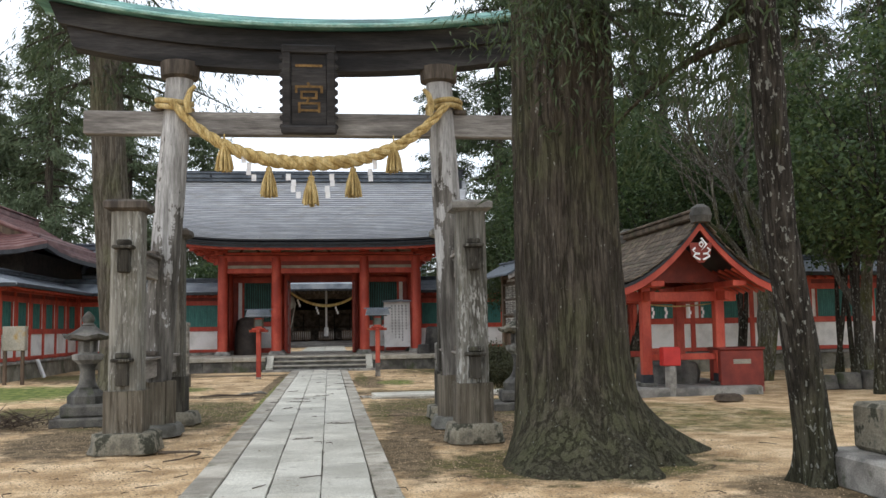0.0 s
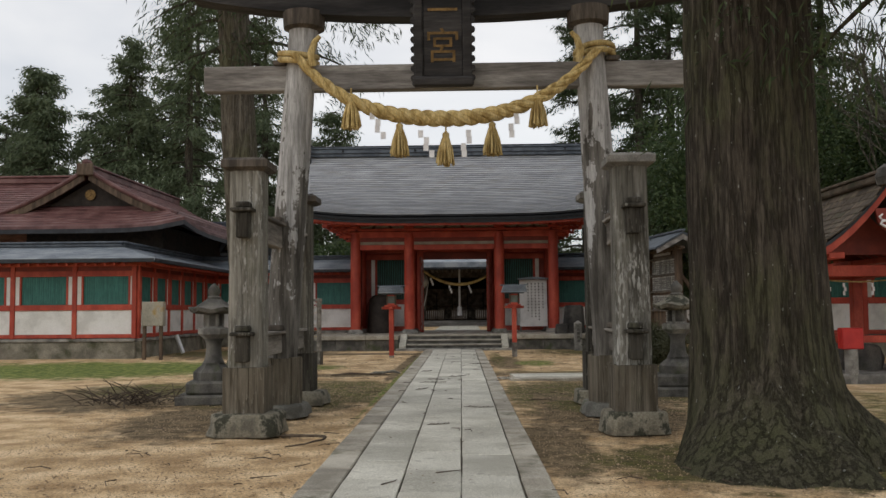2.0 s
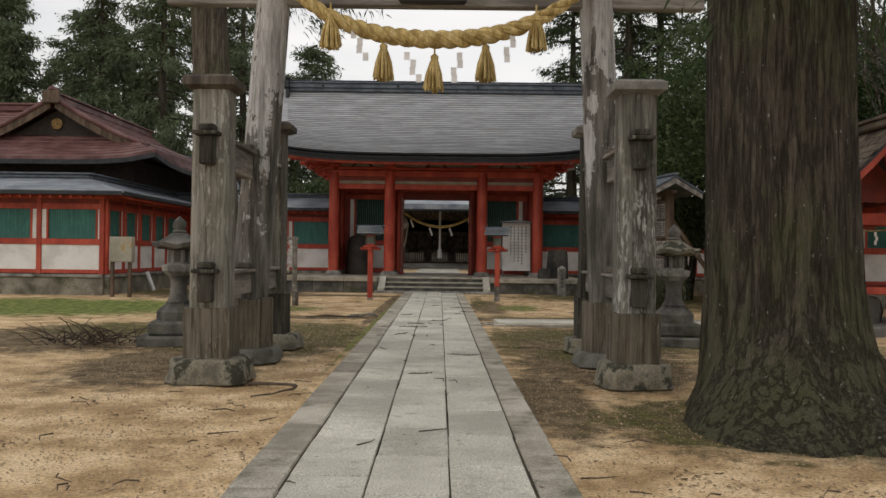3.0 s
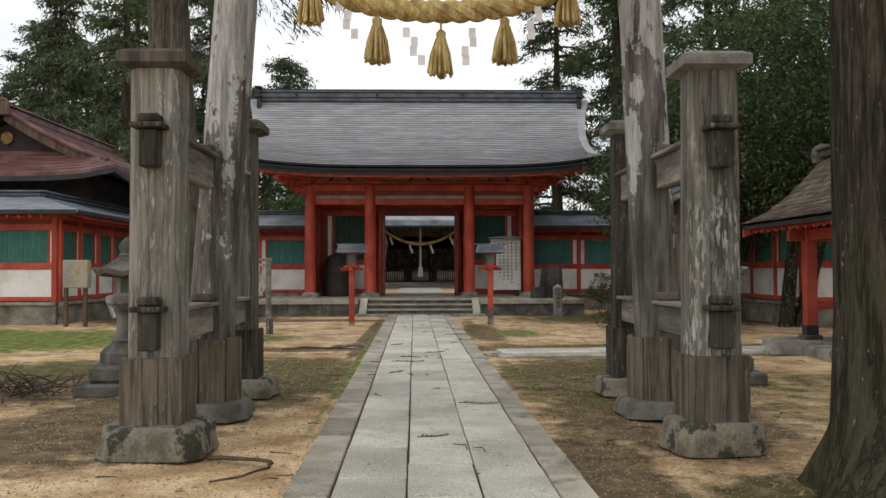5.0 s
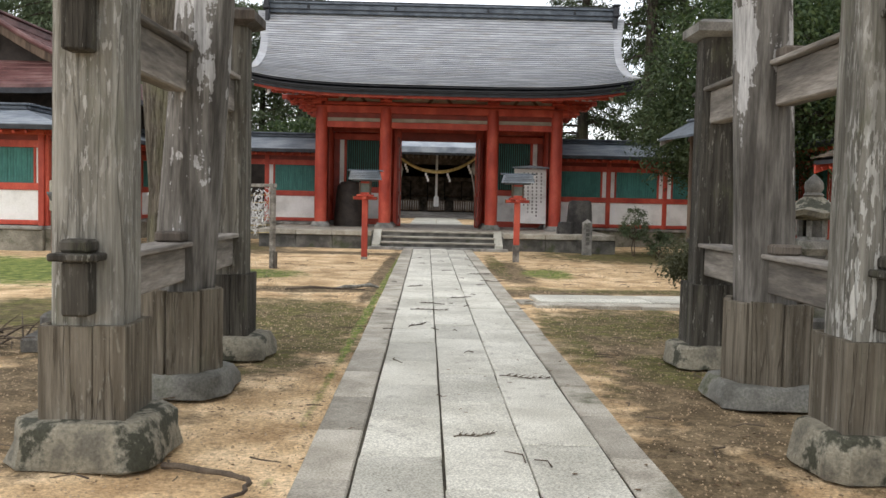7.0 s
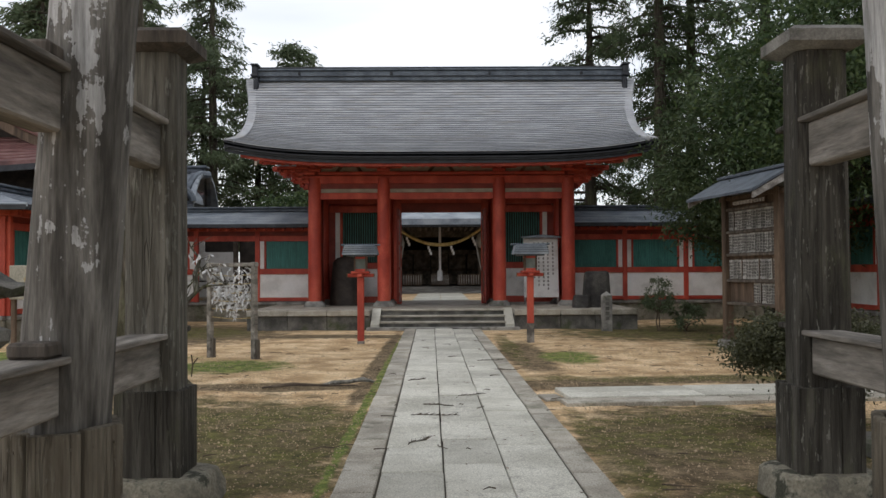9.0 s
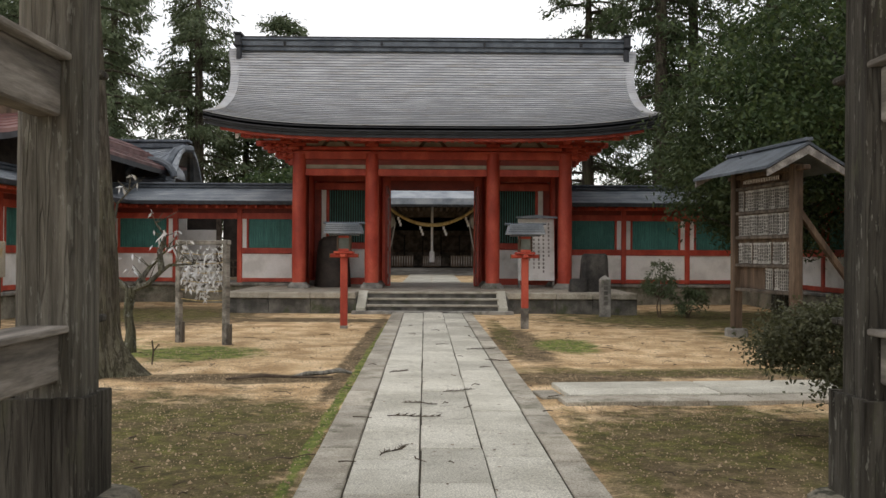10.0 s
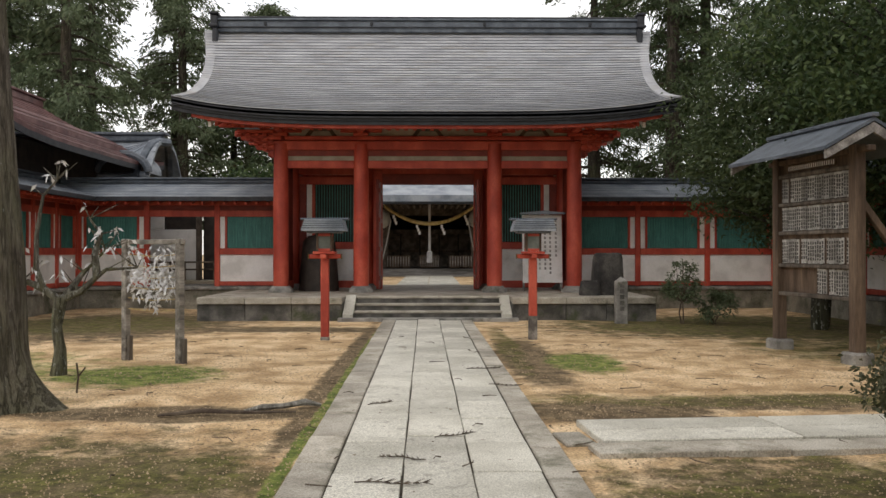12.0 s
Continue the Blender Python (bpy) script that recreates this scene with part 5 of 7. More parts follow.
def make_great_trees():
    root = thing("cedar_tree", (3.35, 10.35, 0), "huge old cedar with fluted grey-brown bark and spreading roots", "tree")
    great_trunk(root, [(-0.08, 0.10, 0, 0.84), (0.35, 0.06, 0, 0.73), (1.2, 0.02, 0, 0.655), (2.6, -0.02, 0, 0.625), (5.0, -0.03, 0, 0.60), (14, 0, 0, 0.42), (24, 0, 0, 0.08)], 2,
                [(0.35, 1.05, 1.2, 0.27), (-0.55, 0.45, 0.9, 0.3), (-1.35, 0.75, 1.0, 0.28), (-2.1, 0.7, 1.0, 0.36), (-2.55, 0.2, 0.9, 0.25), (-2.9, 0.16, 0.9, 0.3), (2.2, 0.25, 1.0, 0.3), (1.2, 0.6, 1.1, 0.3), (-0.05, 0.16, 1.6, 0.2), (-1.75, 0.3, 1.7, 0.15)])
    rng = random.Random(5)
    rows = [(-1.5 + rng.uniform(-0.55, 0.8), rng.uniform(4.9, 6.0), rng.uniform(1.2, 2.3), rng.uniform(0.6, 1.3)) for _ in range(9)]
    rows += [(rng.uniform(0, 6.28), rng.uniform(7, 22), rng.uniform(1.5, 4.2), rng.uniform(0.4, 1.4)) for _ in range(64)]
    hanging_limbs(root, (0, 0), rows, 7, leaf_cedar, 60000, 0.12)
    back = thing("cedar_tree", (-4.5, 22.2, 0), "tall cedar with dark stringy bark at the mossy verge", "tree")
    great_trunk(back, [(-0.08, 0, 0, 0.52), (0.4, 0, 0, 0.46), (1.5, 0, 0, 0.42), (5, -0.25, 0, 0.40), (14, -0.7, 0, 0.3), (24, -0.9, 0, 0.06)], 8,
                [(0.0, 0.35, 0.7, 0.4), (-1.2, 0.3, 0.6, 0.35), (-2.4, 0.3, 0.6, 0.4), (2.0, 0.3, 0.6, 0.4)], 110, mat=bark_pale)
    rows = [(rng.uniform(0, 6.28), rng.uniform(6.8, 22), rng.uniform(1.2, 4.0), rng.uniform(0.4, 1.5)) for _ in range(60)]
    hanging_limbs(back, (-0.5, 0), rows, 17, leaf_cedar, 16000, 0.2)
    slim = thing("young_tree", (5.25, 8.35, 0), "slim leaning tree with grey lichened bark", "tree")
    great_trunk(slim, [(-0.08, 0, 0, 0.22), (0.5, -0.08, -0.05, 0.18), (1.4, -0.22, -0.12, 0.165), (2.4, -0.40, -0.2, 0.16), (3.8, -0.50, -0.3, 0.155), (7, -0.7, -0.4, 0.13), (12, -0.9, -0.5, 0.03)], 31,
                [(-2.0, 0.16, 0.5, 0.5), (0.6, 0.14, 0.5, 0.5), (2.4, 0.12, 0.4, 0.5)], 30, 0.08, bark_grey)
    rows = [(rng.uniform(0, 6.28), rng.uniform(4.2, 11), rng.uniform(1.0, 2.8), rng.uniform(0.2, 1.0)) for _ in range(34)]
    hanging_limbs(slim, (-0.6, -0.35), rows, 27, leaf_cedar, 12000, 0.16)


make_great_trees()

# the wood around the shrine
rng = random.Random(12)
FAR = "tall dark green conifer in the shrine wood"
for x, y, h in ((-12, 57, 22), (-8.0, 60, 14.5), (-10.6, 62, 13), (-16, 56, 24), (-20, 54, 15), (-24, 52, 15.5), (-28, 50, 14.0), (-33, 47, 12), (-38, 42, 11), (-21, 62, 16), (-30, 60, 14), (-14, 48, 21), (-5.5, 66, 9), (-17.5, 49, 16), (-22, 49, 13.0), (-26, 56, 16), (-18.5, 60, 16), (-27, 46, 11), (-13.5, 61, 15), (-6.5, 63, 10.5), (-31, 52, 13), (-24, 60, 14.5)):
    conifer((x, y, 0), h, 3.2, 0.26, leaf_far, FAR, int(x * 7 + y), 0.36, 70, 15000, 0.26, 0.08, group="conifers behind the shrine")
for x, y, h in ((9.5, 48, 24), (13, 45, 22), (17, 43, 24), (12, 52, 26), (22, 42, 22), (27, 40, 24), (33, 38, 21), (18, 50, 26), (38, 34, 22), (26, 34, 20), (32, 31, 18), (7.5, 54, 20), (24, 47, 25), (31, 45, 25), (21, 37, 19), (40, 42, 24), (36, 25, 19), (45, 30, 22)):
    conifer((x, y, 0), h, 3.5, 0.16, leaf_cedar, FAR, int(x * 5 + y), 0.4, 100, 24000, 0.26, 0.065, group="conifers behind the shrine")
for x, y, h, s in ((16.5, 31.5, 7.5, 2.8), (20.5, 31, 8, 3.0), (25, 30.8, 8, 3.2), (13.5, 33.5, 8, 2.6), (14.0, 37, 9, 3.2), (30, 31, 9, 3.4), (36, 29, 9, 3.4), (19, 36, 11, 3.6)):
    broadleaf("leafy_tree", (x, y, 0), h, s, 2.2, leaf_broad, "dense evergreen broadleaf tree behind the wall", int(x * 3 + y), 2, 70, 10000, 0.26, 0.13, 0.14)
broadleaf("leafy_tree", (9.6, 28.4, 0), 8.4, 3.5, 2.6, leaf_broad, "spreading evergreen tree with glossy leaves", 41, 2, 150, 52000, 0.125, 0.06, 0.16)
broadleaf("yew_tree", (8.0, 31.6, 0), 6.4, 2.3, 1.5, leaf_cedar, "dark dense evergreen tree with low branches", 43, 2, 130, 44000, 0.13, 0.045, 0.14, shape=(1.1, 1, 1))
broadleaf("yellow_green_tree", (-5.5, 47.5, 0), 4.9, 2.5, 0.8, leaf_broad, "rounded light green tree behind the wall", 45, 1, 60, 9000, 0.22, 0.1, 0.12)
broadleaf("azalea_bush", (3.65, 18.3, 0), 1.1, 0.74, 0.36, leaf_olive, "low rounded azalea bush with small dark leaves", 47, 4, 80, 26000, 0.045, 0.024, 0.025, twig_mat, category="bush")
broadleaf("sapling", (5.75, 33.2, 0), 1.35, 0.45, 0.35, leaf_far, "young evergreen sapling beside the platform", 49, 3, 34, 1500, 0.09, 0.03, 0.014, twig_mat, category="bush")
broadleaf("low_shrub", (6.4, 33.0, 0), 0.7, 0.42, 0.1, leaf_far, "low grassy shrub at the foot of the wall", 51, 5, 20, 900, 0.14, 0.03, 0.01, twig_mat, category="bush")
for x, y, h, s in ((12.6, 26.0, 6.5, 1.8), (15.5, 25.2, 7, 2.0), (18.0, 24.0, 6, 2.0), (13.2, 21.0, 7.5, 1.7)):
    broadleaf("leafy_tree", (x, y, 0), h, s, 3.0, leaf_broad, "slender evergreen tree in front of the wall", int(x * 3 + y), 3, 55, 8000, 0.14, 0.07, 0.07)


def bare_tree(at, height, seed, label, thick=0.018):
    rng = random.Random(seed)
    root = thing("bare_tree", at, label, "tree")
    sh, boughs, twigs = Shape(), Shape(), Shape()

    def grow(p, d, r, l, depth):
        q = p + d * l
        m = p.lerp(q, 0.5) + Vector((rng.gauss(0, 0.05), rng.gauss(0, 0.05), 0)) * l
        (sh if depth < 1 else boughs if depth < 3 else twigs).tube([p, m, q], [r, r * 0.85, r * 0.7], 8 if depth < 2 else 4, caps=False)
        if depth < 5:
            for k in range(3 if depth else 4):
                e = (d + Vector((rng.gauss(0, 0.42), rng.gauss(0, 0.42), rng.gauss(0.12, 0.25)))).normalized()
                grow(q if k else m, e, r * 0.55, l * rng.uniform(0.62, 0.85), depth + 1)
    grow(Vector((0, 0, -0.1)), Vector((0.03, 0, 1)), height * thick, height * 0.3, 0)
    part("trunk", sh, bark_plum, root, smooth=True)
    part("bough", boughs, bark_plum, root, smooth=True)
    part("twig", twigs, bark_plum, root, kind="stuff")


broadleaf("leafy_tree", (12.2, 17.8, 0), 8.0, 2.3, 2.9, leaf_broad, "light green evergreen tree beyond the pavilion", 61, 2, 70, 14000, 0.14, 0.07, 0.1)
broadleaf("leafy_tree", (16.5, 19.5, 0), 9.0, 2.8, 2.6, leaf_broad, "dense evergreen tree at the edge of the wood", 63, 2, 80, 14000, 0.16, 0.08, 0.12)
bare_tree((14.6, 22.5, 0), 11, 3, "leafless tree with fine grey branches")
bare_tree((11.9, 23.1, 0), 10.5, 6, "leafless forked tree with mossy lichened trunk", 0.027)
bare_tree((13.2, 25.5, 0), 11, 9, "leafless tree with fine grey branches", 0.012)


# ---- lanterns and small monuments ----
def stone_lantern(at, turn, label, cap_pale):
    root = thing("stone_lantern", at, label, "stone lantern", "stone lanterns beside the gateway", turn)
    root.scale = (0.8, 0.8, 0.92)
    part("ground_block", Shape().box(-0.66, 0.66, -0.6, 0.6, -0.05, 0.13, 0.03), stone_dark, root)
    part("lower_block", Shape().box(-0.48, 0.48, -0.46, 0.46, 0.132, 0.36, 0.04), stone_dark, root)
    part("pedestal", Shape().turn([(0.40, 0.36), (0.40, 0.5), (0.33, 0.56), (0.24, 0.62), (0.22, 0.66)], 6), stone_dark, root)
    part("shaft", Shape().turn([(0.22, 0.66), (0.17, 0.74), (0.15, 0.9), (0.155, 1.0), (0.20, 1.08)], 16), stone_dark, root, smooth=True)
    part("platform", Shape().turn([(0.2, 1.08), (0.31, 1.16), (0.32, 1.25), (0.26, 1.27)], 6), stone, root)
    fire = part("firebox", Shape().turn([(0.2, 1.27), (0.2, 1.3)], 6), stone, root)
    for a in range(6):
        m = Matrix.Rotation(a * math.pi / 3 + math.pi / 6, 4, "Z")
        part("firebox_post", Shape().box(0.13, 0.2, -0.035, 0.035, 1.3, 1.5, 0.008, Matrix.Rotation(a * math.pi / 3, 4, "Z")), stone, fire)
        if a % 3:
            part("firebox_wall", Shape().box(0.14, 0.165, -0.08, 0.08, 1.3, 1.5, 0.005, m), stone_dark, fire)
    roof = Shape()
    prof = [(0.18, 1.5), (0.47, 1.52), (0.5, 1.585), (0.36, 1.64), (0.22, 1.72), (0.13, 1.78)]
    vs = []
    for r, z in prof:
        for j in range(24):
            t = 2 * math.pi * j / 24
            k = abs((j % 4) - 2) / 2
            vs.append((r * math.cos(t) * (0.9 + 0.14 * k), r * math.sin(t) * (0.9 + 0.14 * k), z + (0.05 * k if 0.4 < r else 0)))
    roof.add(vs, [(i * 24 + j, i * 24 + (j + 1) % 24, i * 24 + 24 + (j + 1) % 24, i * 24 + 24 + j) for i in range(5) for j in range(24)] + [tuple(range(24))[::-1], tuple(range(120, 144))])
    part("roof", roof, stone_lichen if cap_pale else stone_dark, root, "mossy roof stone")
    part("finial", Shape().turn([(0.12, 1.77), (0.14, 1.80), (0.10, 1.83), (0.13, 1.88), (0.12, 1.95), (0.05, 2.02), (0.01, 2.05)], 14), stone_dark, root, smooth=True)


stone_lantern((-3.58, 16.0, 0), 8, "old mossy stone lantern on stepped blocks", False)
stone_lantern((4.05, 16.85, 0), -5, "weathered stone lantern with a pale lichened cap", True)


def red_lantern(at, label):
    root = thing("wooden_lantern", at, label, "lantern", "red lanterns flanking the way")
    low = 0.42 if at[0] > 0 else 0.05
    part("post_foot", Shape().box(-0.078, 0.078, -0.078, 0.078, -0.1, low, 0.01), wood_sill, root)
    part("post", Shape().box(-0.073, 0.073, -0.073, 0.073, low, 1.47, 0.012), red, root)
    part("bracket", Shape().box(-0.29, 0.29, -0.055, 0.055, 1.47, 1.55, 0.02), red, root)
    part("bracket", Shape().box(-0.055, 0.055, -0.29, 0.29, 1.472, 1.548, 0.02), red, root)
    part("base_plate", Shape().box(-0.2, 0.2, -0.2, 0.2, 1.552, 1.60, 0.012), red, root)
    for sx in (-1, 1):
        part("bracket_tip", Shape().box(sx * 0.291, sx * 0.305, -0.06, 0.06, 1.465, 1.555, 0.004), brass, root)
        for sy in (-1, 1):
            part("cage_post", Shape().box(sx * 0.125 - 0.018, sx * 0.125 + 0.018, sy * 0.125 - 0.018, sy * 0.125 + 0.018, 1.602, 1.93, 0.005), wood_brown, root)
    for z in (1.602, 1.875):
        for q in (-1, 1):
            part("cage_rail", Shape().box(-0.106, 0.106, q * 0.125 - 0.014, q * 0.125 + 0.014, z, z + 0.05, 0.004), red, root)
            part("cage_rail", Shape().box(q * 0.125 - 0.014, q * 0.125 + 0.014, -0.106, 0.106, z, z + 0.05, 0.004), red, root)
    part("lamp_panel", Shape().box(-0.11, 0.11, -0.11, 0.11, 1.61, 1.92, 0.01), lantern_pane, root, "dull grey-green lantern panes")
    part("eave_board", Shape().box(-0.30, 0.30, -0.27, 0.27, 1.932, 1.965, 0.008), ridge_mat, root)
    roof = part("roof", Shape().prism([(-0.385, 1.967), (0.385, 1.967), (0.385, 1.99), (0.33, 2.17), (-0.33, 2.17), (-0.385, 1.99)], -0.36, 0.36), roof_tin, root, "grey sheet-metal lantern roof")
    for k in range(4):
        z = 2.02 + 0.04 * k
        part("roof_batten", Shape().box(-0.385 + 0.0122 * k, 0.385 - 0.0122 * k, -0.372, -0.358, z - 0.007, z + 0.007, 0.003), ridge_mat, roof)
    part("ridge", Shape().box(-0.43, 0.43, -0.15, 0.15, 2.172, 2.205, 0.01), ridge_mat, root)


red_lantern((-1.84, 29.4, -0.02), "vermilion wooden lantern post with a grey roof")
red_lantern((1.95, 29.5, -0.02), "vermilion wooden lantern post with a grey charred foot")


def make_small_monuments():
    stele = rough_stone(0.78, 0.5, 1.04, 71, 0.25)
    solid("stone_stele", stele, stone_black, "dark upright natural stone on the platform edge", "stone", at=(4.45, 35.3, 0.51))
    solid("small_boulder", rough_stone(0.5, 0.45, 0.36, 75, 0.5), stone_black, "dark rounded boulder leaning by the stele", "stone", at=(3.98, 35.1, 0.51))
    pillar = thing("stone_marker", (4.35, 33.2, 0), "slim square stone marker post with carved characters", "marker")
    part("shaft", Shape().box(-0.13, 0.13, -0.12, 0.12, -0.1, 0.92, 0.012), stone, pillar)
    part("tip", Shape().add([(-0.12, -0.11, 0.92), (0.12, -0.11, 0.92), (0.12, 0.11, 0.92), (-0.12, 0.11, 0.92), (0, 0, 1.02)], [(0, 1, 4), (1, 2, 4), (2, 3, 4), (3, 0, 4), (3, 2, 1, 0)]), stone, pillar)
    for k in range(5):
        part("carved_mark", Shape().box(-0.05, 0.05, -0.124, -0.118, 0.78 - k * 0.13, 0.87 - k * 0.13, 0.001), stone_dark, pillar)
    # stepped plinth beside the slim tree
    plinth = thing("stone_plinth", (6.05, 7.95, 0), "stepped plinth of pale mottled granite", "plinth")
    part("base_stone", Shape().box(-0.75, 0.75, -0.6, 0.6, -0.05, 0.28, 0.03), stone, plinth)
    part("upright_stone", Shape().box(-0.45, 0.45, -0.4, 0.4, 0.282, 0.74, 0.04), stone_lichen, plinth)
    # rear sign board under the gate
    board = thing("notice_board", (3.15, 37.75, 0.512), "tall white wooden notice board leaning in the gate bay", "notice board")
    t = Matrix.Rotation(radians(-6), 4, "X")
    part("panel", Shape().box(-0.55, 0.55, -0.02, 0.02, 0.22, 2.1, 0.006, t), white, board)
    part("roof", Shape().prism([(-0.62, 2.1), (0.62, 2.1), (0.62, 2.14), (0, 2.2), (-0.62, 2.14)], -0.1, 0.08), roof_tin, board)
    for s in (-1, 1):
        part("leg", Shape().box(s * 0.52 - 0.03, s * 0.52 + 0.03, -0.01, 0.05, 0.0, 2.1, 0.005, t), wood_beam, board)
    for k, (x, n) in enumerate(((0.38, 9), (0.22, 13), (0.08, 12), (-0.07, 12), (-0.21, 10))):
        col = Shape()
        for j in range(n):
            col.box(x - 0.025, x + 0.025, -0.026, -0.021, 1.9 - j * 0.12, 1.97 - j * 0.12, 0.0, t)
        part("writing_column", col, stone, board, kind="stuff")
    cover = thing("covered_statue", (-3.0, 37.9, 0.512), "dark draped shape standing in the gate bay", "covered statue")
    part("cloth", Shape().turn([(0.55, 0.0), (0.52, 0.5), (0.48, 1.0), (0.44, 1.35), (0.3, 1.5), (0.05, 1.54)], 18), inside, cover, smooth=True)
    # brush pile beside the lantern
    pile = Shape()
    rng = random.Random(3)
    for _ in range(70):
        a = rng.uniform(0, 6.28)
        p = Vector((rng.gauss(0, 0.35), rng.gauss(0, 0.22), rng.uniform(0.0, 0.12)))
        l = rng.uniform(0.2, 0.75)
        q = p + Vector((math.cos(a) * l, math.sin(a) * l * 0.7, rng.uniform(-0.02, 0.3)))
        q.z = max(q.z, 0.02)
        pile.tube([p, p.lerp(q, 0.5) + Vector((0, 0, 0.04)), q], [0.012, 0.008, 0.004], 4)
    ob = solid("brushwood", pile, twig_mat, "heap of cut twigs beside the stone lantern", "brushwood", "stuff", at=(-4.75, 15.5, -0.02))


make_small_monuments()


# ---- prayer papers, tablets and small tree ----
def make_papers():
    rack = thing("fortune_rack", (-4.45, 26.45, -0.02), "wooden frame hung with many folded white paper fortunes", "rack", turn=-28)
    for x in (0, 1.06):
        part("post", Shape().box(x - 0.05, x + 0.05, -0.05, 0.05, -0.15, 1.78, 0.01), wood_sill, rack)
        part("stake", Shape().box(x + 0.055, x + 0.11, -0.04, 0.04, -0.1, 0.35, 0.008), wood_dark, rack)
    part("top_bar", Shape().box(-0.08, 1.14, -0.035, 0.035, 1.70, 1.77, 0.008), wood_sill, rack)
    cords = Shape()
    for k in range(6):
        z = 1.55 - 0.16 * k
        cords.tube([(0.05, 0, z), (0.53, 0.0, z - 0.03), (1.01, 0, z)], 0.006, 4)
    part("cord", cords, straw, rack)
    rng = np.random.default_rng(5)
    c = []
    for k in range(15):
        x0, foot = 0.09 + 0.063 * k, 0.72 + 0.28 * rng.random() + (0.12 if k < 2 or k > 12 else 0)
        z = 1.68
        while z > foot:
            if rng.random() > (0.55 if z > 1.42 else 0.12):
                c += [(x0 + rng.normal(0, 0.012), rng.normal(0, 0.03), z + rng.normal(0, 0.012)) for _ in range(4)]
            z -= 0.062
    c = np.array(c)
    me = leaf_mesh("paper_bundle", c, paper, 0.1, 0.034, 0.9, 5)
    ob = new("paper_bundle", me)
    ob.parent = rack
    tagged(ob, "many tied white paper strips", kind="stuff")
    tree = thing("fortune_tree", (-4.75, 24.75, 0), "small bare mossy tree with paper fortunes tied to its twigs", "tree")
    sh = Shape()
    sh.tube([(0, 0, -0.1), (0.02, 0, 0.3), (-0.03, 0, 0.6), (0.03, 0.0, 0.98)], [0.12, 0.075, 0.07, 0.09], 10, wob=0.3)
    tips = []
    r2 = random.Random(8)
    for pts in (((0.03, 0, 0.95), (0.3, -0.05, 1.05), (0.5, 0.0, 1.25), (0.62, 0, 1.34), (1.0, 0.05, 1.36)), ((0, 0, 0.95), (-0.2, 0, 1.1), (-0.3, 0.02, 1.35), (-0.28, 0.0, 1.8), (-0.2, 0, 2.3), (-0.02, 0, 2.5)),
                ((-0.2, 0, 1.1), (-0.5, 0.1, 1.2), (-0.8, 0.1, 1.45)), ((0.5, 0, 1.25), (0.45, 0.05, 1.55), (0.55, 0.0, 1.8), (0.4, 0, 2.0)), ((0.1, 0, 1.0), (0.25, 0.2, 1.3), (0.5, 0.3, 1.6))):
        n = len(pts)
        sh.tube(pts, [0.05 * (1 - 0.85 * i / (n - 1)) + 0.005 for i in range(n)], 7, wob=0.2)
        for _ in range(9):
            i = r2.randrange(1, n)
            p = Vector(pts[i])
            q = p + Vector((r2.gauss(0, 0.16), r2.gauss(0, 0.16), r2.uniform(0.05, 0.32)))
            sh.tube([p, q], [0.012, 0.004], 4)
            tips.append(q)
    part("trunk", sh, bark_plum, tree, smooth=True)
    c = np.array([list(r2.choice(tips)) for _ in range(80)]) + np.random.default_rng(3).normal(0, 0.03, (80, 3))
    ob = new("paper_bundle", leaf_mesh("paper_bundle", c, paper, 0.13, 0.04, 1.2, 9))
    ob.parent = tree
    tagged(ob, "many tied white paper strips", kind="stuff")
    solid("moss_stick", Shape().tube([(0, 0, -0.05), (0.02, 0, 0.15), (0.0, 0, 0.3)], 0.012, 5).tube([(0.02, 0, 0.15), (0.1, 0, 0.25)], 0.01, 5), twig_mat, "small dry seedling standing in the moss", "plant", at=(-3.95, 23.3, 0))


make_papers()


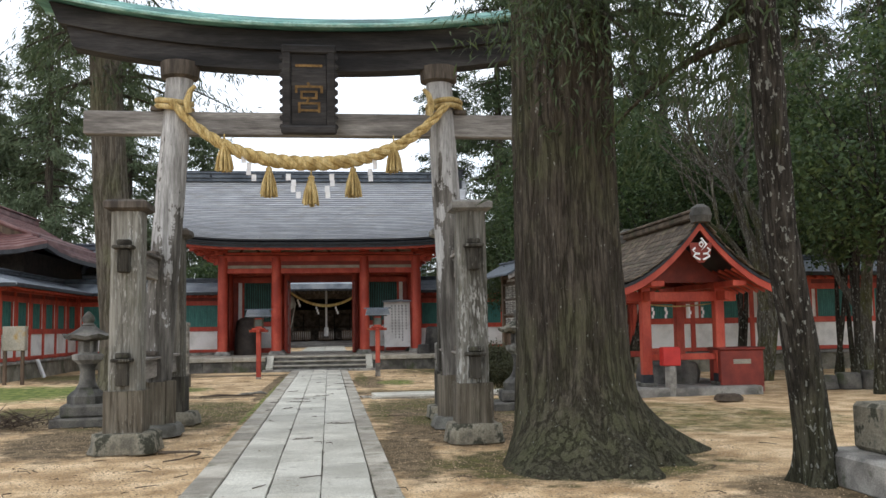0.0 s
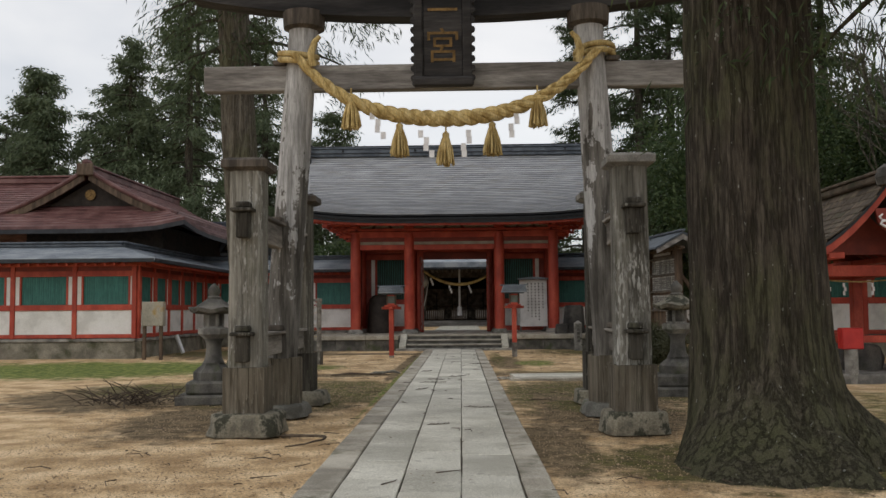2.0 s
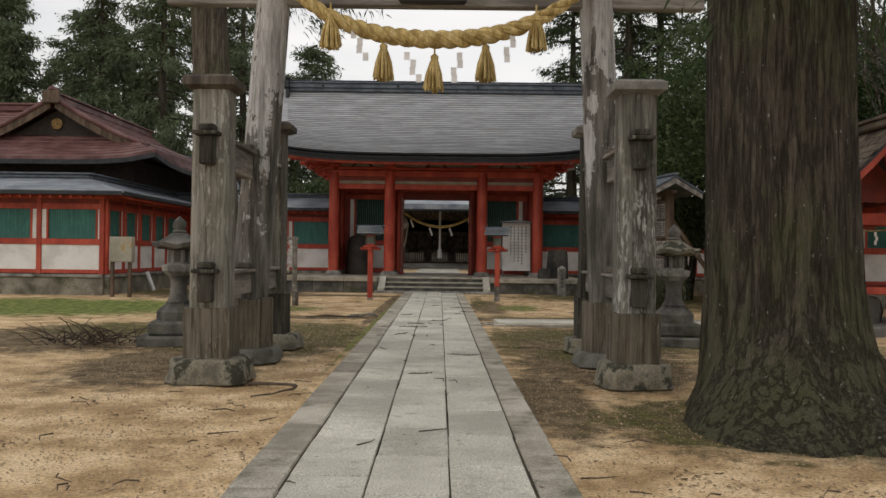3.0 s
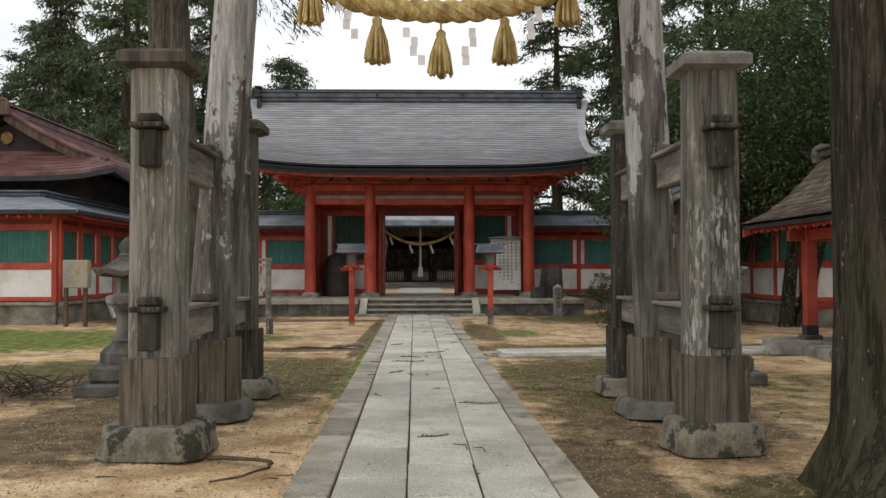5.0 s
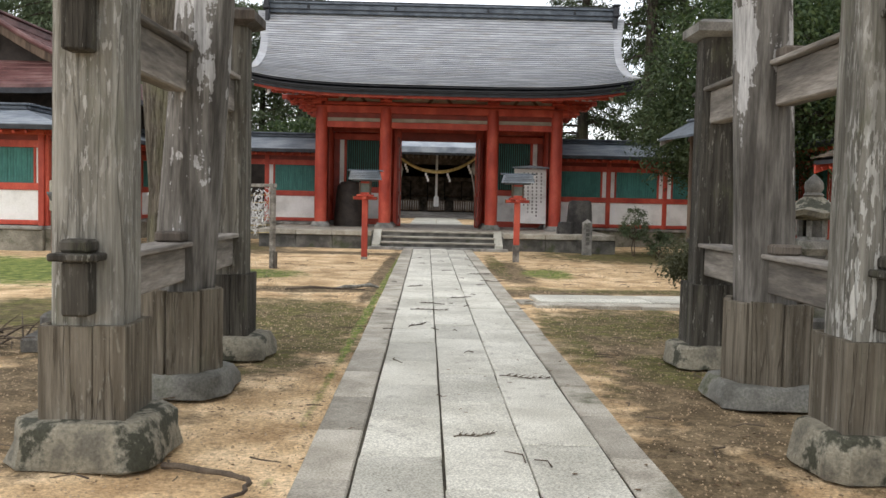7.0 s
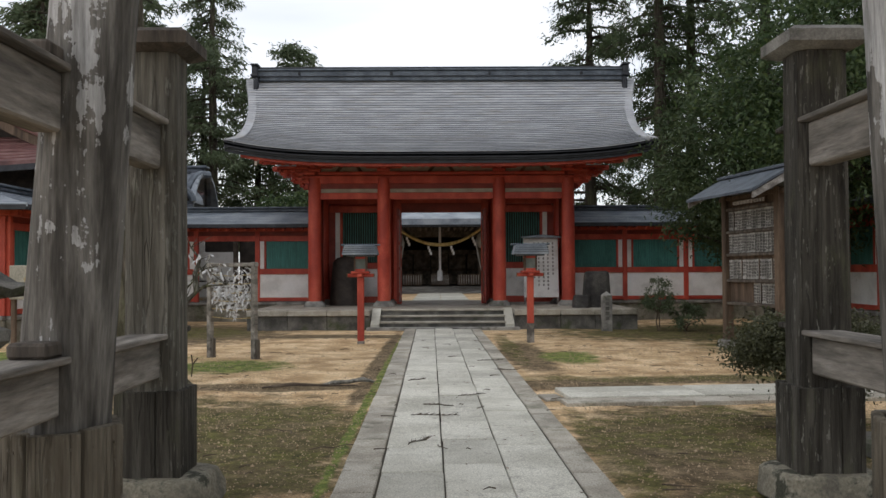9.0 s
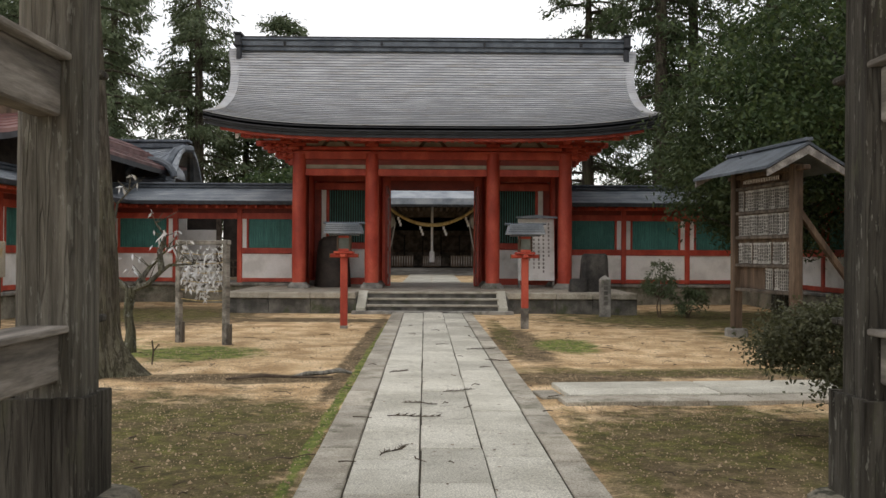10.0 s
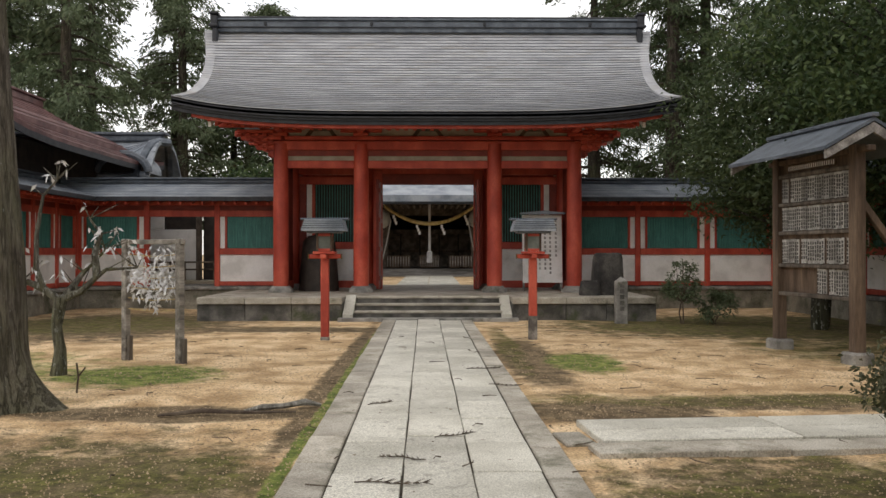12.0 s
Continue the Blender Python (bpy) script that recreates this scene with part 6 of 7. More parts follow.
def make_tablet_board():
    """The roofed board with rows of name tablets."""
    a, b = Vector((5.86, 27.85, 0)), Vector((6.16, 25.75, 0))
    d = b - a
    length = d.length
    root = thing("tablet_board", tuple(a), "roofed brown wooden board with rows of white name tablets", "board", turn=math.degrees(math.atan2(d.y, d.x)))
    for x in (0, length):
        part("post", Shape().box(x - 0.085, x + 0.085, -0.085, 0.085, 0.1, 3.1, 0.012), wood_brown, root)
        part("foot_stone", Shape().box(x - 0.17, x + 0.17, -0.17, 0.17, -0.08, 0.14, 0.03), stone, root)
        part("brace", Shape().box(-0.05, 0.05, 0, 1.9, -0.05, 0.05, 0.01, pose(x, 0.05, 2.3, -52, 0, 0)), wood_brown, root)
    part("back_board", Shape().box(0.085, length - 0.085, 0.02, 0.06, 0.86, 3.0, 0.004), wood_brown, root)
    for z in (0.86, 1.32, 1.84, 2.3, 2.76):
        part("shelf", Shape().box(0.09, length - 0.09, -0.07, 0.02, z, z + 0.06, 0.008), wood_dark, root)
    part("heading", Shape().box(0.3, length - 0.5, -0.02, 0.0, 2.86, 2.96, 0.003), wood_brown, root)
    tab = Shape().box(-0.024, 0.024, -0.012, 0.012, 0, 0.38, 0.003).mesh("name_tablet", tablet_mat)
    mark = Shape().box(-0.011, 0.011, -0.0155, -0.0135, 0.03, 0.34, 0.0)
    rng = random.Random(2)
    n, me = 30, None
    for row, z in enumerate((0.925, 1.385, 1.905, 2.365)):
        for k in range(n):
            x = 0.14 + k * (length - 0.28) / (n - 1)
            if row == 0 and k < n * 0.52 or rng.random() < 0.06:
                continue
            t = piece("name_tablet", tab, root, x, -0.005, z + rng.uniform(0, 0.012))
            marks = Shape()
            y = 0.34
            while y > 0.05:
                h = rng.uniform(0.03, 0.055)
                marks.box(-rng.uniform(0.013, 0.02), rng.uniform(0.013, 0.02), -0.0155, -0.0135, y - h, y, 0.0)
                y -= h + rng.uniform(0.008, 0.02)
            if me is None or k % 3 == 0:
                me = marks.mesh("written_name", ink)
            tagged(piece("written_name", me, t), kind="stuff")
    for k in range(22):
        x = 0.34 + k * (length - 0.88) / 21
        piece("written_name", mark.mesh("written_name", paper), root, m=pose(x, -0.01, 2.87) @ Matrix.Diagonal((1, 1, 0.22, 1)))
    roof = Shape()
    rows = [[(x, y, 3.02 + 0.42 * (1 - abs(y) / 0.75)) for x in (-0.3, length / 2, length + 0.4)] for y in (-0.75, -0.4, 0, 0.4, 0.75)]
    part("roof", roof.sheet(rows, 0.05), ridge_mat, root, "dark grey sheet-metal board roof")
    part("ridge", Shape().box(-0.33, length + 0.43, -0.06, 0.06, 3.44, 3.5, 0.01), ridge_mat, root)
    for x in (-0.26, length + 0.36):
        part("barge_board", Shape().add([(x + o, y, z) for o in (-0.025, 0.025) for y, z in ((-0.72, 2.85), (-0.72, 2.97), (0, 3.37), (0.72, 2.97), (0.72, 2.85), (0, 3.23))],
                                        [(0, 1, 2, 5), (5, 2, 3, 4), (6, 11, 8, 7), (11, 10, 9, 8)] + [(i, (i + 1) % 6, 6 + (i + 1) % 6, 6 + i) for i in range(6)]), wood_beam, root)
    part("cross_beam", Shape().box(-0.25, length + 0.35, -0.06, 0.06, 2.98, 3.06, 0.01), wood_brown, root)


make_tablet_board()


# ---- water pavilion ----
def make_pavilion():
    root = thing("water_pavilion", (8.2, 20.4, 0), "small vermilion purification pavilion with a mossy shingled gable roof", "pavilion")
    part("stone_floor", Shape().box(-1.55, 1.55, -1.75, 1.75, -0.1, 0.16, 0.03), stone, root)
    for sx in (-1, 1):
        for sy in (-1, 1):
            part("footing", Shape().box(sx * 0.84 - 0.17, sx * 0.84 + 0.17, sy * 1.17 - 0.17, sy * 1.17 + 0.17, 0.16, 0.24, 0.02), stone_dark, root)
            part("post", Shape().box(sx * 0.84 - 0.105, sx * 0.84 + 0.105, sy * 1.17 - 0.105, sy * 1.17 + 0.105, 0.24, 2.4, 0.015), red, root)
            part("post_shoe", Shape().box(sx * 0.84 - 0.115, sx * 0.84 + 0.115, sy * 1.17 - 0.115, sy * 1.17 + 0.115, 0.24, 0.42, 0.01), black_edge, root)
        part("side_beam", Shape().box(sx * 0.84 - 0.06, sx * 0.84 + 0.06, -1.7, 1.7, 2.02, 2.22, 0.012), red, root)
    for sy in (-1, 1):
        part("front_beam", Shape().box(-1.25, 1.25, sy * 1.17 - 0.06, sy * 1.17 + 0.06, 2.0, 2.22, 0.012), red, root)
        part("low_rail", Shape().box(-0.8, 0.8, sy * 1.17 - 0.05, sy * 1.17 + 0.05, 0.72, 0.86, 0.012), red, root)
        gab = Shape().prism([(-1.05, 2.42), (1.05, 2.42), (0.55, 2.75), (0, 3.3), (-0.55, 2.75)], sy * 1.2 - 0.03, sy * 1.2 + 0.03)
        part("gable_panel", gab, red_dark_and_shaded, root)
        # crest: pale rings and a scroll
        if sy < 0:
            crest = Shape()
            for h in (0.115, 0.05):
                crest.tube([(h * c, -2.40, 3.16 + h * 1.15 * d) for c, d in ((0, 1), (1, 0), (0, -1), (-1, 0), (0, 1))], 0.026 if h > 0.1 else 0.02, 6)
            for q in (-1, 1):
                crest.tube([(q * 0.04, -2.40, 2.96), (q * 0.13, -2.40, 2.97), (q * 0.17, -2.40, 2.91), (q * 0.1, -2.40, 2.87), (q * 0.03, -2.40, 2.84)], [0.024, 0.028, 0.022, 0.026, 0.02], 6)
                crest.tube([(q * 0.13, -2.40, 3.09), (q * 0.19, -2.40, 3.04), (q * 0.15, -2.40, 3.0)], [0.018, 0.022, 0.016], 6)
            part("crest", crest, paper, root, "white painted crest")
            part("crest_board", Shape().prism([(-0.25, 3.2), (0.25, 3.2), (0.2, 2.95), (0.06, 2.78), (-0.06, 2.78), (-0.2, 2.95)], -2.375, -2.30), red_dark_and_shaded, root)
    part("plate", Shape().box(-1.05, -0.75, -2.2, 2.2, 2.3, 2.42, 0.012).box(0.75, 1.05, -2.2, 2.2, 2.3, 2.42, 0.012), red, root)

    def prof(s):
        return 1.68 * s, 3.72 - 1.36 * (1.62 * s - 0.62 * s * s)
    ys = np.linspace(-2.38, 2.38, 9)
    for sx in (-1, 1):
        base = part("roof_slope", Shape().sheet([[(sx * prof(k / 8)[0], y, prof(k / 8)[1] - 0.03) for y in ys] for k in range(9)], 0.07), black_edge, root)
        rr = random.Random(4 + sx)
        for row in range(13):
            s0, s1 = row / 13, (row + 1.35) / 13
            x0, z0 = prof(s0)
            x1, z1 = prof(min(s1, 1.03))
            me = None
            y = -2.4 - rr.uniform(0, 0.12)
            while y < 2.38:
                w = rr.uniform(0.24, 0.3)
                if me is None:
                    me = Shape().sheet([[(sx * x0, -0.13, z0 + 0.02), (sx * x0, 0.13, z0 + 0.02)], [(sx * x1, -0.13, z1 + 0.05), (sx * x1, 0.13, z1 + 0.05)]], 0.022).mesh("shingle", shingle_mat)
                piece("shingle", me, base, 0, min(y + w / 2, 2.3), rr.uniform(-0.006, 0.006))
                y += w
        for sy in (-1, 1):
            rows = []
            for k in range(9):
                x, z = prof(k / 8)
                rows.append([(sx * x, sy * 2.36, z - 0.08), (sx * x, sy * 2.36, z - 0.25), (sx * x, sy * 2.29, z - 0.25), (sx * x, sy * 2.29, z - 0.08)])
            part("barge_board", Shape().add([q for r in rows for q in r], [(i * 4 + j, i * 4 + (j + 1) % 4, i * 4 + 4 + (j + 1) % 4, i * 4 + 4 + j) for i in range(8) for j in range(4)] + [(3, 2, 1, 0), (32, 33, 34, 35)]), red, root)
        raf = Shape().box(0, 1.0, -0.03, 0.03, -0.03, 0.03, 0.005).mesh("rafter", red)
        for i in range(14):
            piece("rafter", raf, root, m=pose(sx * 0.75, -2.15 + i * 4.3 / 13, 2.66, 0, 28 if sx > 0 else 152, 0))
    part("ridge", Shape().box(-0.16, 0.16, -2.4, 2.4, 3.7, 3.84, 0.03).box(-0.2, 0.2, -2.42, 2.42, 3.842, 3.9, 0.02), shingle_mat, root)
    for sy in (-1, 1):
        part("ridge_end", Shape().turn([(0.2, 3.62), (0.24, 3.76), (0.2, 3.92), (0.08, 4.0)], 10, 0, sy * 2.42), stone_dark, root)
    trough = part("water_basin", rough_stone(1.1, 1.6, 0.5, 91), stone_dark, root, "dark stone water basin", smooth=True)
    trough.matrix_basis = pose(0.1, 0.1, 0.16)
    cord = Shape().tube([(x, -1.0, 1.96 - 0.06 * math.sin(math.pi * (x + 0.8) / 1.6)) for x in np.linspace(-0.8, 0.8, 9)], 0.015, 5)
    part("cord", cord, straw, root)
    for x in (-0.6, -0.3, 0.25, 0.55):
        sh = Shape()
        for k in range(3):
            sh.box(x + 0.025 * (k % 2) - 0.022, x + 0.025 * (k % 2) + 0.022, -1.004, -0.998, 1.80 - 0.08 * k, 1.88 - 0.08 * k, 0.0)
        part("paper_streamer", sh, paper, root)
    sign = thing("red_box_on_post", (7.72, 18.75, 0), "small red box on a short grey pipe post", "box")
    part("pipe", Shape().turn([(0.12, -0.05), (0.12, 0.6), (0.11, 0.62)], 14), stone, sign)
    part("box", Shape().box(-0.2, 0.2, -0.12, 0.12, 0.62, 1.02, 0.02), red_sign, sign)
    cab = thing("hydrant_cabinet", (9.45, 19.3, 0), "dark red metal cabinet beside the pavilion", "cabinet")
    part("body", Shape().box(-0.5, 0.5, -0.3, 0.3, 0.0, 0.92, 0.02), red_dark_and_shaded, cab)
    part("lid", Shape().box(-0.53, 0.53, -0.33, 0.33, 0.922, 0.98, 0.02), red_dark_and_shaded, cab)
    part("plate", Shape().box(-0.2, 0.2, -0.306, -0.3, 0.62, 0.72, 0.0), concrete, cab)


make_pavilion()


# ---- buildings behind the walls ----
def make_left_hall():
    root = thing("shrine_hall", (-13.4, 39.0, 0.13), "shrine hall with a red-brown hipped and gabled sheet roof", "building")
    part("body", Shape().box(-2.6, 2.6, -4.2, 4.6, 0, 4.5, 0.03), inside, root)

    def ring(f):
        # lower hip roof from the eave (0) to the gable foot (1)
        hx, hy = 4.0 - 1.5 * f, 6.2 - 1.7 * f
        z = 4.35 + 0.95 * (0.7 * f + 0.3 * f * f)
        pts = []
        for k in range(32):
            side, u = divmod(k, 8)
            u = u / 8 * 2 - 1
            x, y = ((u * hx, -hy), (hx, u * hy), (-u * hx, hy), (-hx, -u * hy))[side]
            lift = 0.28 * (1 - f) * max(abs(u) ** 4, 0)
            pts.append((x * (2.6 if x < 0 else 1), y, z + lift))
        return pts + [pts[0]]
    hip = part("hip_roof", Shape().sheet([ring(f / 6) for f in range(7)], 0.1), roof_brown, root)
    for i in range(1, 7):
        part("sheet_seam", Shape().tube([Vector(p) + Vector((0, 0, 0.01)) for p in ring(i / 7)], 0.02, 5), roof_brown, hip)
    eave = Shape().sheet([[Vector(p) - Vector((0, 0, 0.1)) for p in ring(0)], [Vector(p) - Vector((0, 0, 0.14)) for p in ring(0.35)]], 0.16)
    part("eave", eave, black_edge, root)
    ys = np.linspace(-5.0, 5.0, 9)
    for s in (-1, 1):
        def pt(f, y):
            return (s * (0.08 + 3.3 * f), y, 6.45 - 1.62 * (1.35 * f - 0.35 * f * f))
        slope = part("upper_roof", Shape().sheet([[pt(k / 8, y) for y in ys] for k in range(9)], 0.12), roof_brown, root)
        for k in range(1, 14):
            part("sheet_seam", Shape().tube([Vector(pt(k / 14, y)) + Vector((0, 0, 0.012)) for y in ys], 0.016, 5), roof_brown, slope)
        rows = []
        for k in range(9):
            x, y, z = pt(k / 8, -5.06)
            rows.append([(x, y, z - 0.02), (x, y, z - 0.3), (x, y + 0.08, z - 0.3), (x, y + 0.08, z - 0.02)])
        part("barge_board", Shape().add([q for r in rows for q in r], [(i * 4 + j, i * 4 + (j + 1) % 4, i * 4 + 4 + (j + 1) % 4, i * 4 + 4 + j) for i in range(8) for j in range(4)] + [(3, 2, 1, 0), (32, 33, 34, 35)]), wood_brown, root)
        part("verge", Shape().tube([Vector(pt(k / 8, -5.0)) + Vector((0, -0.04, 0.05)) for k in range(9)], 0.09, 8), roof_brown, root)
    # main roof running off to the west behind the gable
    back = part("west_roof", Shape().sheet([[(x, -4.6 + 3.2 * k / 6, 5.25 + 1.35 * (0.72 * k / 6 + 0.28 * (k / 6) ** 2)) for x in np.linspace(-12, -0.3, 5)] for k in range(7)], 0.1), roof_brown, root)
    for k in range(1, 12):
        f = k / 12
        part("sheet_seam", Shape().tube([(x, -4.6 + 3.2 * f, 5.27 + 1.35 * (0.72 * f + 0.28 * f * f)) for x in (-12, -6, -0.3)], 0.016, 5), roof_brown, back)
    part("west_ridge", Shape().box(-12, -0.3, -1.6, -1.2, 6.55, 6.78, 0.03).box(-12, -0.3, -1.66, -1.14, 6.782, 6.86, 0.02), roof_brown, root)
    for q in range(-3, 4):
        part("ridge_ornament", Shape().turn([(0.12, 6.7), (0.14, 6.8), (0.07, 6.9)], 8, 0, q * 0.05 - 4.98), roof_brown, root)
    part("gable_panel", Shape().prism([(-2.7, 4.85), (2.7, 4.85), (1.3, 5.4), (0, 6.15), (-1.3, 5.4)], -4.6, -4.5), inside, root)
    part("gable_crest", Shape().turn([(0.05, 0), (0.2, 0.03), (0.2, 0.06)], 12), brass, root).matrix_basis = pose(0, -4.62, 5.65, 90, 0, 0)
    part("ridge", Shape().box(-0.2, 0.2, -5.1, 5.1, 6.38, 6.62, 0.03).box(-0.26, 0.26, -5.15, 5.15, 6.622, 6.7, 0.02), roof_brown, root)
    part("ridge_end", Shape().box(-0.3, 0.3, -5.25, -5.1, 6.3, 6.75, 0.05), wood_brown, root)
    # smaller grey roof with a curved gable
    wing = thing("side_hall", (-11.7, 44.5, 0), "small hall with a grey shingled roof and curved gable", "building")
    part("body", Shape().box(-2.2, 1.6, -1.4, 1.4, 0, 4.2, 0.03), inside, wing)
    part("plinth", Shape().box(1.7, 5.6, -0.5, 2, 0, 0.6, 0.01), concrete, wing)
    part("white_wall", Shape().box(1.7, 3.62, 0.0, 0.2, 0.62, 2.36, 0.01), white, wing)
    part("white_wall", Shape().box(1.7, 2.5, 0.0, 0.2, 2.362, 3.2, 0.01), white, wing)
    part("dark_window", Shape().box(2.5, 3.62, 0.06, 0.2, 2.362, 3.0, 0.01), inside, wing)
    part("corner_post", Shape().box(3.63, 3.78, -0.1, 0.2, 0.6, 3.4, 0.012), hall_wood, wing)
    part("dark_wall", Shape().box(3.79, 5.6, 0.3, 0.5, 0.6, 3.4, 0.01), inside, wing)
    for z in (0.95, 1.2):
        part("rail", Shape().box(1.7, 5.6, -0.42, -0.36, z, z + 0.06, 0.01), hall_wood, wing)
    for k in range(8):
        part("rail_post", Shape().box(1.8 + 0.5 * k, 1.86 + 0.5 * k, -0.42, -0.36, 0.6, 1.26, 0.01), hall_wood, wing)

    def hump(x, y):
        """Roof height: a plain slope that swells into a rounded gable towards its east end."""
        f = abs(y) / 2.0
        plain = 5.45 - 1.35 * (1.3 * f - 0.3 * f * f)
        swell = max(0.0, min(1.0, (x - 0.6) / 1.6))
        return plain + swell * swell * 0.55 * math.sin(math.pi * min(f, 1)) ** 1.2
    xs, ys = np.linspace(-3.6, 2.6, 17), np.linspace(-2.0, 2.0, 25)
    part("roof", Shape().sheet([[(x, y, hump(x, y)) for x in xs] for y in ys], 0.14), roof_tin, wing, smooth=True)
    for k in range(1, 9):
        y = -2.0 + 0.22 * k
        part("sheet_seam", Shape().tube([(x, y, hump(x, y) + 0.01) for x in xs], 0.014, 5), roof_tin, wing)
    part("ridge", Shape().box(-3.7, 2.5, -0.2, 0.2, 5.4, 5.62, 0.04).box(-3.7, 2.62, -0.28, 0.28, 5.622, 5.72, 0.03), ridge_mat, wing)
    arch = [(2.62 - 0.5 * abs(y) / 2.0, y, hump(2.6, y) - 0.06) for y in np.linspace(-2.0, 2.0, 21)]
    part("curved_gable", Shape().tube(arch, 0.15, 8), ridge_mat, wing, "thick dark curved gable edge")
    # rounded porch gable that looks down the way
    porch = Shape().tube([(1.75 + 0.85 * math.cos(a), -2.05, 4.15 + 0.62 * math.sin(a)) for a in np.linspace(0.05, math.pi - 0.05, 15)], 0.13, 8)
    part("porch_arch", porch, ridge_mat, wing, "thick dark curved gable edge")
    part("porch_roof", Shape().sheet([[(1.75 + 0.85 * math.cos(a), y, 4.2 + 0.66 * math.sin(a)) for a in np.linspace(0.05, math.pi - 0.05, 15)] for y in (-2.08, -1.4, -0.6)], 0.08), roof_tin, wing, smooth=True)
    part("porch_panel", Shape().prism([(1.75 + 0.8 * math.cos(a), 4.15 + 0.58 * math.sin(a)) for a in np.linspace(0.05, math.pi - 0.05, 13)], -1.9, -1.85), inside, wing)


make_left_hall()


def make_worship_hall():
    root = thing("worship_hall", (0, 58, -0.45), "dark timber worship hall with open front and grey roof", "building")
    root.scale = (1.2, 1.2, 1.2)
    part("stone_base", Shape().box(-5, 5, -1.2, 8, -0.1, 0.55, 0.03), stone, root)
    # Floor and inner walls have the hall's gloom in their colour.
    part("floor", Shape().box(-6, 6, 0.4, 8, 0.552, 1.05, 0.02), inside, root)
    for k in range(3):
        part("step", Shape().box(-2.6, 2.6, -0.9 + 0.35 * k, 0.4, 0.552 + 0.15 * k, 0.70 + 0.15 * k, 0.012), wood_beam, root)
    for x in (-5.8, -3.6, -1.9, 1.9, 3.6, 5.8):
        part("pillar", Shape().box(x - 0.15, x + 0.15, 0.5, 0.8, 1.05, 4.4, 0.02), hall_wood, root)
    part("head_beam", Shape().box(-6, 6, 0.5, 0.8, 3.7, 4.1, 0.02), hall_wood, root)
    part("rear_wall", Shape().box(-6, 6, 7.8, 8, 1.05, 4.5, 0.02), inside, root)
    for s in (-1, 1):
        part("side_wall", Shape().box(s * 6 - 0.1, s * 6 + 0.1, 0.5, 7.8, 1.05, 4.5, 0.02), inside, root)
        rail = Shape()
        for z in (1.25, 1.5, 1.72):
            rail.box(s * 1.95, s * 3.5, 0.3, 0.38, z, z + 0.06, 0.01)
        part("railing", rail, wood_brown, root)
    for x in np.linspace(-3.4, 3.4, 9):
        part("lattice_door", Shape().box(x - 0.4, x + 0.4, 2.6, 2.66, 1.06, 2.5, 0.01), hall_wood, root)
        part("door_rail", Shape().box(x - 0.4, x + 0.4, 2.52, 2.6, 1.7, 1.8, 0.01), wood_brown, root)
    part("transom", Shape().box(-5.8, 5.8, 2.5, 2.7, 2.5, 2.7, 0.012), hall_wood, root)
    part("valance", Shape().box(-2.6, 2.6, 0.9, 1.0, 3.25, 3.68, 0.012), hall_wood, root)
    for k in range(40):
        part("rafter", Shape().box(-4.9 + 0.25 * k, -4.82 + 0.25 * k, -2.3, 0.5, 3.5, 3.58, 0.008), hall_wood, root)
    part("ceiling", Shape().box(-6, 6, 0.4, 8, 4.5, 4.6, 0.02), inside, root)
    us = np.linspace(-5.3, 5.3, 15)
    for s in (-1, 1):
        part("roof", Shape().sheet([[(x, 3.6 + s * 6.2 * (1 - k / 6), 3.9 + 3.2 * (0.6 * k / 6 + 0.4 * (k / 6) ** 2)) for x in us] for k in range(7)], 0.25), roof_tin, root)
    part("eave_edge", Shape().box(-5.3, 5.3, -2.55, -2.4, 3.55, 3.76, 0.02), black_edge, root)
    rope = thing("straw_rope", (0, 57.0, -0.45), "pale straw rope with paper streamers across the hall front", "rope")
    rope.scale = (1.2, 1.2, 1.2)
    part("cord", Shape().tube([(2.9 * u, 0, 2.85 + 1.8 * u * u) for u in np.linspace(-1, 1, 25)], [0.035 + 0.05 * (1 - abs(u)) for u in np.linspace(-1, 1, 25)], 8), straw, rope, smooth=True)
    for x, z in ((-1.45, 3.2), (-0.5, 2.8), (0.5, 2.8), (1.45, 3.2)):
        sh = Shape()
        for k in range(3):
            sh.box(x + 0.05 * k - 0.045, x + 0.05 * k + 0.045, -0.01, 0.01, z - 0.13 * k - 0.14, z - 0.13 * k, 0.0)
        part("paper_streamer", sh, paper, rope)
    for sx in (-1, 1):
        lamp = thing("paper_lantern", (sx * 2.35, 57.6, 2.75), "large round pale paper lantern hung at the hall front", "lantern", "paper lanterns of the hall")
        part("shade", Shape().turn([(0.12, 0.0), (0.34, 0.16), (0.44, 0.45), (0.34, 0.76), (0.12, 0.92)], 18), paper_aged, lamp, smooth=True)
        part("top_ring", Shape().turn([(0.13, 0.922), (0.13, 1.0)], 14), inside, lamp)
        part("foot_ring", Shape().turn([(0.13, -0.08), (0.13, -0.002)], 14), inside, lamp)
        part("cord", Shape().tube([(0, 0, 1.0), (0, 0, 1.5)], 0.012, 5), inside, lamp)
        side = thing("tied_cord", (sx * 1.9, 57.4, 0.55), "pale cord stretched from the eave to the hall step", "cord", "cords of the hall")
        part("cord", Shape().tube([(0, 0, 2.6), (sx * 0.2, 0, 1.5), (sx * 0.5, 0, 0.3)], 0.035, 6), paper_aged, side)
    bell = thing("bell_rope", (0, 58.1, -0.45), "white cloth bell rope with a wrapped end", "bell rope")
    bell.scale = (1.2, 1.2, 1.2)
    part("cord", Shape().tube([(0, 0, 3.9), (0, 0, 1.6)], 0.055, 8), paper, bell)
    part("grip", Shape().turn([(0.1, 1.25), (0.13, 1.3), (0.11, 1.7), (0.06, 1.75)], 10), paper, bell)
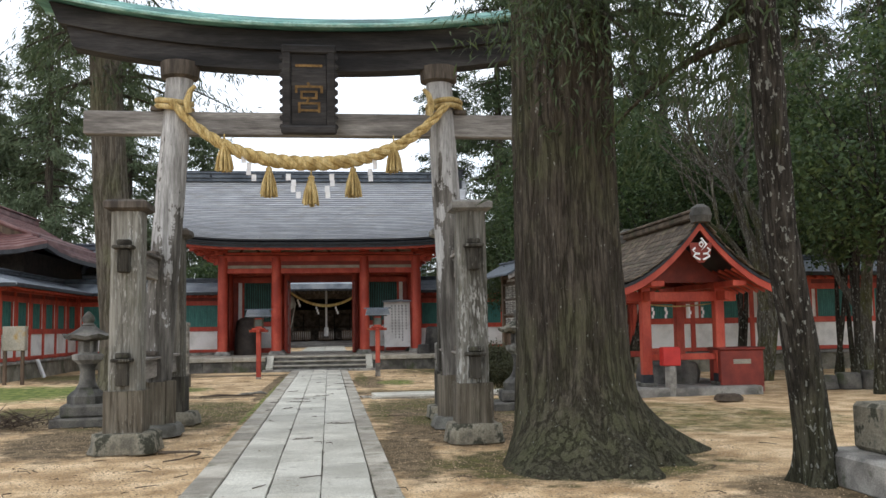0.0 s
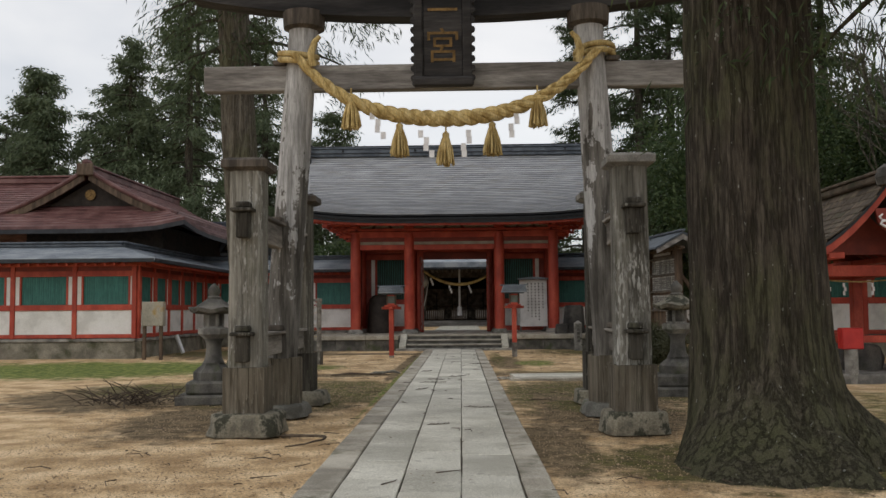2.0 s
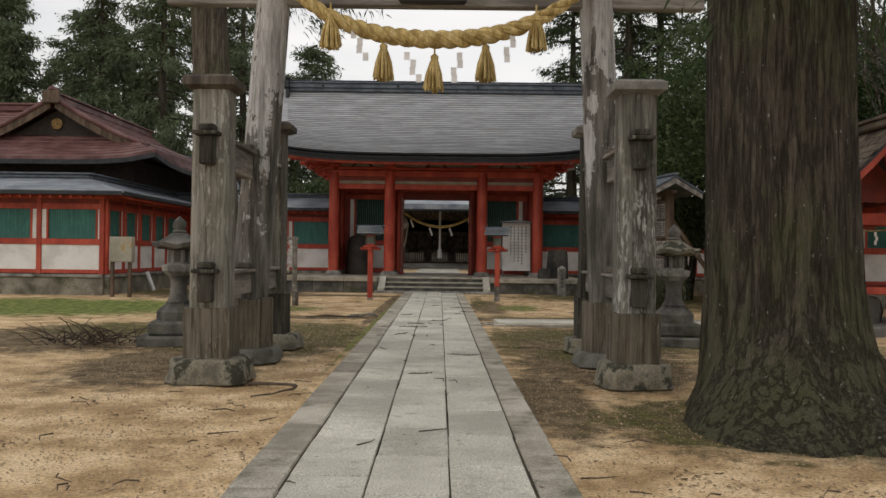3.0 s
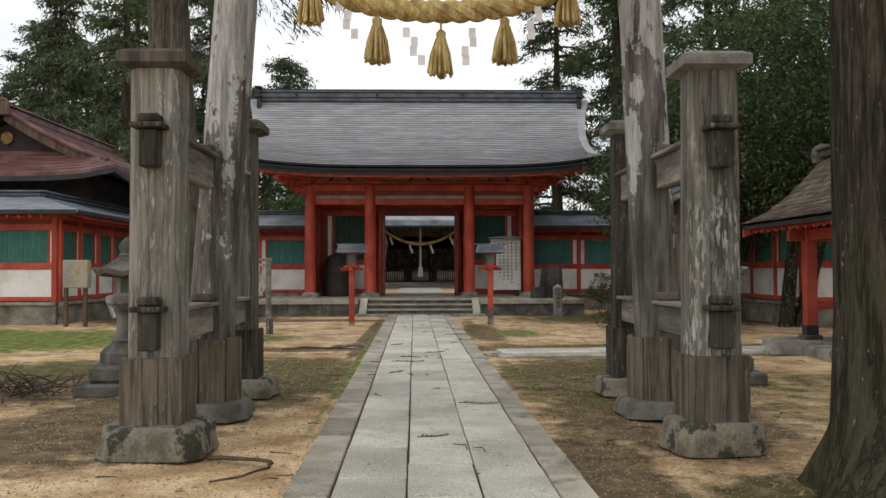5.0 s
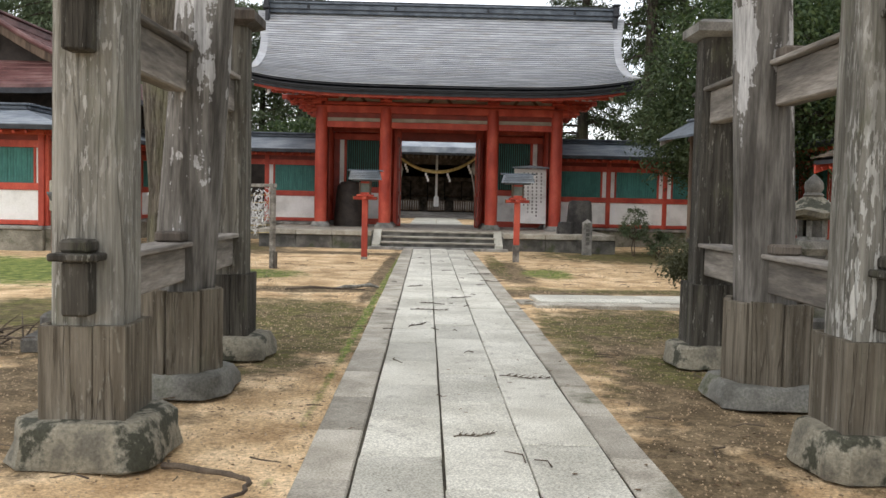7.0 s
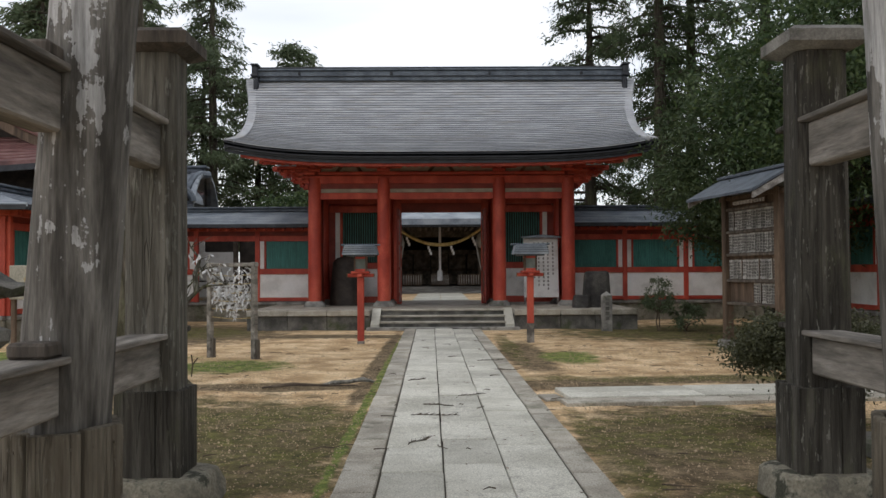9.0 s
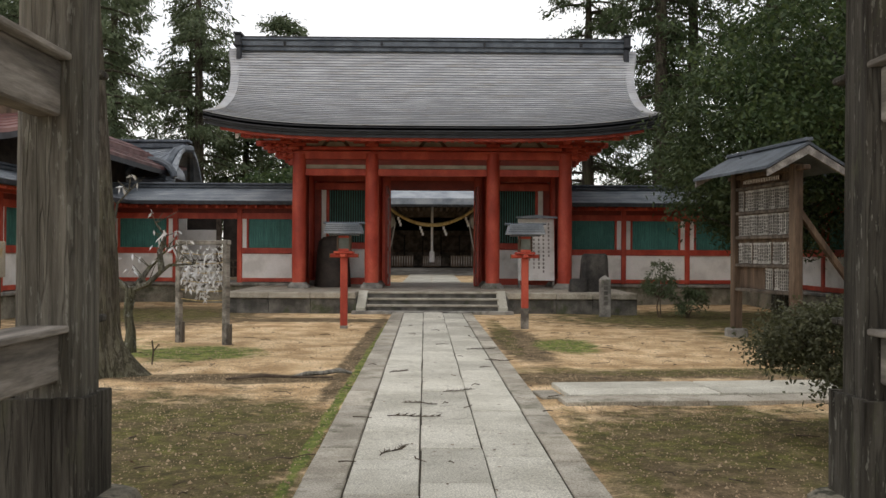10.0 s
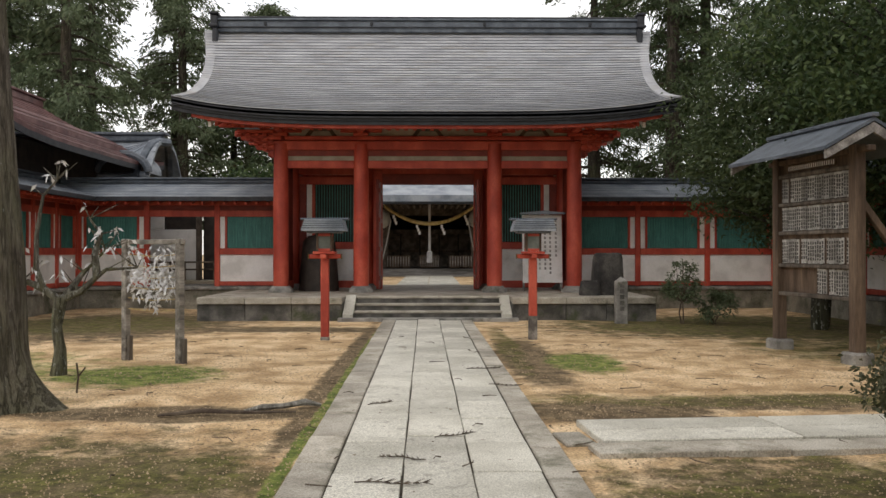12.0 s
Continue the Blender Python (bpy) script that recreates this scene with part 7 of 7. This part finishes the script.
    for x in (-1.3, 0.0, 1.3):
        box = thing("offering_box", (x * 1.2, 58.3, 0.81), "slatted dark wooden offering box", "offering box", "offering boxes")
        box.scale = (1.2, 1.2, 1.2)
        w = 0.5 if x else 0.42
        part("body", Shape().box(-w, w, -0.12, 0.3, 0.0, 0.5, 0.02), wood_brown, box)
        slats = Shape()
        for k in range(9):
            q = -w + 0.06 + k * (2 * w - 0.12) / 8
            slats.box(q - 0.02, q + 0.02, -0.15, -0.12, 0.05, 0.46, 0.004)
        part("slat", slats, wood_beam, box)
    yard = thing("inner_paving", (0, 0, 0), "pale granite paving between gate and hall", "paving")
    tagged(yard, kind="structure")
    me = Shape().box(-0.55, 0.55, -0.48, 0.48, 0, 0.05, 0.01).mesh("slab", slab_mat)
    part("yard_fill", Shape().box(-5.3, 5.3, 42.41, 56.5, -0.1, 0.40, 0.0), ground_mat, yard)
    for i in range(14):
        for x in (-0.56, 0.56):
            piece("slab", me, yard, x, 43.0 + i * 0.98, 0.402)


make_worship_hall()


# ---- service boxes, sticks and litter ----
# fallen cedar sprigs: x, y, turn, size
SPRIGS = [(-0.42, 18.95, -5, 1.3), (0.12, 20.4, 30, 1.0), (0.05, 19.6, 160, 0.9), (0.55, 24.8, 10, 1.2), (0.75, 23.4, -20, 1.0), (-0.55, 22.0, 40, 0.8), (0.02, 12.5, 15, 0.7), (0.45, 14.5, -15, 1.1), (-0.4, 17.3, 60, 1.0)]


def make_clutter():
    meter = thing("meter_box", (-9.5, 29.3, 0), "cream metal cabinet on two dark posts", "cabinet")
    part("case", Shape().box(-0.05, 0.62, -0.14, 0.14, 1.0, 1.75, 0.02), concrete, meter)
    for x in (0.0, 0.52):
        part("leg", Shape().box(x - 0.05, x + 0.05, -0.05, 0.05, -0.1, 1.2, 0.01), wood_brown, meter)
    small = thing("junction_box", (-9.88, 30.5, 1.18), "small cream junction box on the wall", "box")
    part("case", Shape().box(0.0, 0.2, -0.2, 0.2, 0.0, 0.5, 0.02), concrete, small)
    bend = [(0.02 + 0.58 * math.sin(2.75 * q / 16) + 0.02 * math.sin(q * 1.9), 0.1 - 0.052 * q + 0.012 * math.sin(q * 1.3), 0.005 + 0.045 * math.sin(math.pi * q / 16)) for q in range(17)]
    solid("fallen_branch", Shape().tube(bend, [0.02 - 0.0008 * q for q in range(17)], 8, wob=0.35), twig_mat,
          "curved reddish-brown fallen branch on the sand", "branch", at=(-1.66, 11.85, -0.02))
    solid("fallen_branch", Shape().tube([(0, 0, 0.03), (0.4, 0.1, 0.06), (0.9, 0.05, 0.05), (1.3, 0.2, 0.03)], [0.012, 0.024, 0.018, 0.008], 7, wob=0.5), twig_mat, "dark rotten branch lying on the sand", "branch", at=(-2.55, 21.7, -0.045))
    solid("old_stump", rough_stone(0.5, 0.4, 0.12, 5, 0.5), twig_mat, "low decayed stump in the sand", "stump", at=(8.3, 17.2, 0))
    solid("edging_stone_block", rough_stone(1.1, 0.35, 0.22, 15, 0.3), stone, "low mossy edging stone by the pavilion", "stone", at=(6.6, 20.4, 0))
    for x, y, turn, size in SPRIGS:
        sprig = Shape()
        r = random.Random(int(x * 100 + y * 10))
        line = [(q * 0.05 * size, 0.02 * math.sin(q * 1.1 + x), 0.012) for q in range(8)]
        sprig.tube(line, [0.005 - 0.0004 * q for q in range(8)], 5)
        for q in range(1, 8):
            for side in (-1, 1):
                for _ in range(3):
                    l = r.uniform(0.03, 0.085) * size
                    px, py, pz = line[q]
                    sprig.tube([(px, py, pz), (px + l * 0.7, py + side * l * r.uniform(0.3, 0.8), pz + r.uniform(0, 0.02))], [0.0035, 0.0015], 4, caps=False)
        solid("cedar_sprig", sprig, twig_mat, "dry brown cedar sprig fallen on the granite slabs", "twig", group="sprigs on the paving", at=(x, y, 0.026), turn=turn)
    root_line = [(0, 0, -0.03), (0.2, -0.08, 0.02), (0.42, -0.04, 0.03), (0.6, 0.1, 0.04), (0.75, 0.18, 0.0)]
    solid("surface_root", Shape().tube(root_line, [0.015, 0.03, 0.028, 0.035, 0.02], 8, wob=0.4), wood_post, "weathered tree root lying bare on the sand", "root", at=(-1.8, 22.1, -0.01))
    border = thing("stone_border", (11.6, 19.5, 0), "low border of rough stones edging the planted ground", "stone border", turn=-8)
    for k in range(9):
        ob = part("border_stone", rough_stone(0.55, 0.4, 0.3 + 0.05 * (k % 3), 120 + k, 0.3), stone_dark, border, smooth=True)
        ob.matrix_basis = pose(0.56 * k, 0.04 * (k % 2), 0, 0, 0, 5 * (k % 3))
    pipe = thing("white_pipe", (-9.55, 33.3, 0), "short white pipe leaning against the wall footing", "pipe")
    part("tube", Shape().tube([(0, 0, -0.02), (-0.22, -0.1, 0.62)], 0.07, 12), paper, pipe)
    rng = np.random.default_rng(21)
    n = 34000
    y = rng.uniform(3, 33, n)
    x = rng.normal(0, 3.6, n) + 0.2
    keep = (np.abs(x - 0.25) > 1.05) | (rng.random(n) < 0.1)
    keep &= np.array([noise.noise(Vector((a * 0.7, b * 0.7, 4))) + 0.5 * noise.noise(Vector((a * 2.5, b * 2.5, 9))) + rng.normal(0, 0.3) > 0.12 for a, b in zip(x, y)])
    c = np.stack([x, y, np.where(np.abs(x - 0.25) < 1.02, 0.032, -0.022)], axis=1)[keep]
    m = len(c)
    me = leaf_mesh("leaf_litter", c, leaf_dry, 0.05, 0.026, 0.0, 3)
    co = np.empty(12 * m)
    me.vertices.foreach_get("co", co)
    co = co.reshape(-1, 3)
    base = np.repeat(c[:, 2], 4)
    co[:, 2] = base + np.clip((co[:, 2] - base) * 0.3, 0.002, 0.022)
    me.vertices.foreach_set("co", co.ravel())
    tagged(new("leaf_litter", me), "scattered brown fallen leaves and needles", "leaf litter", kind="stuff")
    twigs = Shape()
    r = random.Random(31)
    for _ in range(420):
        px, py = r.gauss(0.2, 2.8), r.uniform(4, 32)
        if abs(px - 0.25) < 1.0 and r.random() < 0.75:
            continue
        z = 0.04 if abs(px - 0.25) < 1.02 else 0.006
        a, l = r.uniform(0, 6.28), r.uniform(0.05, 0.28)
        twigs.tube([(px, py, z), (px + math.cos(a) * l * 0.5, py + math.sin(a) * l * 0.5, z + 0.01), (px + math.cos(a + 0.4) * l, py + math.sin(a + 0.4) * l, z)], [0.006, 0.005, 0.003], 4, caps=False)
    tagged(new("twig_litter", twigs.mesh("twig_litter", twig_mat, tidy=False)), "scattered dry cedar twigs", "twigs", kind="stuff")
    g = np.random.default_rng(77)
    n = 60000
    px, py = g.uniform(-4.6, 5.6, n), 4 + 24 * g.random(n) ** 1.25
    ok = np.abs(px - 0.2) > 1.06
    px, py = px[ok], py[ok]
    n = len(px)
    s = g.uniform(0.003, 0.0085, n) * (1 + (g.random(n) < 0.05))
    shape = np.array([(-1, -0.8, -0.4), (1, -0.7, -0.4), (0.8, 1, -0.4), (-0.7, 1, -0.4), (0.1, 0, 1.0)])
    v = shape[None] * s[:, None, None]
    ang = g.uniform(0, 6.28, n)
    rx = v[:, :, 0] * np.cos(ang)[:, None] - v[:, :, 1] * np.sin(ang)[:, None] + px[:, None]
    ry = v[:, :, 0] * np.sin(ang)[:, None] + v[:, :, 1] * np.cos(ang)[:, None] + py[:, None]
    lift = np.array([-0.03 + (0.035 * noise.noise(Vector((a * 0.5, b * 0.5, 3))) + 0.012 * noise.noise(Vector((a * 2.3, b * 2.3, 8)))) * min(1, max(0, (abs(a - path_x(b)) - 0.9) / 0.8)) for a, b in zip(px, py)])
    co = np.stack([rx, ry, v[:, :, 2] + lift[:, None] + 0.003], axis=2).reshape(-1, 3)
    tri = np.array([(0, 1, 4), (1, 2, 4), (2, 3, 4), (3, 0, 4)])
    idx = (tri[None] + 5 * np.arange(n)[:, None, None]).reshape(-1)
    me = bpy.data.meshes.new("gravel")
    me.vertices.add(5 * n)
    me.vertices.foreach_set("co", co.ravel())
    me.loops.add(len(idx))
    me.loops.foreach_set("vertex_index", idx.astype(np.int32))
    me.polygons.add(4 * n)
    me.polygons.foreach_set("loop_start", np.arange(0, 12 * n, 3, dtype=np.int32))
    me.polygons.foreach_set("loop_total", np.full(4 * n, 3, dtype=np.int32))
    me.update(calc_edges=True)
    me.materials.append(gravel_mat)
    tagged(new("gravel", me), "scattered fine gravel on the sand", "gravel", kind="stuff")


make_clutter()
